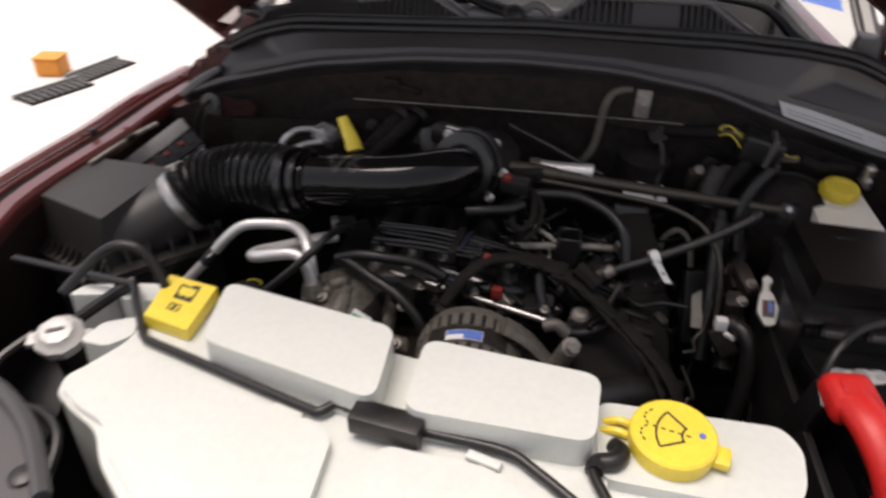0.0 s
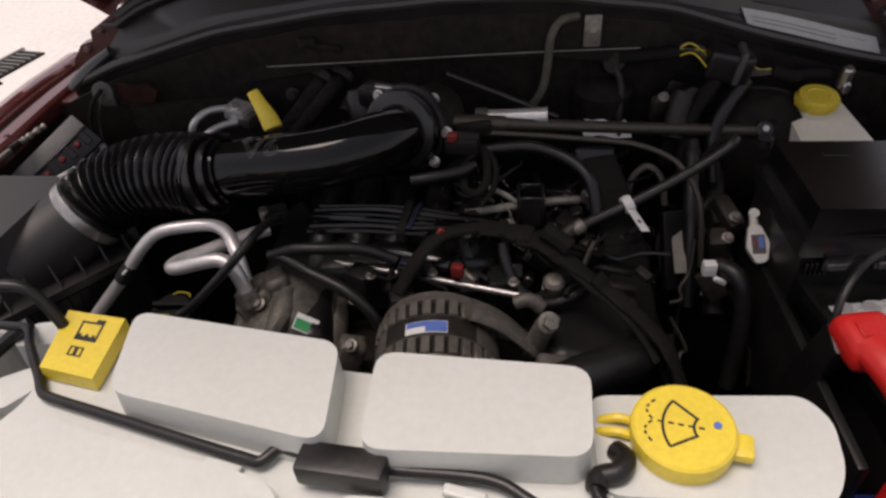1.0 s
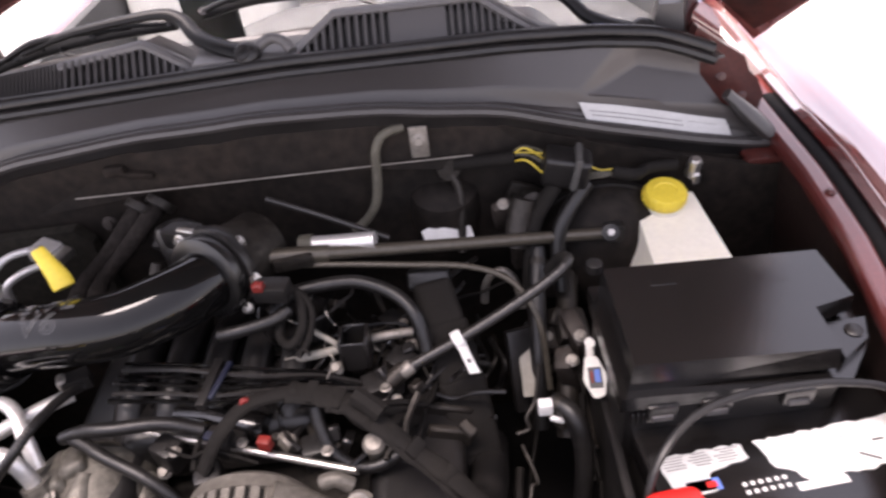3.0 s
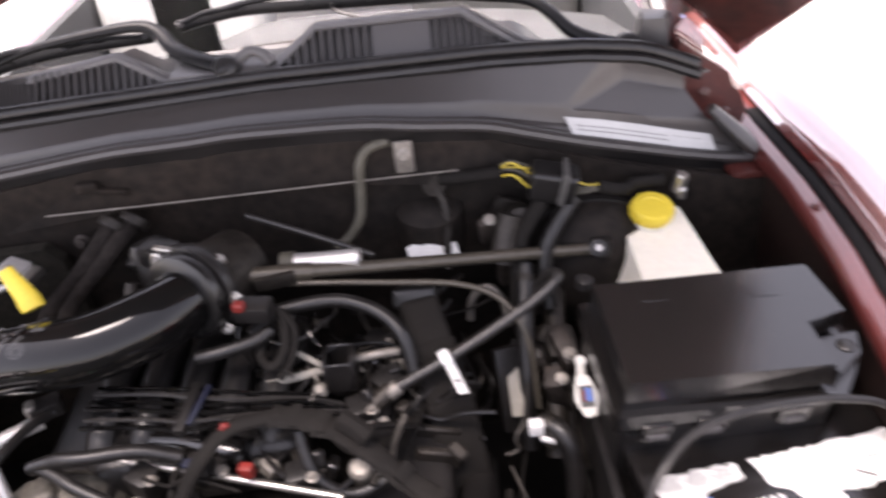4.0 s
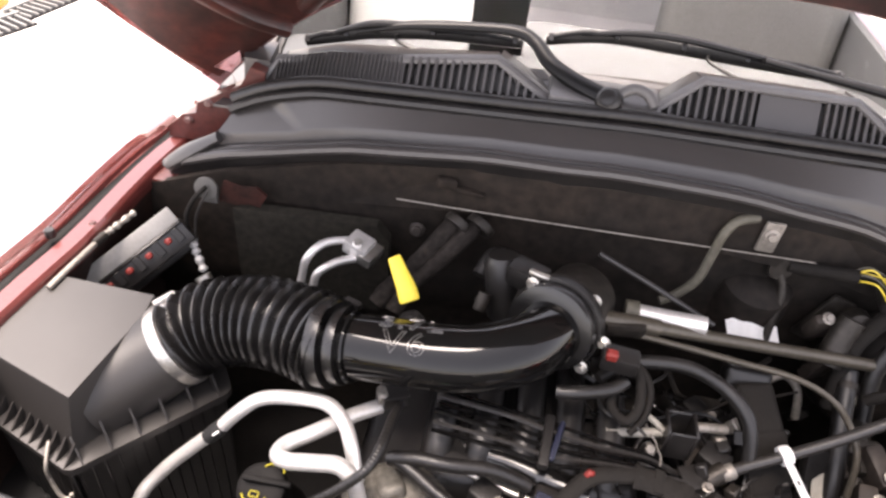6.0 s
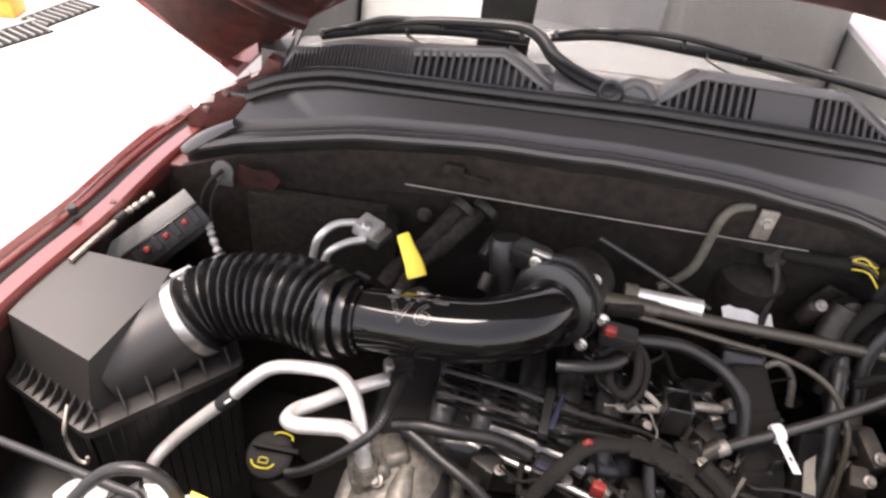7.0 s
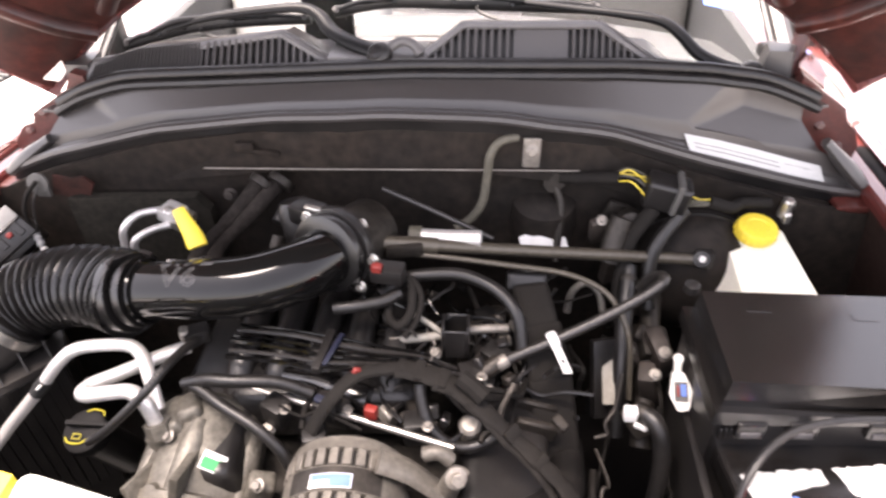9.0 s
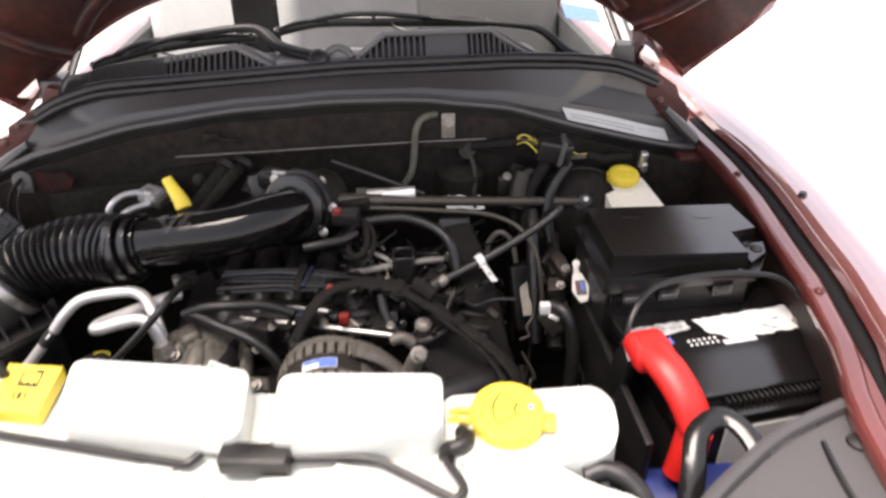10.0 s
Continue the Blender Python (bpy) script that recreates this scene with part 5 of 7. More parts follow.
lobe([(-0.348, 0.274), (-0.351, 0.315), (-0.316, 0.324), (-0.297, 0.285)], 0.060, 0.014, 0.003, "shoulder", 0.86)
# knuckles at the coolant end
lobe([(-0.504, 0.548), (-0.497, 0.589), (-0.447, 0.591), (-0.438, 0.548)], 0.045, 0.012, 0.004, "knuckle", 0.86, 0.012)
lobe([(-0.507, 0.468), (-0.500, 0.510), (-0.454, 0.528), (-0.436, 0.490), (-0.463, 0.461)], 0.050, 0.012, 0.004, "knuckle", 0.86, 0.012)
lobe([(-0.584, 0.553), (-0.571, 0.584), (-0.523, 0.589), (-0.518, 0.560)], 0.050, 0.011, 0.004, "knuckle", 0.86, 0.012)
for tx, ty in ((-0.196, 0.379), (0.012, 0.352)):
    part("moulded_tab", rbox((tx, ty, tank_z(tx) - 0.0335), (0.036, 0.011, 0.006), 0.003, 3, (0, 0, -16)), TANK, tank)

CAPQ = [Vector(p) for p in ((-0.422, 0.491), (-0.355, 0.472), (-0.353, 0.552), (-0.428, 0.570))]


def on_cap(u, v):
    """A place on the square cap, u across and v from its front to its back edge."""
    p = (CAPQ[0] * (1 - u) + CAPQ[1] * u) * (1 - v) + (CAPQ[3] * (1 - u) + CAPQ[2] * u) * v
    return p


def cap_level(x, y):
    return 0.977 + 0.07 * (x + 0.385) + 0.06 * (y - 0.508)


coolant = part("coolant_cap", prism([tuple(p) for p in CAPQ], lambda x, y: cap_level(x, y) - 0.017, cap_level, 0.004, 3, 0.001), YELLOW, tank, "yellow square coolant cap with printed symbols")


def cap_bar(u0, v0, u1, v1):
    q = [tuple(on_cap(u, v)) for u, v in ((u0, v0), (u1, v0), (u1, v1), (u0, v1))]
    return prism(q, lambda x, y: cap_level(x, y) - 0.001, lambda x, y: cap_level(x, y) + 0.0006, 0)


part("symbol", merge(cap_bar(0.34, 0.82, 0.72, 0.85), cap_bar(0.34, 0.55, 0.37, 0.82), cap_bar(0.69, 0.55, 0.72, 0.82), cap_bar(0.34, 0.53, 0.72, 0.60), cap_bar(0.38, 0.60, 0.43, 0.635), cap_bar(0.50, 0.60, 0.55, 0.635), cap_bar(0.62, 0.60, 0.67, 0.635), cap_bar(0.58, 0.85, 0.72, 0.90)), INK, coolant, "black printed tank symbol")
part("symbol", merge(cap_bar(0.36, 0.40, 0.60, 0.42), cap_bar(0.36, 0.27, 0.60, 0.29), cap_bar(0.36, 0.27, 0.385, 0.42), cap_bar(0.575, 0.27, 0.60, 0.42), cap_bar(0.45, 0.29, 0.51, 0.40)), INK, coolant, "black printed book symbol")

CT = Vector((0.1900, 0.4040, 0.980))
CAPN = Vector((-0.03, -0.06, 1.0)).normalized()
wash = part("washer_cap", lathe([(0.036, 0.0), (0.0415, 0.004), (0.0425, 0.017), (0.0415, 0.0225), (0.039, 0.0245)], CT, CAPN, 48), YELLOW, tank, "yellow round washer fluid cap")
cm = Matrix.Translation(CT + CAPN * 0.0248) @ CAPN.to_track_quat("Z", "Y").to_matrix().to_4x4() @ Matrix.Rotation(radians(CAP_TURN), 4, "Z") @ Matrix.Scale(1.28, 4)


def on_wash(*bms):
    b = merge(*bms)
    b.transform(cm)
    return b


def flat_arc(r, a0, a1, w=0.0019, cx=0.0, cy=0.0, n=8):
    pts = [(cx + r * math.cos(radians(a0 + (a1 - a0) * k / n)), cy + r * math.sin(radians(a0 + (a1 - a0) * k / n)), 0) for k in range(n + 1)]
    return tube(pts, w / 2, 5, 1, smooth=False, flat=0.5)


def flat_line(p, q, w=0.0019):
    return tube([(*p, 0), (*q, 0)], w / 2, 5, 1, smooth=False, flat=0.5)


# a wiped windscreen segment, opening to the left, with dashed spray lines
fan = []
fan.append(flat_arc(0.030, 145, 215, cx=0.017))
fan.append(flat_arc(0.011, 140, 220, cx=0.017))
for a in (145, 215):
    c, s = math.cos(radians(a)), math.sin(radians(a))
    fan.append(flat_line((0.017 + 0.030 * c, 0.030 * s), (0.017 + 0.011 * c, 0.011 * s)))
for k in range(5):
    fan.append(flat_line((-0.016 + 0.0062 * k, 0), (-0.0125 + 0.0062 * k, 0), 0.0016))
for side in (1, -1):
    for k in range(4):
        a0 = 20 + 42 * k
        fan.append(flat_line((-0.0175 - 0.006 * math.sin(radians(a0)), side * (0.0008 + 0.0042 * k)), (-0.0175 - 0.006 * math.sin(radians(a0 + 22)), side * (0.0030 + 0.0042 * k)), 0.0016))
part("symbol", on_wash(*fan), INK, wash, "black printed windscreen washer symbol")
dot = lathe([(0.0026, 0), (0.0026, 0.0008)], (0.020, 0.004, 0), (0, 0, 1), 12)
dot.transform(cm)
part("blue_dot", dot, PALEBLUE, wash, "small blue dot")
tabs = merge(rbox((0.036, -0.002, -0.010), (0.014, 0.018, 0.008), 0.003, 2))
tabs.transform(cm)
part("finger_tab", tabs, YELLOW, wash)
hl = merge(tube([(-0.030, 0.005, -0.014), (-0.040, 0.005, -0.012), (-0.052, 0.004, -0.018)], 0.0032, 8), tube([(-0.030, -0.006, -0.014), (-0.040, -0.006, -0.012), (-0.052, -0.005, -0.018)], 0.0032, 8))
hl.transform(cm)
part("hinge_strap", hl, YELLOW, wash)
part("filler_neck", lathe([(0.034, -0.03), (0.034, 0.002)], CT, CAPN, 24), TANK, tank)

# hood prop rod lying over the tank
prop = thing("hood_prop_rod", "black hood prop rod with a foam grip lying over the tank", "rod", (-0.06, 0.37, 0.985))
part("rod", tube([(-0.692, 0.604, 0.9403), (-0.600, 0.586, 0.9478), (-0.508, 0.567, 0.9563), (-0.479, 0.560, 0.9586), (-0.460, 0.533, 0.9593), (-0.428, 0.492, 0.9603), (-0.410, 0.468, 0.9617), (-0.389, 0.458, 0.9634), (-0.340, 0.441, 0.9670), (-0.239, 0.406, 0.9738), (-0.177, 0.385, 0.9780), (-0.161, 0.381, 0.9801), (-0.147, 0.393, 0.9818), (-0.125, 0.387, 0.9830), (-0.051, 0.370, 0.9875), (0.029, 0.362, 0.9875), (0.064, 0.343, 0.9869), (0.110, 0.309, 0.9864), (0.122, 0.304, 0.9864), (0.129, 0.317, 0.9875), (0.114, 0.354, 0.9875), (0.120, 0.366, 0.9875), (0.132, 0.368, 0.9875)], 0.0053, 10, 5), BLACK, prop)
part("grip", rbox((-0.0865, 0.3670, 0.9935), (0.0745, 0.0285, 0.024), 0.004, 2, (0, -2, -9)), RUBBER, prop, "black foam grip")
part("hook_tip", tube([(0.115, 0.354, 0.9875), (0.119, 0.365, 0.9875), (0.134, 0.369, 0.9886), (0.141, 0.382, 0.9875), (0.135, 0.393, 0.9831)], 0.0092, 10), RUBBER, prop, "black rubber tip")

# radiator cap with its neck and a hose to the support
rad = thing("radiator_cap", "pale grey pressure cap on a dark neck", "cap", (-0.552, 0.492, 0.82))
RC, RN = Vector((-0.552, 0.492, 0.915)), Vector((0.1, -0.25, 0.96)).normalized()
part("cap", lathe([(0.028, -0.014), (0.031, -0.006), (0.031, 0.004), (0.024, 0.008), (0.020, 0.0145), (0.013, 0.016)], RC, RN, 10), PALEGREY, rad, "", True, 30)
for k in range(2):
    part("ear", rbox(RC + Vector((0.030 * (1 if k else -1), 0.010 * (1 if k else -1), -0.003)), (0.016, 0.020, 0.009), 0.003, 2, (12, 0, 18)), PALEGREY, rad)
part("bar", rbox(RC + RN * 0.0165, (0.022, 0.006, 0.003), 0.001, 1, (14, 0, 30)), GREYPRINT, rad)
part("neck", lathe([(0.021, -0.11), (0.021, -0.01)], RC, RN, 16), RUBBER, rad)
part("strap", tube([(-0.557, 0.528, 0.9093), (-0.529, 0.546, 0.9282), (-0.497, 0.564, 0.9489), (-0.484, 0.573, 0.9545)], 0.0085, 8), BLACK, rad)
part("overflow_hose", tube([(-0.612, 0.513, 0.8903), (-0.637, 0.464, 0.8757), (-0.600, 0.416, 0.8675), (-0.534, 0.408, 0.8681), (-0.492, 0.378, 0.8649), (-0.474, 0.324, 0.8526)], 0.0068, 8), RUBBER, rad)

washer_hose = thing("washer_hose", "black hose curving along the tank's end", "hose", (0.31, 0.32, 0.95))
part("hose", tube([(0.265, 0.338, 0.9578), (0.288, 0.341, 0.9622), (0.311, 0.327, 0.9578), (0.327, 0.298, 0.9380), (0.336, 0.246, 0.8808)], 0.0125, 12), RUBBER, washer_hose)

# ---- battery side ----
battery = thing("battery", "black car battery with white labels and a red terminal cover", "battery", (0.56, 0.61, 0.72))
BT = 7.0
bmz = Matrix.Translation((0.570, 0.618, -0.036)) @ Matrix.Rotation(radians(BT), 4, "Z") @ Matrix.Diagonal((1.09, 1.15, 1.0, 1.0))


def bat(bm, name, mat, parent, label="", smooth=True):
    bm.transform(bmz)
    return part(name, bm, mat, parent, label, smooth)


bat(rbox((0, 0, 0.80), (0.262, 0.206, 0.17), 0.006, 2), "case", BLACK, battery, "black battery case")
bat(rbox((0, 0.010, 0.905), (0.268, 0.190, 0.040), 0.005, 3), "top_cover", BOXBLACK, battery)
bat(rbox((0, -0.093, 0.892), (0.268, 0.026, 0.020), 0.004, 2), "front_step", BOXBLACK, battery)
for i in range(22):
    bat(rbox((-0.055 + i * 0.0078, -0.086, 0.912), (0.0035, 0.016, 0.010), 0.0008, 1), "vent_rib", RUBBER, battery, "", False)


def torn(poly, seed, step=0.006, rough=0.0016):
    """A thin label with frayed edges over a polygon in plan."""
    tr = random.Random(seed)
    out = []
    for a, b in zip(poly, poly[1:] + poly[:1]):
        n = max(1, int(math.dist(a, b) / step))
        out += [(a[0] + (b[0] - a[0]) * k / n + tr.uniform(-rough, rough), a[1] + (b[1] - a[1]) * k / n + tr.uniform(-rough, rough)) for k in range(n)]
    return prism(out, 0.9249, 0.9261, 0.0, 1)


bl = bat(torn([(-0.022, 0.0525), (0.128, 0.0545), (0.130, 0.006), (0.010, 0.004), (-0.004, 0.020), (-0.014, 0.022)], 3), "warning_label", WHITE, battery, "torn white warning label with fine print", False)
bs = bat(torn([(-0.122, 0.053), (-0.036, 0.053), (-0.036, 0.036), (-0.080, 0.030), (-0.078, 0.012), (-0.112, 0.010), (-0.122, 0.030)], 4), "warning_label", INFOPAPER, battery, "grey strip of fine print with frayed edges", False)
br = random.Random(12)
for i in range(5):
    for k in range(3):
        bat(rbox((-0.108 + 0.027 * k + br.uniform(-0.002, 0.002), 0.0385 + i * 0.003, 0.9264), (br.uniform(0.014, 0.025), 0.0010, 0.0006), 0.0002, 1), "print_line", GREYPRINT, bs, "", False)
for i in range(7):
    bat(rbox((br.uniform(0.03, 0.10), 0.014 + i * 0.0052, 0.9264), (br.uniform(0.008, 0.030), 0.0009, 0.0006), 0.0002, 1), "print_line", GREYPRINT, bl, "", False)
bat(rbox((0.096, 0.031, 0.9266), (0.012, 0.0022, 0.0006), 0.0002, 1), "print_block", INK, bl, "", False)
bat(rbox((0.078, 0.016, 0.9266), (0.020, 0.0030, 0.0006), 0.0002, 1, (0, 0, -30)), "print_block", GREYPRINT, bl, "", False)
bat(rbox((-0.090, 0.018, 0.9256), (0.034, 0.012, 0.001), 0.0003, 1), "maker_mark", PALEBLUE, battery, "small red and blue mark")
bat(rbox((-0.082, 0.018, 0.9264), (0.010, 0.006, 0.0006), 0.0002, 1), "mark_patch", RED, battery, "", False)
for i in range(6):
    for j in range(2):
        bat(rbox((-0.052 + i * 0.008, 0.012 - j * 0.008, 0.9256), (0.004, 0.004, 0.001), 0.0004, 1), "print_dot", WHITE, battery, "", False)
bat(rbox((0.02, 0.0, 0.9256), (0.05, 0.008, 0.001), 0.0003, 1), "print_line", WHITE, battery, "", False)
bat(rbox((0.035, -0.1045, 0.838), (0.19, 0.003, 0.080), 0.001, 1), "front_label", WHITE, battery, "pale front label")
bat(rbox((0.0, -0.107, 0.735), (0.26, 0.004, 0.05), 0.001, 1), "blue_band", BLUE, battery, "blue band")
neg = bat(rbox((0.138, 0.000, 0.925), (0.030, 0.055, 0.014), 0.004, 2, (0, 8, 20)), "negative_clamp", ZINC, battery, "dull metal battery clamp")
bat(lathe([(0.013, 0), (0.013, 0.016), (0.010, 0.018)], (0.140, 0.012, 0.928), (0, 0, 1), 16), "post", ZINC, neg)
bat(lathe([(0.007, -0.012), (0.007, 0.012)], (0.148, -0.012, 0.938), (1, 0.2, 0), 6), "clamp_bolt", BEIGE, neg)
bat(tube([(0.140, -0.02, 0.925), (0.152, -0.05, 0.92), (0.156, -0.09, 0.89), (0.150, -0.13, 0.80)], 0.010, 10), "negative_cable", BLACK, neg, "black cable")
bat(tube([(0.134, -0.03, 0.930), (0.146, -0.062, 0.925), (0.150, -0.088, 0.905)], 0.008, 4), "hold_down", GRIME, battery, "dull metal hold-down strap")

red = thing("terminal_cover", "bright red plastic cover over the positive battery terminal", "terminal cover", (0.43, 0.5, 0.93))
part("hood_end", rbox((0.424, 0.568, 0.929), (0.064, 0.066, 0.036), 0.017, 5, (6, 0, 8), 0.9), RED, red)
part("neck", tube([(0.424, 0.556, 0.932), (0.434, 0.522, 0.931), (0.446, 0.485, 0.914), (0.455, 0.458, 0.888)], lambda t: 0.0275 - 0.002 * t, 16, 5, flat=0.72), RED, red)
part("boot", tube([(0.455, 0.460, 0.878), (0.450, 0.454, 0.85), (0.444, 0.450, 0.81)], 0.025, 14, 4, flat=0.8), RED, red)
part("ridge", rbox((0.419, 0.567, 0.9470), (0.022, 0.020, 0.004), 0.0015, 1, (6, 0, 8)), RED, red)
part("cable", tube([(0.445, 0.43, 0.83), (0.44, 0.42, 0.76), (0.40, 0.40, 0.68)], 0.012, 10), BLACK, red, "black cable")
poscab = thing("battery_cable", "black cable looping over the battery", "cable", (0.55, 0.69, 0.95))
part("cable", tube([(0.396, 0.575, 0.86), (0.398, 0.592, 0.930), (0.416, 0.620, 0.962), (0.456, 0.655, 0.972), (0.510, 0.678, 0.970), (0.570, 0.687, 0.968), (0.625, 0.689, 0.964), (0.676, 0.682, 0.952), (0.702, 0.648, 0.925), (0.705, 0.62, 0.88)], 0.0044, 8), RUBBER, poscab)
loop = thing("support_loop", "grey-black plastic loop beside the battery tray", "bracket", (0.44, 0.37, 0.93))
part("ring", tube([(0.392, 0.33, 0.90), (0.402, 0.360, 0.93), (0.418, 0.395, 0.948), (0.452, 0.416, 0.950), (0.474, 0.396, 0.948), (0.482, 0.352, 0.935), (0.485, 0.325, 0.90)], 0.014, 10, 5, flat=0.6), BELLOWRUBBER, loop)
part("base", rbox((0.44, 0.34, 0.86), (0.12, 0.05, 0.03), 0.008), SUPPORT, loop)
tray = thing("battery_tray", "black plastic tray under the battery and fuse box", "tray", (0.55, 0.68, 0.7))
part("tray", rbox((0.555, 0.66, 0.70), (0.32, 0.44, 0.02), 0.006), BLACK, tray)
part("tray_side", rbox((0.398, 0.64, 0.78), (0.012, 0.36, 0.16), 0.004), BLACK, tray)
part("tray_strut", rbox((0.400, 0.60, 0.85), (0.02, 0.04, 0.16), 0.006, 2, (18, 0, 0)), BLACK, tray)
part("blue_block", rbox((0.47, 0.45, 0.74), (0.14, 0.06, 0.10), 0.01), BLUE, tray, "deep blue plastic block")

# fuse box with a notched cover
fuse = thing("fuse_box", "satin black fuse box with a notched cover", "fuse box", (0.54, 0.79, 0.8))
cover = part("cover", prism([(0.402, 0.702), (0.632, 0.713), (0.634, 0.778), (0.684, 0.796), (0.676, 0.880), (0.400, 0.858)], 0.958, lambda x, y: 1.001 - 0.065 * (x - 0.39), 0.006, 4, 0.005), BOXBLACK, fuse)
part("cover_rim", prism([(0.393, 0.692), (0.645, 0.704), (0.692, 0.762), (0.690, 0.886), (0.390, 0.868)], 0.938, lambda x, y: 0.961 - 0.05 * (x - 0.39), 0.004, 3), BOXBLACK, fuse)
part("side_lug", prism([(0.642, 0.722), (0.678, 0.748), (0.690, 0.780), (0.642, 0.774)], 0.940, 0.962, 0.006, 3), BOXBLACK, fuse)
part("lug_pin", lathe([(0.009, 0), (0.010, 0.002), (0.007, 0.004)], (0.668, 0.760, 0.9615), (0, 0, 1), 16), BLACK, fuse)
part("box", prism([(0.402, 0.702), (0.638, 0.713), (0.694, 0.776), (0.688, 0.880), (0.398, 0.862)], 0.72, 0.937, 0.005, 2), BLACK, fuse)
for lx in (0.440, 0.500, 0.590):
    ly = 0.702 + (lx - 0.40) * 0.047
    latch = part("latch", rbox((lx, ly - 0.007, 0.930), (0.034, 0.012, 0.026), 0.003, 2, (0, 0, 3)), BOXBLACK, fuse)
    # paler bar carries the latch's grey highlight in its colour
    part("latch_bar", rbox((lx, ly - 0.014, 0.925), (0.024, 0.004, 0.010), 0.0015, 1, (0, 0, 3)), SUPPORT, latch)
part("ribbed_edge", merge(*[rbox((0.410 + i * 0.006, 0.699 + i * 0.0003, 0.915), (0.003, 0.006, 0.02), 0.001, 1) for i in range(6)]), BLACK, fuse)
for mx, my in ((0.47, 0.83), (0.60, 0.83)):
    part("moulded_mark", rbox((mx, my, 1.001 - 0.065 * (mx - 0.39) + 0.0002), (0.03, 0.012, 0.001), 0.0003, 1, (0, 3.7, 4)), BOXBLACK, cover)
part("pin", lathe([(0.010, 0), (0.010, 0.012), (0.006, 0.014)], (0.398, 0.872, 0.985), (0, 0, 1), 12), BLACK, fuse)

# brake fluid reservoir
brake = thing("brake_fluid_reservoir", "cream plastic brake fluid reservoir with a yellow cap", "reservoir", (0.54, 1.0, 0.85))
bm = bmesh.new()
lo = [(0.472, 0.930, 0.845), (0.592, 0.925, 0.845), (0.600, 1.075, 0.86), (0.478, 1.08, 0.86)]
hi = [(0.496, 0.938, 0.925), (0.600, 0.932, 0.928), (0.584, 1.068, 0.945), (0.495, 1.072, 0.945)]
lv, hv = [bm.verts.new(p) for p in lo], [bm.verts.new(p) for p in hi]
bm.faces.new(hv)
bm.faces.new(lv[::-1])
for i in range(4):
    bm.faces.new((lv[i], lv[(i + 1) % 4], hv[(i + 1) % 4], hv[i]))
part("body", bevel(bm, 0.008, 4, 15), RESERVOIR, brake)
part("neck", lathe([(0.026, -0.02), (0.026, 0.006)], (0.535, 1.045, 0.950), (0, -0.12, 1), 24), RESERVOIR, brake)
bcap = part("cap", lathe([(0.029, 0.0), (0.0305, 0.003), (0.0305, 0.016), (0.028, 0.020), (0.016, 0.0205), (0.015, 0.019)], (0.535, 1.045, 0.952), (0, -0.12, 1), 32), YELLOW, brake, "yellow screw cap")
for i in range(20):
    a = 2 * math.pi * i / 20
    part("grip_rib", rbox((0.535 + 0.0305 * math.cos(a), 1.045 + 0.0305 * math.sin(a), 0.961), (0.003, 0.003, 0.013), 0.0008, 1, (0, 0, math.degrees(a))), YELLOW, bcap, "", False)
part("sensor_plug", rbox((0.505, 0.928, 0.868), (0.04, 0.018, 0.02), 0.004, 2), BLUE, brake, "dark blue connector")
part("master_cylinder", lathe([(0.026, -0.09), (0.028, 0.0), (0.028, 0.09)], (0.545, 1.0, 0.815), (0, 1, 0), 18), ALU, brake)
booster = thing("brake_booster", "black round brake booster on the firewall", "brake booster", (0.48, 1.06, 0.85))
part("shell", lathe([(0.03, -0.07), (0.07, -0.06), (0.105, -0.03), (0.115, 0.0), (0.115, 0.03)], (0.45, 1.065, 0.86), (0, 1, 0.05), 36), FIREWALL, booster)
part("rim", lathe([(0.112, 0.0), (0.119, 0.002), (0.119, 0.012), (0.112, 0.014)], (0.45, 1.065, 0.86), (0, 1, 0.05), 36), BLACK, booster)

# wiring plug with yellow wires, strapped near the firewall
yplug = thing("wiring_connector", "black multi-pin connector with yellow wires and a grey strap", "connector", (0.385, 1.055, 1.02))
part("shell", rbox((0.392, 1.050, 1.022), (0.066, 0.046, 0.046), 0.008, 3, (0, 10, -8)), BLACK, yplug)
part("strap", rbox((0.405, 1.046, 1.024), (0.010, 0.050, 0.052), 0.004, 2, (0, 10, -8)), GREYPLATE, yplug, "grey plastic strap")
for i in range(7):
    o = random.uniform(-0.020, 0.020)
    part("wire", tube([(0.318, 1.068 + o * 0.3, 1.036 + o * 0.3), (0.336, 1.060 + o, 1.040 + random.uniform(-0.006, 0.01)), (0.362, 1.056 + o, 1.028 + o * 0.6)], 0.0013, 5), YELLOW if i % 2 else BEIGE, yplug, "yellow wire")
for i in range(5):
    o = random.uniform(-0.010, 0.010)
    part("wire", tube([(0.422, 1.046 + o, 1.016 + o), (0.440, 1.044 + o, 1.018 - abs(o)), (0.458, 1.044 + o * 0.4, 1.012 + o * 0.4)], 0.0013, 5), YELLOW if i % 2 else BEIGE, yplug, "yellow wire")
part("loom", tube([(0.235, 1.082, 1.025), (0.27, 1.076, 1.028), (0.322, 1.066, 1.036)], 0.010, 10), TAPE, yplug)
part("loom", tube([(0.455, 1.044, 1.012), (0.49, 1.048, 1.000), (0.515, 1.075, 0.99), (0.56, 1.085, 0.985)], 0.009, 10), TAPE, yplug)
part("loom", tube([(0.375, 1.04, 1.00), (0.345, 1.02, 0.96), (0.335, 1.0, 0.92), (0.33, 0.97, 0.87)], 0.012, 10), TAPE, yplug)
part("loom", tube([(0.42, 1.04, 1.00), (0.385, 1.01, 0.965), (0.372, 0.99, 0.925), (0.375, 0.96, 0.87)], 0.011, 10), RUBBER, yplug)
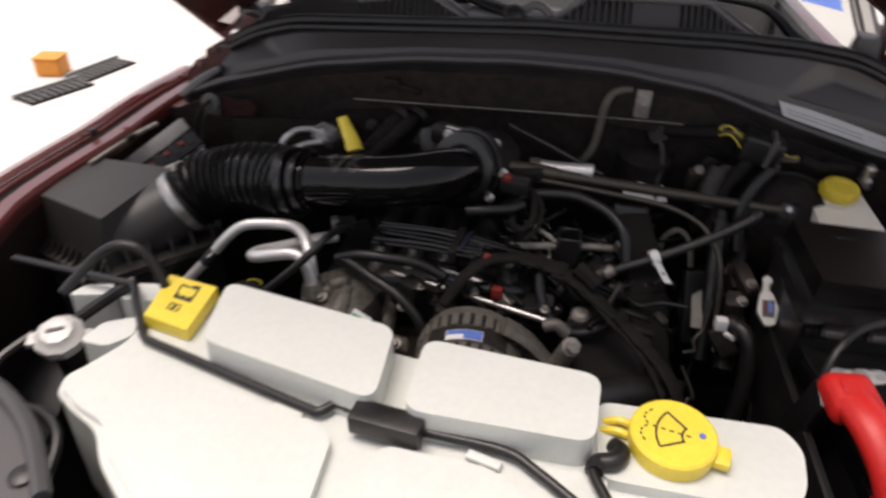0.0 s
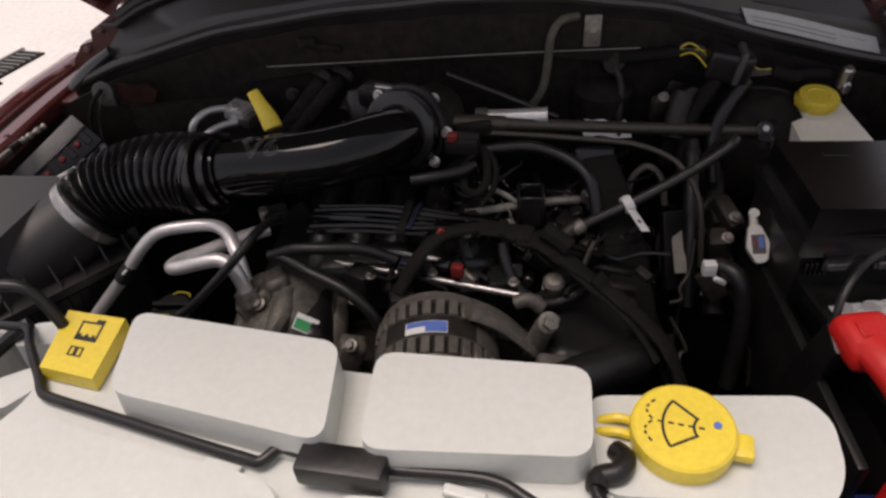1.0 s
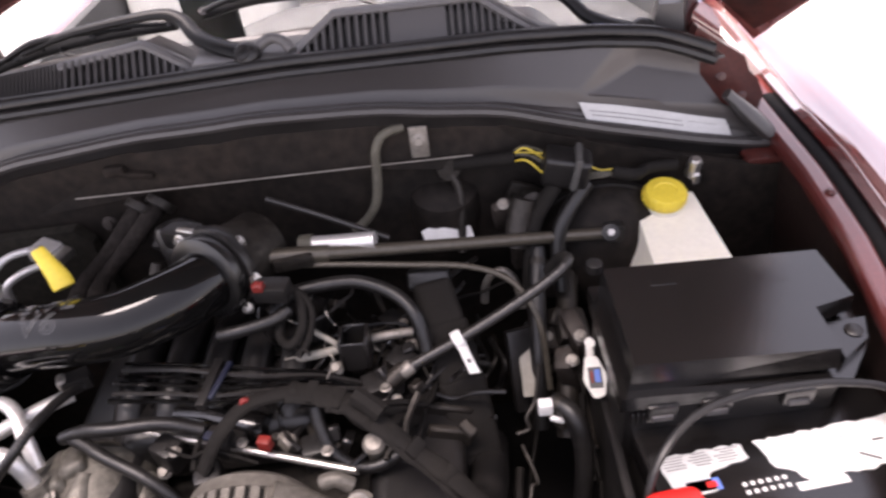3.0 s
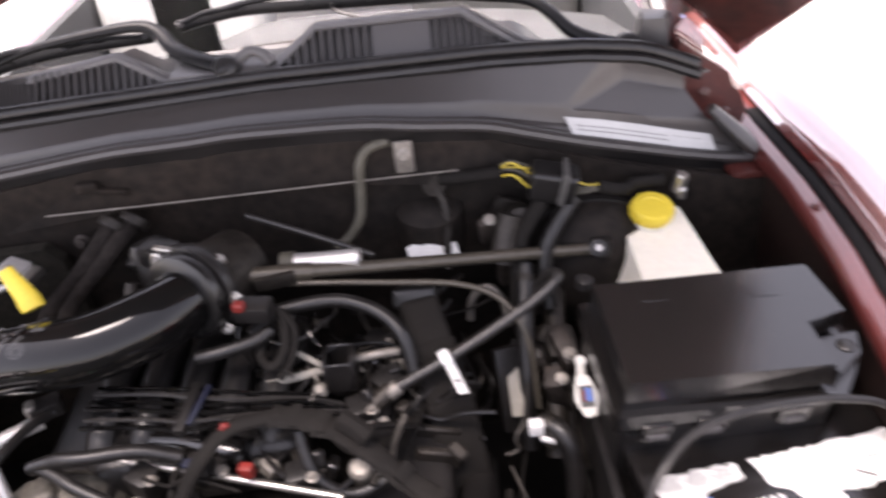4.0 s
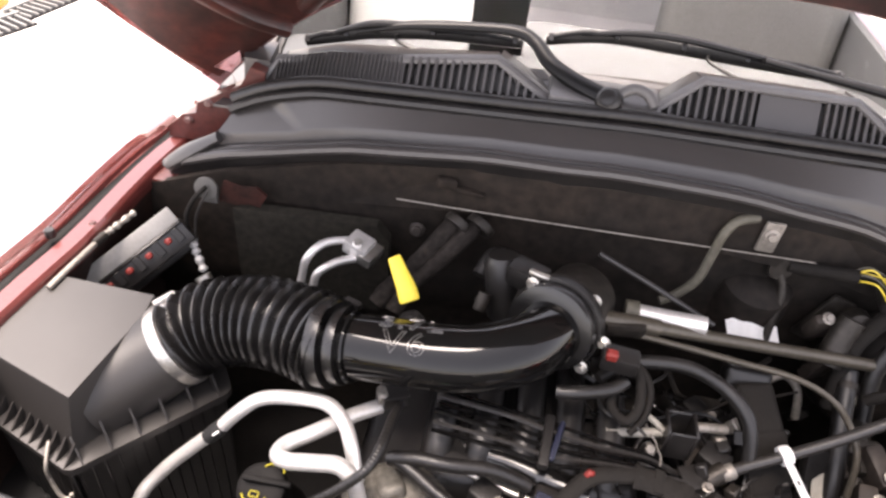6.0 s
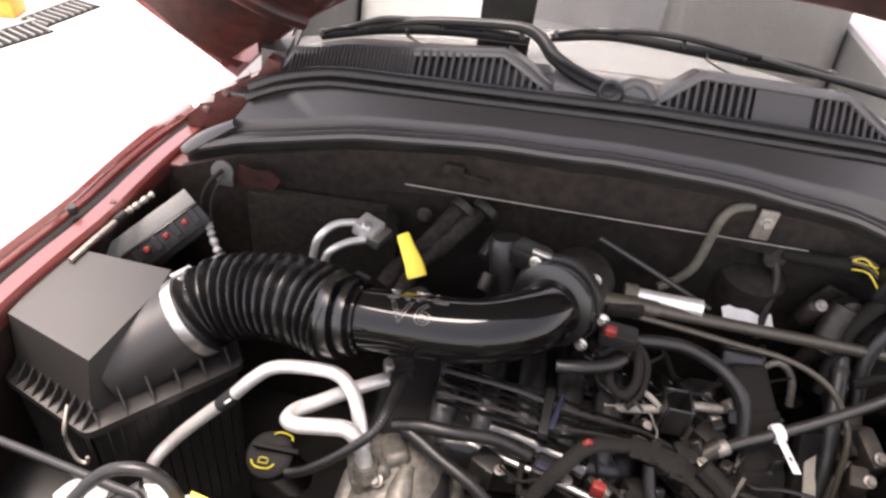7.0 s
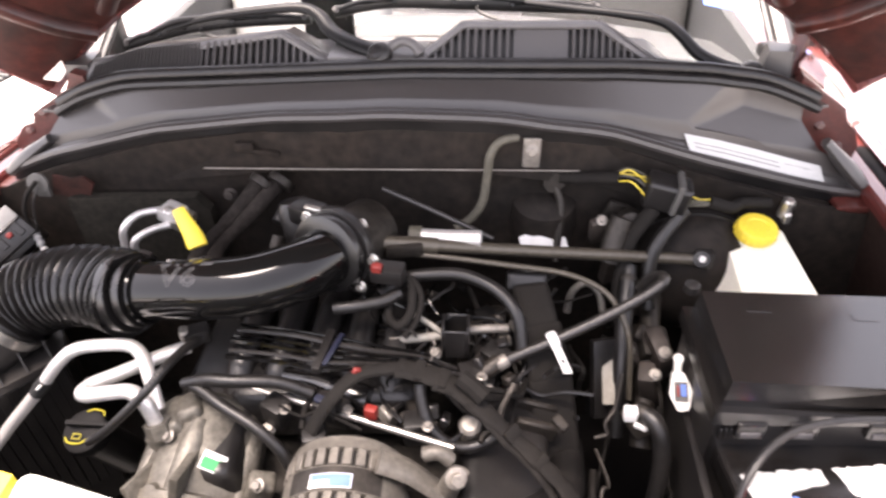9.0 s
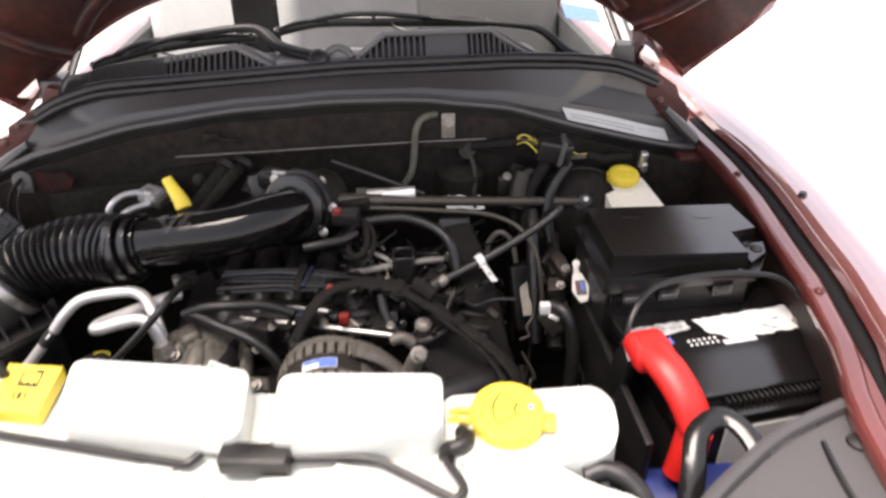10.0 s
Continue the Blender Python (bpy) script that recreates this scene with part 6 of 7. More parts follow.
part("boot", tube([(0.330, 1.035, 0.985), (0.320, 1.02, 0.955), (0.312, 1.0, 0.925)], 0.018, 12), GRIME, yplug, "grey rubber boot")
part("valve", merge(lathe([(0.010, 0), (0.010, 0.03), (0.006, 0.035)], (0.585, 1.085, 0.965), (0, -0.3, 1), 12), rbox((0.588, 1.075, 0.965), (0.012, 0.012, 0.02), 0.003, 1)), STEEL, yplug, "bright metal fitting")

# ---- firewall plumbing ----
def hose(label, pts, r, mat=None, category="hose", group="", sides=10, n=6, flat=1.0, name="hose"):
    t = thing(name, label, category, pts[len(pts) // 2], group)
    part("tube", tube(pts, r, sides, n, flat=flat), mat or RUBBER, t)
    if not callable(r) and r >= 0.012 and category == "hose":
        a, b = Vector(pts[0]), Vector(pts[1])
        ring(a + (b - a) * 0.3, b - a, r * 1.06, 0.010, r * 0.15, GRIME, t, "hose_clamp", "dull spring clamp", 20)
    return t


hose("beige rubber hose hanging down the firewall", [(0.168, 1.085, 1.092), (0.140, 1.075, 1.088), (0.127, 1.068, 1.068), (0.124, 1.066, 1.04), (0.117, 1.060, 0.990), (0.098, 1.058, 0.958), (0.075, 1.05, 0.945)], 0.0068, BEIGE)
hose("black heater hose rising to the firewall", [(-0.325, 0.96, 0.93), (-0.306, 0.985, 0.953), (-0.275, 1.02, 0.973), (-0.236, 1.07, 1.010)], lambda t: 0.0118 + 0.0022 * (t > 0.82) + 0.0014 * math.sin(11 * t) + 0.0006 * math.sin(43 * t), DUSTHOSE, group="heater hoses")
hose("black heater hose rising to the firewall", [(-0.300, 0.955, 0.925), (-0.283, 0.985, 0.950), (-0.248, 1.02, 0.976), (-0.203, 1.07, 1.014)], lambda t: 0.0118 + 0.0022 * (t > 0.82) + 0.0014 * math.sin(11 * t) + 0.0006 * math.sin(43 * t), DUSTHOSE, group="heater hoses")
for x, z in ((-0.232, 1.012), (-0.200, 1.016)):
    ring((x, 1.064, z), (0.5, 0.7, 0.5), 0.021, 0.012, 0.004, GRIME, bpy.data.objects["hose.001"] if x < -0.21 else bpy.data.objects["hose.002"], "spring_clamp", "dull spring clamp", 18)
hose("short black vacuum hose looping behind the throttle", [(-0.19, 0.99, 0.99), (-0.175, 1.02, 1.005), (-0.15, 1.03, 0.99), (-0.14, 1.01, 0.96)], 0.010)
g = hose("grounding strap with ring ends on the firewall", [(0.228, 1.080, 1.012), (0.236, 1.072, 0.995), (0.240, 1.062, 0.975), (0.238, 1.05, 0.94), (0.235, 1.03, 0.90)], 0.006, GRIME, "strap", name="ground_strap")
ring((0.226, 1.078, 1.018), (0, -1, 0.2), 0.016, 0.006, 0.010, GRIME, g, "ring_end", "dull metal ring", 20)
hose("thin black metal tube slanting over the engine", [(-0.033, 1.030, 1.030), (0.05, 1.012, 1.002), (0.135, 0.989, 0.973)], 0.0042, HOSEGREY, "tube", name="vacuum_tube")
s = thing("silver_canister", "bright silver cylinder behind the throttle body", "canister", (0.07, 0.975, 0.98))
part("barrel", tube([(0.030, 0.980, 0.980), (0.070, 0.976, 0.982), (0.118, 0.971, 0.986)], 0.0125, 16), ALUPIPE, s)
part("collar", tube([(0.012, 0.981, 0.979), (0.030, 0.980, 0.980)], 0.016, 14), BEIGE, s)
rod = thing("brake_vacuum_pipe", "long dark pipe running across to the brake booster", "pipe", (0.2, 0.97, 0.96))
part("pipe", tube([(-0.030, 0.945, 0.993), (0.02, 0.951, 0.988), (0.10, 0.962, 0.976), (0.25, 0.983, 0.955), (0.38, 1.0, 0.938), (0.448, 1.006, 0.931)], 0.0090, 12, 4), OLIVE, rod)
part("sleeve", tube([(-0.032, 0.945, 0.993), (0.02, 0.951, 0.988), (0.055, 0.955, 0.983)], 0.0115, 12, 4), OLIVE, rod)
part("end_bracket", rbox((0.455, 1.015, 0.925), (0.03, 0.03, 0.04), 0.006), BLACK, rod)
bolt((0.449, 1.0, 0.937), (-0.1, -0.75, 0.65), rod, 0.0060, 0.008, STEEL)
part("end_ring", lathe([(0.0125, -0.006), (0.0140, 0.0), (0.0125, 0.006), (0.008, 0.007)], (0.449, 1.002, 0.935), (-0.1, -0.75, 0.65), 18), RUBBER, rod)
hose("thin black cable sweeping under the long pipe", [(-0.02, 0.946, 0.977), (0.07, 0.942, 0.972), (0.16, 0.936, 0.966), (0.235, 0.934, 0.957), (0.285, 0.925, 0.942), (0.312, 0.905, 0.925), (0.332, 0.873, 0.888), (0.34, 0.84, 0.80)], 0.0044, OLIVE, "cable", name="throttle_cable")
tagh = hose("black hose with a white paper tag", [(0.150, 0.812, 0.896), (0.175, 0.823, 0.902), (0.218, 0.838, 0.914), (0.275, 0.858, 0.934), (0.325, 0.877, 0.954), (0.354, 0.889, 0.968), (0.367, 0.897, 0.976), (0.372, 0.912, 0.974), (0.366, 0.935, 0.955), (0.352, 0.95, 0.92)], 0.0074, HOSEGREY, name="purge_hose")
part("nut", lathe([(0.0045, -0.014), (0.0072, -0.010), (0.0100, -0.002), (0.0102, 0.010), (0.0088, 0.012)], (0.150, 0.8115, 0.8955), (0.83, 0.36, 0.40), 12), ZINC, tagh, "dull metal hose end")
part("steel_tail", tube([(0.140, 0.807, 0.892), (0.125, 0.798, 0.886), (0.108, 0.790, 0.879), (0.092, 0.788, 0.868)], 0.0032, 8), ZINC, tagh, "thin bent steel tube")
tm = Matrix.Translation((0.230, 0.817, 0.9105)) @ Matrix(((0.93, 0.32, -0.18), (0.28, -0.93, -0.24), (-0.24, -0.17, 0.95))).to_4x4()
bm = rbox((0, 0.004, 0), (0.0135, 0.050, 0.0010), 0.0003, 1)
bm.transform(tm)
part("paper_tag", bm, WHITE, tagh, "white paper tag")
bm = rbox((0, 0.010, 0.001), (0.005, 0.006, 0.0006), 0.0002, 1)
bm.transform(tm)
part("tag_print", bm, GREYPRINT, tagh)
ring((0.221, 0.8395, 0.9155), (0.85, 0.30, 0.28), 0.0118, 0.013, 0.002, WHITE, tagh, "tag_loop", "", 16)
part("crimp", tube([(0.128, 0.803, 0.885), (0.150, 0.816, 0.895)], 0.0125, 12), GRIME, tagh)
part("spring_wire", tube([(0.135, 0.80, 0.885), (0.120, 0.785, 0.872), (0.10, 0.775, 0.865), (0.092, 0.78, 0.862)], 0.003, 6), STEEL, tagh)
hose("black hose arching over the coils", [(-0.02, 0.875, 0.955), (0.0, 0.893, 0.962), (0.021, 0.900, 0.970), (0.083, 0.906, 0.972), (0.125, 0.897, 0.965), (0.155, 0.878, 0.955), (0.173, 0.855, 0.938), (0.18, 0.83, 0.90)], 0.0090, RUBBER)
hose("thin loom looping down from the throttle plug", [(-0.015, 0.882, 0.992), (0.012, 0.886, 0.988), (0.026, 0.872, 0.978), (0.028, 0.840, 0.960), (0.014, 0.822, 0.950), (-0.002, 0.838, 0.948), (-0.004, 0.86, 0.955)], 0.0062, TAPE, "wiring")
hose("thin loom looping down from the throttle plug", [(0.0, 0.878, 0.994), (0.024, 0.880, 0.985), (0.040, 0.860, 0.970), (0.036, 0.832, 0.950), (0.02, 0.815, 0.935)], 0.0045, TAPE, "wiring")
hose("black hose below the intake pipe", [(-0.075, 0.835, 0.965), (-0.05, 0.836, 0.968), (-0.01, 0.85, 0.968), (0.01, 0.865, 0.970)], 0.0085, RUBBER)
h = thing("wiring_harness", "thick tape-wrapped black wiring harness crossing the engine front", "wiring", (0.05, 0.74, 0.94))
part("loom", tube([(-0.085, 0.690, 0.890), (-0.075, 0.700, 0.905), (-0.056, 0.715, 0.930), (-0.026, 0.743, 0.942), (0.030, 0.752, 0.946)], 0.0098, 10, flat=0.6), TAPE, h)
part("loom", tube([(0.020, 0.752, 0.946), (0.060, 0.745, 0.943), (0.093, 0.735, 0.936), (0.149, 0.699, 0.912), (0.205, 0.665, 0.880), (0.245, 0.635, 0.845), (0.27, 0.60, 0.79)], lambda t: 0.0150 - 0.004 * t + 0.0012 * math.sin(9 * t) + 0.0011 * math.sin(31 * t + 1) + 0.0007 * math.sin(83 * t), 12, 14, flat=0.32), TAPE, h)
part("loom", tube([(0.066, 0.732, 0.938), (0.100, 0.722, 0.930), (0.150, 0.688, 0.904), (0.200, 0.655, 0.872), (0.232, 0.622, 0.835)], lambda t: 0.0062 + 0.0009 * math.sin(27 * t) + 0.0006 * math.sin(61 * t), 10, 12, flat=0.6), TAPE, h)
for k, (wx, wy, wz, wt) in enumerate(((0.048, 0.749, 0.9445, -8), (0.078, 0.741, 0.9405, -18), (0.118, 0.720, 0.927, -30), (0.165, 0.690, 0.906, -34), (0.200, 0.668, 0.884, -36))):
    part("tape_wrap", rbox((wx, wy, wz), (0.013 + 0.003 * (k % 2), 0.030 - 0.002 * k, 0.0095), 0.003, 2, (4, 22 + 5 * k if k > 1 else 8, wt)), TAPE, h, "", True)
part("tape_end", tube([(0.10, 0.737, 0.950), (0.115, 0.728, 0.944), (0.13, 0.718, 0.936)], 0.012, 8), TAPE, h)
part("plug", rbox((-0.082, 0.692, 0.872), (0.032, 0.030, 0.034), 0.006, 2, (0, 0, 15)), BLACK, h)
for i in range(5):
    o = random.uniform(-0.02, 0.02)
    part("branch", tube([(0.10 + o, 0.735, 0.93), (0.13 + o, 0.74 + o, 0.905), (0.16 + o, 0.77, 0.88), (0.17 + o, 0.80 + o, 0.86)], 0.004, 6), TAPE, h)
hose("black hose looping below the harness", [(0.048, 0.745, 0.925), (0.052, 0.728, 0.905), (0.065, 0.708, 0.882), (0.09, 0.698, 0.866), (0.118, 0.700, 0.862), (0.155, 0.716, 0.872)], 0.0080, RUBBER)
kt = hose("corrugated black wire sleeve over the aluminium pipes", [(-0.258, 0.805, 0.925), (-0.262, 0.770, 0.945), (-0.265, 0.72, 0.962), (-0.275, 0.69, 0.958), (-0.305, 0.675, 0.930), (-0.345, 0.668, 0.893), (-0.372, 0.672, 0.870)], lambda t: 0.0058 + 0.0004 * math.sin(t * 300), RUBBER, "wiring", sides=10, n=24, name="wire_sleeve")
part("plug", rbox((-0.268, 0.815, 0.925), (0.034, 0.024, 0.022), 0.004, 2, (0, 0, 25)), BLACK, kt)
part("plug_face", rbox((-0.283, 0.81, 0.930), (0.012, 0.02, 0.018), 0.003, 1, (0, 0, 25)), ZINC, kt)
hose("black coolant hose behind the compressor", [(-0.258, 0.735, 0.915), (-0.225, 0.733, 0.928), (-0.190, 0.731, 0.930), (-0.136, 0.740, 0.921), (-0.092, 0.740, 0.902)], 0.0085, RUBBER)
hose("black hose running down between compressor and alternator", [(-0.256, 0.737, 0.918), (-0.225, 0.722, 0.915), (-0.200, 0.707, 0.911), (-0.152, 0.685, 0.899), (-0.118, 0.668, 0.872), (-0.10, 0.655, 0.83)], 0.0078, RUBBER)
hose("wide black radiator hose below the harness", [(0.06, 0.56, 0.82), (0.11, 0.575, 0.845), (0.16, 0.60, 0.845), (0.21, 0.64, 0.82), (0.24, 0.70, 0.78), (0.25, 0.80, 0.74)], 0.026, RUBBER, sides=16)
ad = thing("air_duct", "wide flat-sided matt black duct dropping beside the engine", "duct", (0.21, 0.86, 0.85))
ADP = ((0.190, 0.930, 0.925), (0.204, 0.880, 0.900), (0.218, 0.830, 0.850), (0.232, 0.770, 0.770), (0.240, 0.730, 0.700))
ADW = (0.054, 0.062, 0.066, 0.066, 0.066)
for k in range(4):
    a, b = Vector(ADP[k]), Vector(ADP[k + 1])
    bm = rbox((0, 0, 0), (ADW[k], 0.036, (b - a).length + 0.012), 0.010, 3)
    bm.transform(Matrix.Translation((a + b) / 2) @ (b - a).to_track_quat("Z", "Y").to_matrix().to_4x4())
    part("section", bm, TAPE, ad)
part("mouth", rbox((0.186, 0.944, 0.930), (0.060, 0.030, 0.030), 0.008, 3, (-35, 0, 0)), RUBBER, ad, "black mouth of the duct")

hose("black hose dropping beside the steering shaft", [(0.345, 1.0, 0.92), (0.335, 0.94, 0.88), (0.330, 0.88, 0.83), (0.325, 0.82, 0.74)], 0.013, RUBBER)
hose("black hose dropping beside the battery", [(0.334, 0.772, 0.862), (0.352, 0.752, 0.862), (0.362, 0.735, 0.840), (0.366, 0.722, 0.790), (0.36, 0.70, 0.70)], 0.012, RUBBER)
hose("black cable ring near the brake booster", [(0.262, 1.02, 0.80), (0.268, 1.03, 0.835), (0.290, 1.032, 0.855), (0.312, 1.02, 0.84), (0.320, 1.0, 0.80)], 0.0062, ZINC, "cable", name="cable_ring")
hose("thin loom along the firewall corner", [(-0.600, 1.052, 1.012), (-0.618, 1.040, 0.992), (-0.631, 1.036, 0.958), (-0.624, 1.030, 0.923), (-0.612, 1.020, 0.905)], 0.0034, TAPE, "wiring", name="corner_loom")
part("strand", tube([(-0.598, 1.050, 1.006), (-0.608, 1.040, 0.985), (-0.618, 1.038, 0.955), (-0.618, 1.030, 0.925)], 0.0020, 6, 5), HOSEGREY, bpy.data.objects["corner_loom"])
part("fitting", tube([(-0.622, 1.028, 0.926), (-0.616, 1.022, 0.908), (-0.602, 1.010, 0.882)], lambda t: 0.0058 + 0.0014 * math.sin(t * 30), 10, 14), PALEGREY, bpy.data.objects["corner_loom"], "pale ribbed fitting")
part("fitting", tube([(-0.575, 0.955, 0.93), (-0.560, 0.945, 0.91)], 0.012, 10), STEEL, bpy.data.objects["corner_loom"], "bright metal fitting")

# white plug, tags and clips in the gap beside the battery
wp = thing("white_connector", "white plastic connector with blue and red wires", "connector", (0.385, 0.82, 0.89))
wm = Matrix(((0.97, -0.04, -0.2), (-0.136, 0.73, -0.66), (0.146, 0.68, 0.72))).to_4x4()
wm.translation = (0.387, 0.793, 0.888)


def in_plug(bm, name, mat, label=""):
    bm.transform(wm)
    part(name, bm, mat, wp, label)


in_plug(prism(rounded([(-0.009, 0.018), (-0.0145, -0.012), (-0.004, -0.034), (0.010, -0.031), (0.015, -0.006), (0.006, 0.018)], 0.004), -0.010, 0.006, 0.002, 2), "shell", WHITEPL)
in_plug(tube([(-0.002, 0.014, 0), (-0.001, 0.028, 0), (0.0, 0.034, 0)], 0.0055, 10), "tab", WHITEPL)
in_plug(lathe([(0.0065, -0.005), (0.007, 0), (0.0065, 0.005)], (0, 0.035, 0), (0, 0, 1), 14), "eyelet", WHITEPL)
in_plug(rbox((0.001, -0.008, 0.0055), (0.017, 0.026, 0.003), 0.001, 1), "dark_mouth", GREYPLATE)
in_plug(rbox((0.004, -0.006, 0.0072), (0.007, 0.016, 0.002), 0.0008, 1), "blue_insert", PALEBLUE, "blue insert")
in_plug(rbox((-0.003, -0.007, 0.0074), (0.003, 0.015, 0.002), 0.0008, 1), "red_insert", REDCLIP, "red insert")
gl = thing("grey_sticker", "pale grey label on a dark bracket", "label", (0.311, 0.87, 0.80))
part("label", rbox((0.311, 0.862, 0.815), (0.019, 0.004, 0.072), 0.001, 1, (-52, 6, 6)), PALETUBE, gl)
part("bracket", rbox((0.311, 0.874, 0.806), (0.05, 0.015, 0.12), 0.004, 2, (-30, 8, 20)), BLACK, gl)
wc = thing("white_clip", "small white plastic clip on a hose", "clip", (0.32, 0.758, 0.86))
part("clip", merge(rbox((0.322, 0.762, 0.864), (0.018, 0.014, 0.020), 0.003, 2), rbox((0.336, 0.752, 0.850), (0.020, 0.006, 0.008), 0.002, 1, (0, 30, 0))), WHITE, wc)
fwl = thing("paper_sticker", "crumpled white sticker on the canister", "label", (0.245, 1.03, 0.94))
part("sticker", sheet(lambda u, v: (0.176 + 0.074 * u + 0.008 * v, 1.050 - 0.022 * v + 0.004 * math.sin(9 * u), 0.934 - 0.020 * v - 0.004 * math.sin(7 * u + 2)), 8, 3, 0.0008), WHITE, fwl)
part("canister", lathe([(0.05, -0.06), (0.055, 0.0), (0.05, 0.04), (0.03, 0.055)], (0.215, 1.100, 0.935), (0, -0.15, 1), 24), FIREWALL, fwl, "black round canister")
col = thing("steering_shaft", "dull steering shaft joint low in the bay", "shaft", (0.36, 0.92, 0.8))
part("shaft", tube([(0.40, 1.08, 0.87), (0.385, 0.98, 0.85), (0.37, 0.88, 0.80), (0.36, 0.80, 0.74)], 0.016, 12), GRIME, col)
part("joint", rbox((0.378, 0.92, 0.83), (0.045, 0.05, 0.045), 0.008, 2, (20, 10, 10)), GRIME, col)
strut = thing("strut_mount", "rusty brown patch of bracket on the firewall", "bracket", (0.33, 1.07, 0.95))
part("plate", rbox((0.320, 1.078, 0.94), (0.04, 0.010, 0.09), 0.006, 2, (0, 20, 0)), GRIME, strut)
part("disc", lathe([(0.022, 0), (0.020, 0.02), (0.010, 0.024)], (0.345, 1.055, 0.965), (0, -1, 0.3), 18), GRIME, strut)

# relay strip beside the air box
rel = thing("relay_strip", "grey plate with a black strip of red relays", "relay box", (-0.69, 0.98, 0.9))
RA, RB = Vector((-0.745, 0.938, 0.902)), Vector((-0.648, 1.034, 0.971))
rd = (RB - RA).normalized()
rs = Vector((0.022, -0.016, -0.041))
rs = (rs - rd * rs.dot(rd)).normalized()
rn = rd.cross(rs).normalized()
rn = rn if rn.z > 0 else -rn
rm = Matrix((rd, rs, rn)).transposed().to_4x4()
rm.translation = (RA + RB) / 2


def rel_part(bm, name, mat, label="", parent=None):
    bm.transform(rm)
    return part(name, bm, mat, parent or rel, label)


rel_part(rbox((-0.008, 0.0025, 0), (0.165, 0.026, 0.005), 0.002, 2), "plate", RELAYPLATE, "pale grey plate")
strip = rel_part(merge(rbox((-0.004, 0.033, 0.000), (0.160, 0.036, 0.016), 0.004, 2), rbox((-0.004, 0.017, 0.006), (0.160, 0.005, 0.010), 0.002, 1)), "strip", BLACK)
for i in range(4):
    rel_part(rbox((-0.058 + i * 0.034, 0.029, 0.010), (0.010, 0.009, 0.007), 0.002, 1), "relay", REDCLIP, "small dull red relay", strip)
    rel_part(rbox((-0.042 + i * 0.034, 0.030, 0.009), (0.012, 0.022, 0.004), 0.001, 1), "socket", RUBBER, "", strip)
rel_part(rbox((-0.004, 0.040, -0.042), (0.15, 0.045, 0.065), 0.006, 2), "case", BLACK)
ft = thing("prop_strut", "grey tube with a bright fitting along the fender", "tube", (-0.71, 0.95, 0.96))
part("tube", tube([(-0.737, 0.860, 0.958), (-0.731, 0.900, 0.960), (-0.722, 0.955, 0.962)], 0.0042, 8), ZINC, ft)
part("collar", tube([(-0.723, 0.950, 0.962), (-0.719, 0.970, 0.963)], 0.0062, 10), GRIME, ft)
part("fitting", tube([(-0.719, 0.970, 0.963), (-0.715, 0.985, 0.963), (-0.704, 1.024, 0.964)], lambda t: 0.0046 + 0.0013 * math.sin(t * 34) * (t > 0.3), 10, 18), ZINC, ft, "pale ribbed fitting")

# ---- small wiring and brackets among the engine ----
rng = random.Random(5)
loom = thing("engine_wiring", "tangle of thin black wires and plugs over the engine", "wiring", (0.15, 0.85, 0.9))
for i in range(34):
    x, y, z = rng.uniform(-0.18, 0.24), rng.uniform(0.69, 0.96), rng.uniform(0.862, 0.90)
    pts = [(x, y, z)]
    dx, dy = rng.uniform(-0.035, 0.035), rng.uniform(-0.035, 0.035)
    for k in range(4):
        x, y, z = x + dx + rng.uniform(-0.012, 0.012), y + dy + rng.uniform(-0.012, 0.012), min(0.93, max(0.84, z + rng.uniform(-0.016, 0.016)))
        pts.append((x, y, z))
    part("wire", tube(pts, rng.choice((0.0022, 0.003, 0.0042)), 6, 5), rng.choice((RUBBER, TAPE, BLACK, GRIME, TAPE)), loom)
for i in range(22):
    c = (rng.uniform(-0.02, 0.24), rng.uniform(0.70, 0.98), rng.uniform(0.86, 0.90))
    part("plug", rbox(c, (rng.uniform(0.012, 0.026), rng.uniform(0.010, 0.020), rng.uniform(0.010, 0.02)), 0.002, 1, (rng.uniform(-40, 40), rng.uniform(-40, 40), rng.uniform(0, 180))), rng.choice((BLACK, BLACK, GRIME, BOXBLACK, ZINC)), loom)
for i in range(15):
    x, y, z = rng.uniform(0.24, 0.40), rng.uniform(0.72, 1.04), rng.uniform(0.70, 0.86)
    pts = [(x, y, z)]
    for k in range(4):
        x, y, z = min(0.39, max(0.24, x + rng.uniform(-0.02, 0.02))), y - rng.uniform(0.0, 0.05), z - rng.uniform(-0.02, 0.05)
        pts.append((x, y, z))
    part("wire", tube(pts, rng.choice((0.003, 0.0045, 0.006)), 6, 5), rng.choice((RUBBER, TAPE, GRIME, BLACK)), loom)
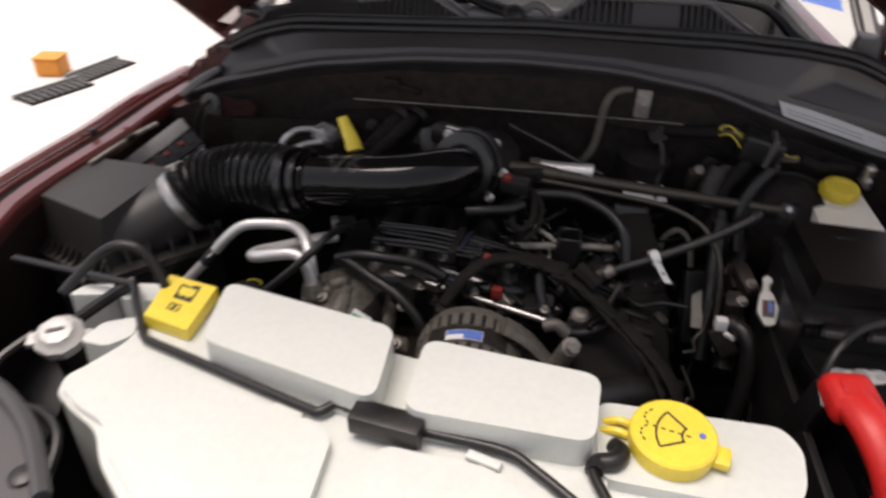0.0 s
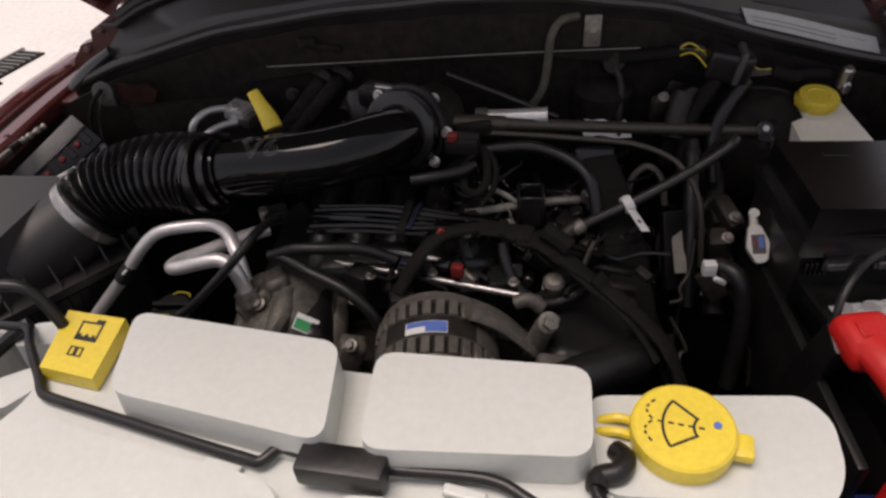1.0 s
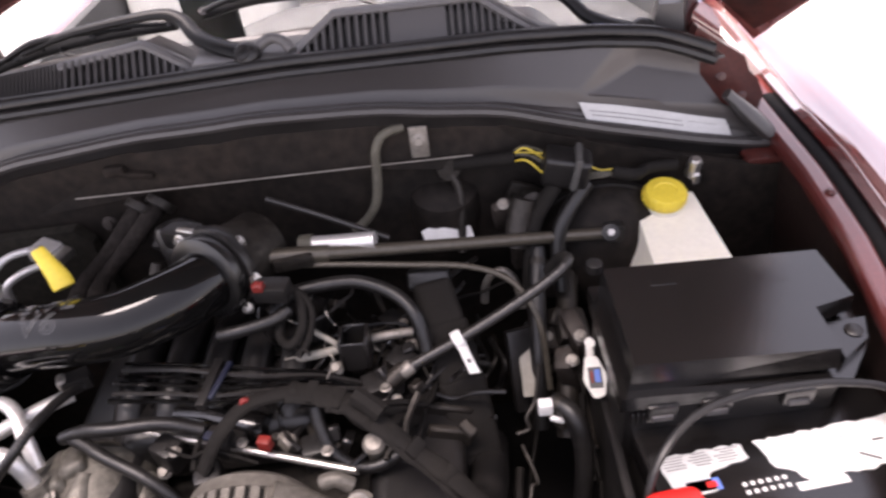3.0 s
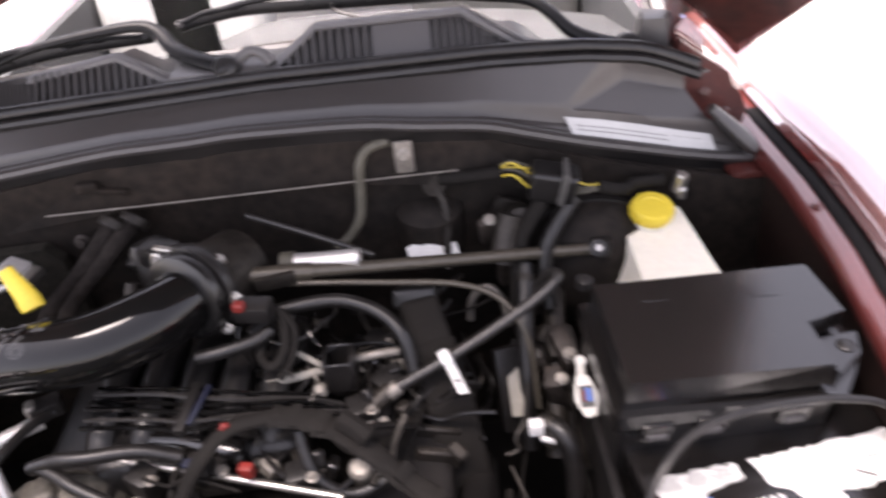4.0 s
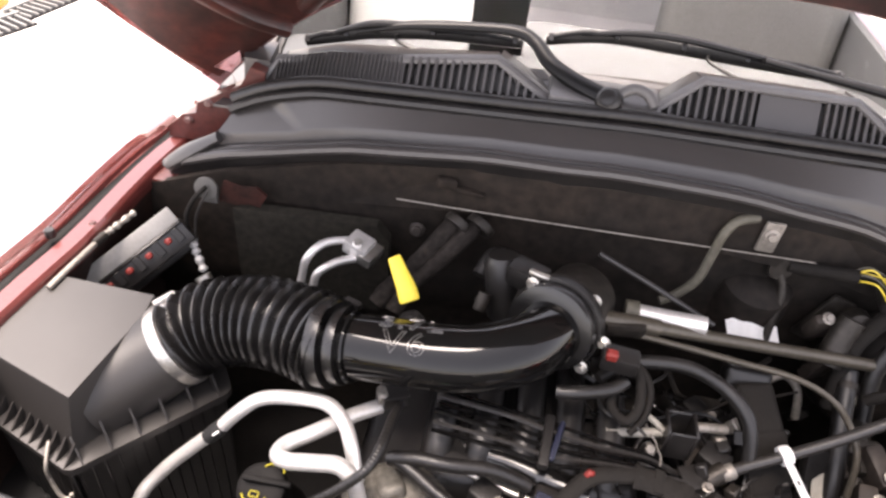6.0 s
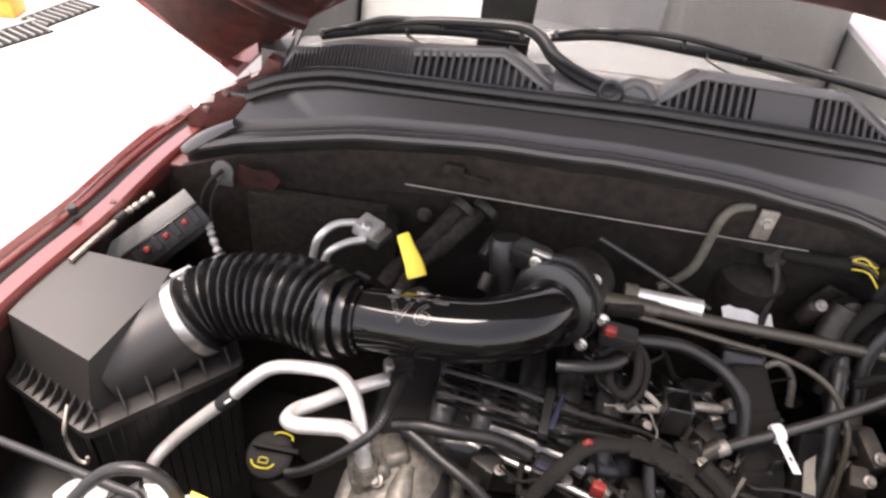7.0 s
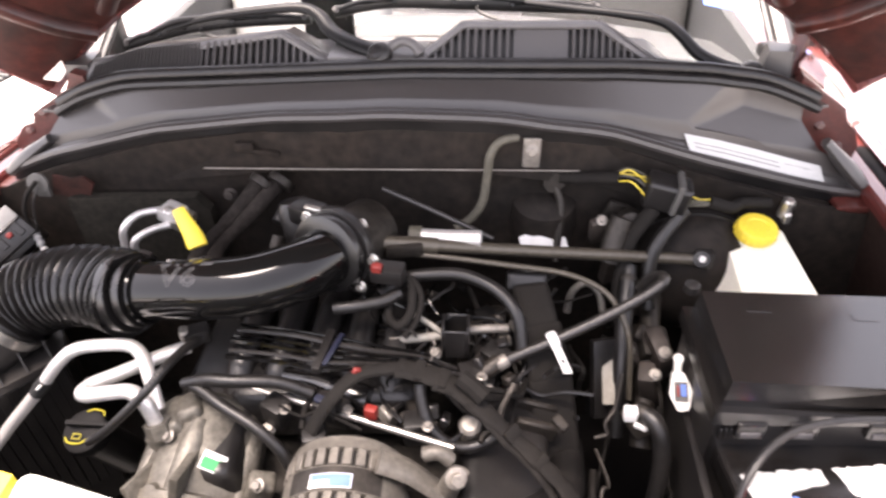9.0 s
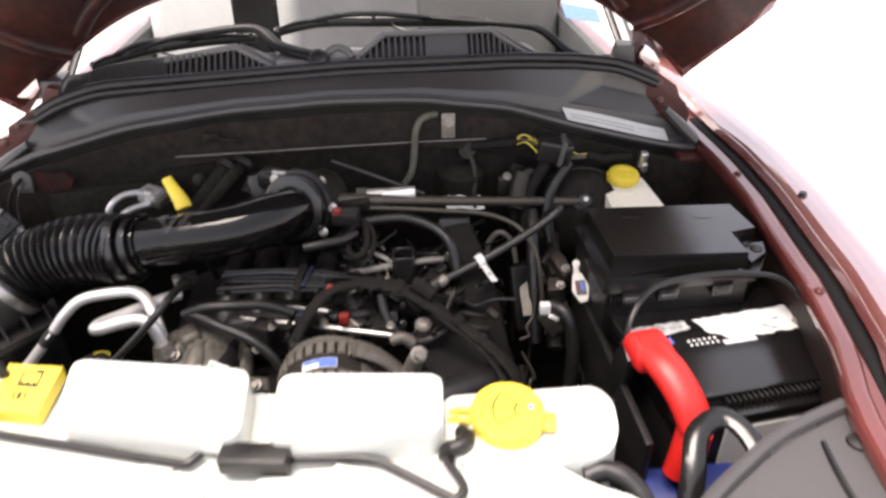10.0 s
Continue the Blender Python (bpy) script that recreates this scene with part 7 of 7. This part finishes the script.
for i in range(6):
    c = (rng.uniform(0.34, 0.39), rng.uniform(0.74, 1.04), rng.uniform(0.66, 0.86))
    part("bracket", rbox(c, (rng.uniform(0.012, 0.04), rng.uniform(0.010, 0.03), rng.uniform(0.010, 0.05)), 0.003, 1, (rng.uniform(-40, 40), rng.uniform(-40, 40), rng.uniform(0, 180))), rng.choice((RUST, BLACK, RUST, GRIME)), loom)
hose("black hose arching behind the tank's end", [(-0.535, 0.504, 0.980), (-0.503, 0.541, 1.015), (-0.472, 0.550, 1.030), (-0.441, 0.552, 1.020), (-0.421, 0.547, 0.970)], 0.0065)

# dusty brown brackets deep beside the battery
brackets = thing("mount_brackets", "dusty brown metal brackets below the brake booster", "bracket", (0.34, 0.95, 0.82))
for x, y, z, sx, sy, sz, rz in ((0.330, 1.03, 0.90, 0.05, 0.02, 0.09, 20), (0.372, 1.00, 0.86, 0.04, 0.05, 0.05, -30), (0.385, 0.90, 0.84, 0.03, 0.07, 0.06, 15), (0.345, 0.92, 0.80, 0.05, 0.03, 0.07, 40), (0.370, 0.86, 0.81, 0.03, 0.04, 0.09, -15), (0.300, 1.045, 0.955, 0.035, 0.02, 0.05, 10)):
    plate = part("plate", rbox((x, y, z), (sx, sy, sz), 0.006, 2, (18, -12, rz), 0.8), RUST, brackets)
    bolt((x, y - sy * 0.4, z + sz * 0.45), (0, -0.5, 0.8), plate, 0.006, 0.006, ZINC)

# fine glossy leads over the manifold
leads = thing("sensor_leads", "thin glossy black and grey sensor leads across the manifold", "wiring", (0.03, 0.85, 0.92))
lr = random.Random(11)
for i in range(16):
    x, y, z = lr.uniform(-0.03, 0.10), lr.uniform(0.80, 0.93), lr.uniform(0.905, 0.935)
    turn, pts = lr.uniform(0, 6.28), [(x, y, z)]
    for k in range(5):
        turn += lr.uniform(-0.7, 0.7)
        x, y, z = x + 0.018 * math.cos(turn), y + 0.014 * math.sin(turn), min(0.945, max(0.895, z + lr.uniform(-0.008, 0.008)))
        pts.append((x, y, z))
    part("lead", tube(pts, lr.choice((0.0014, 0.0018, 0.0024)), 6, 5), lr.choice((GLOSSBLACK, ARMBLACK, HOSEGREY, GLOSSBLACK, ZINC)), leads)
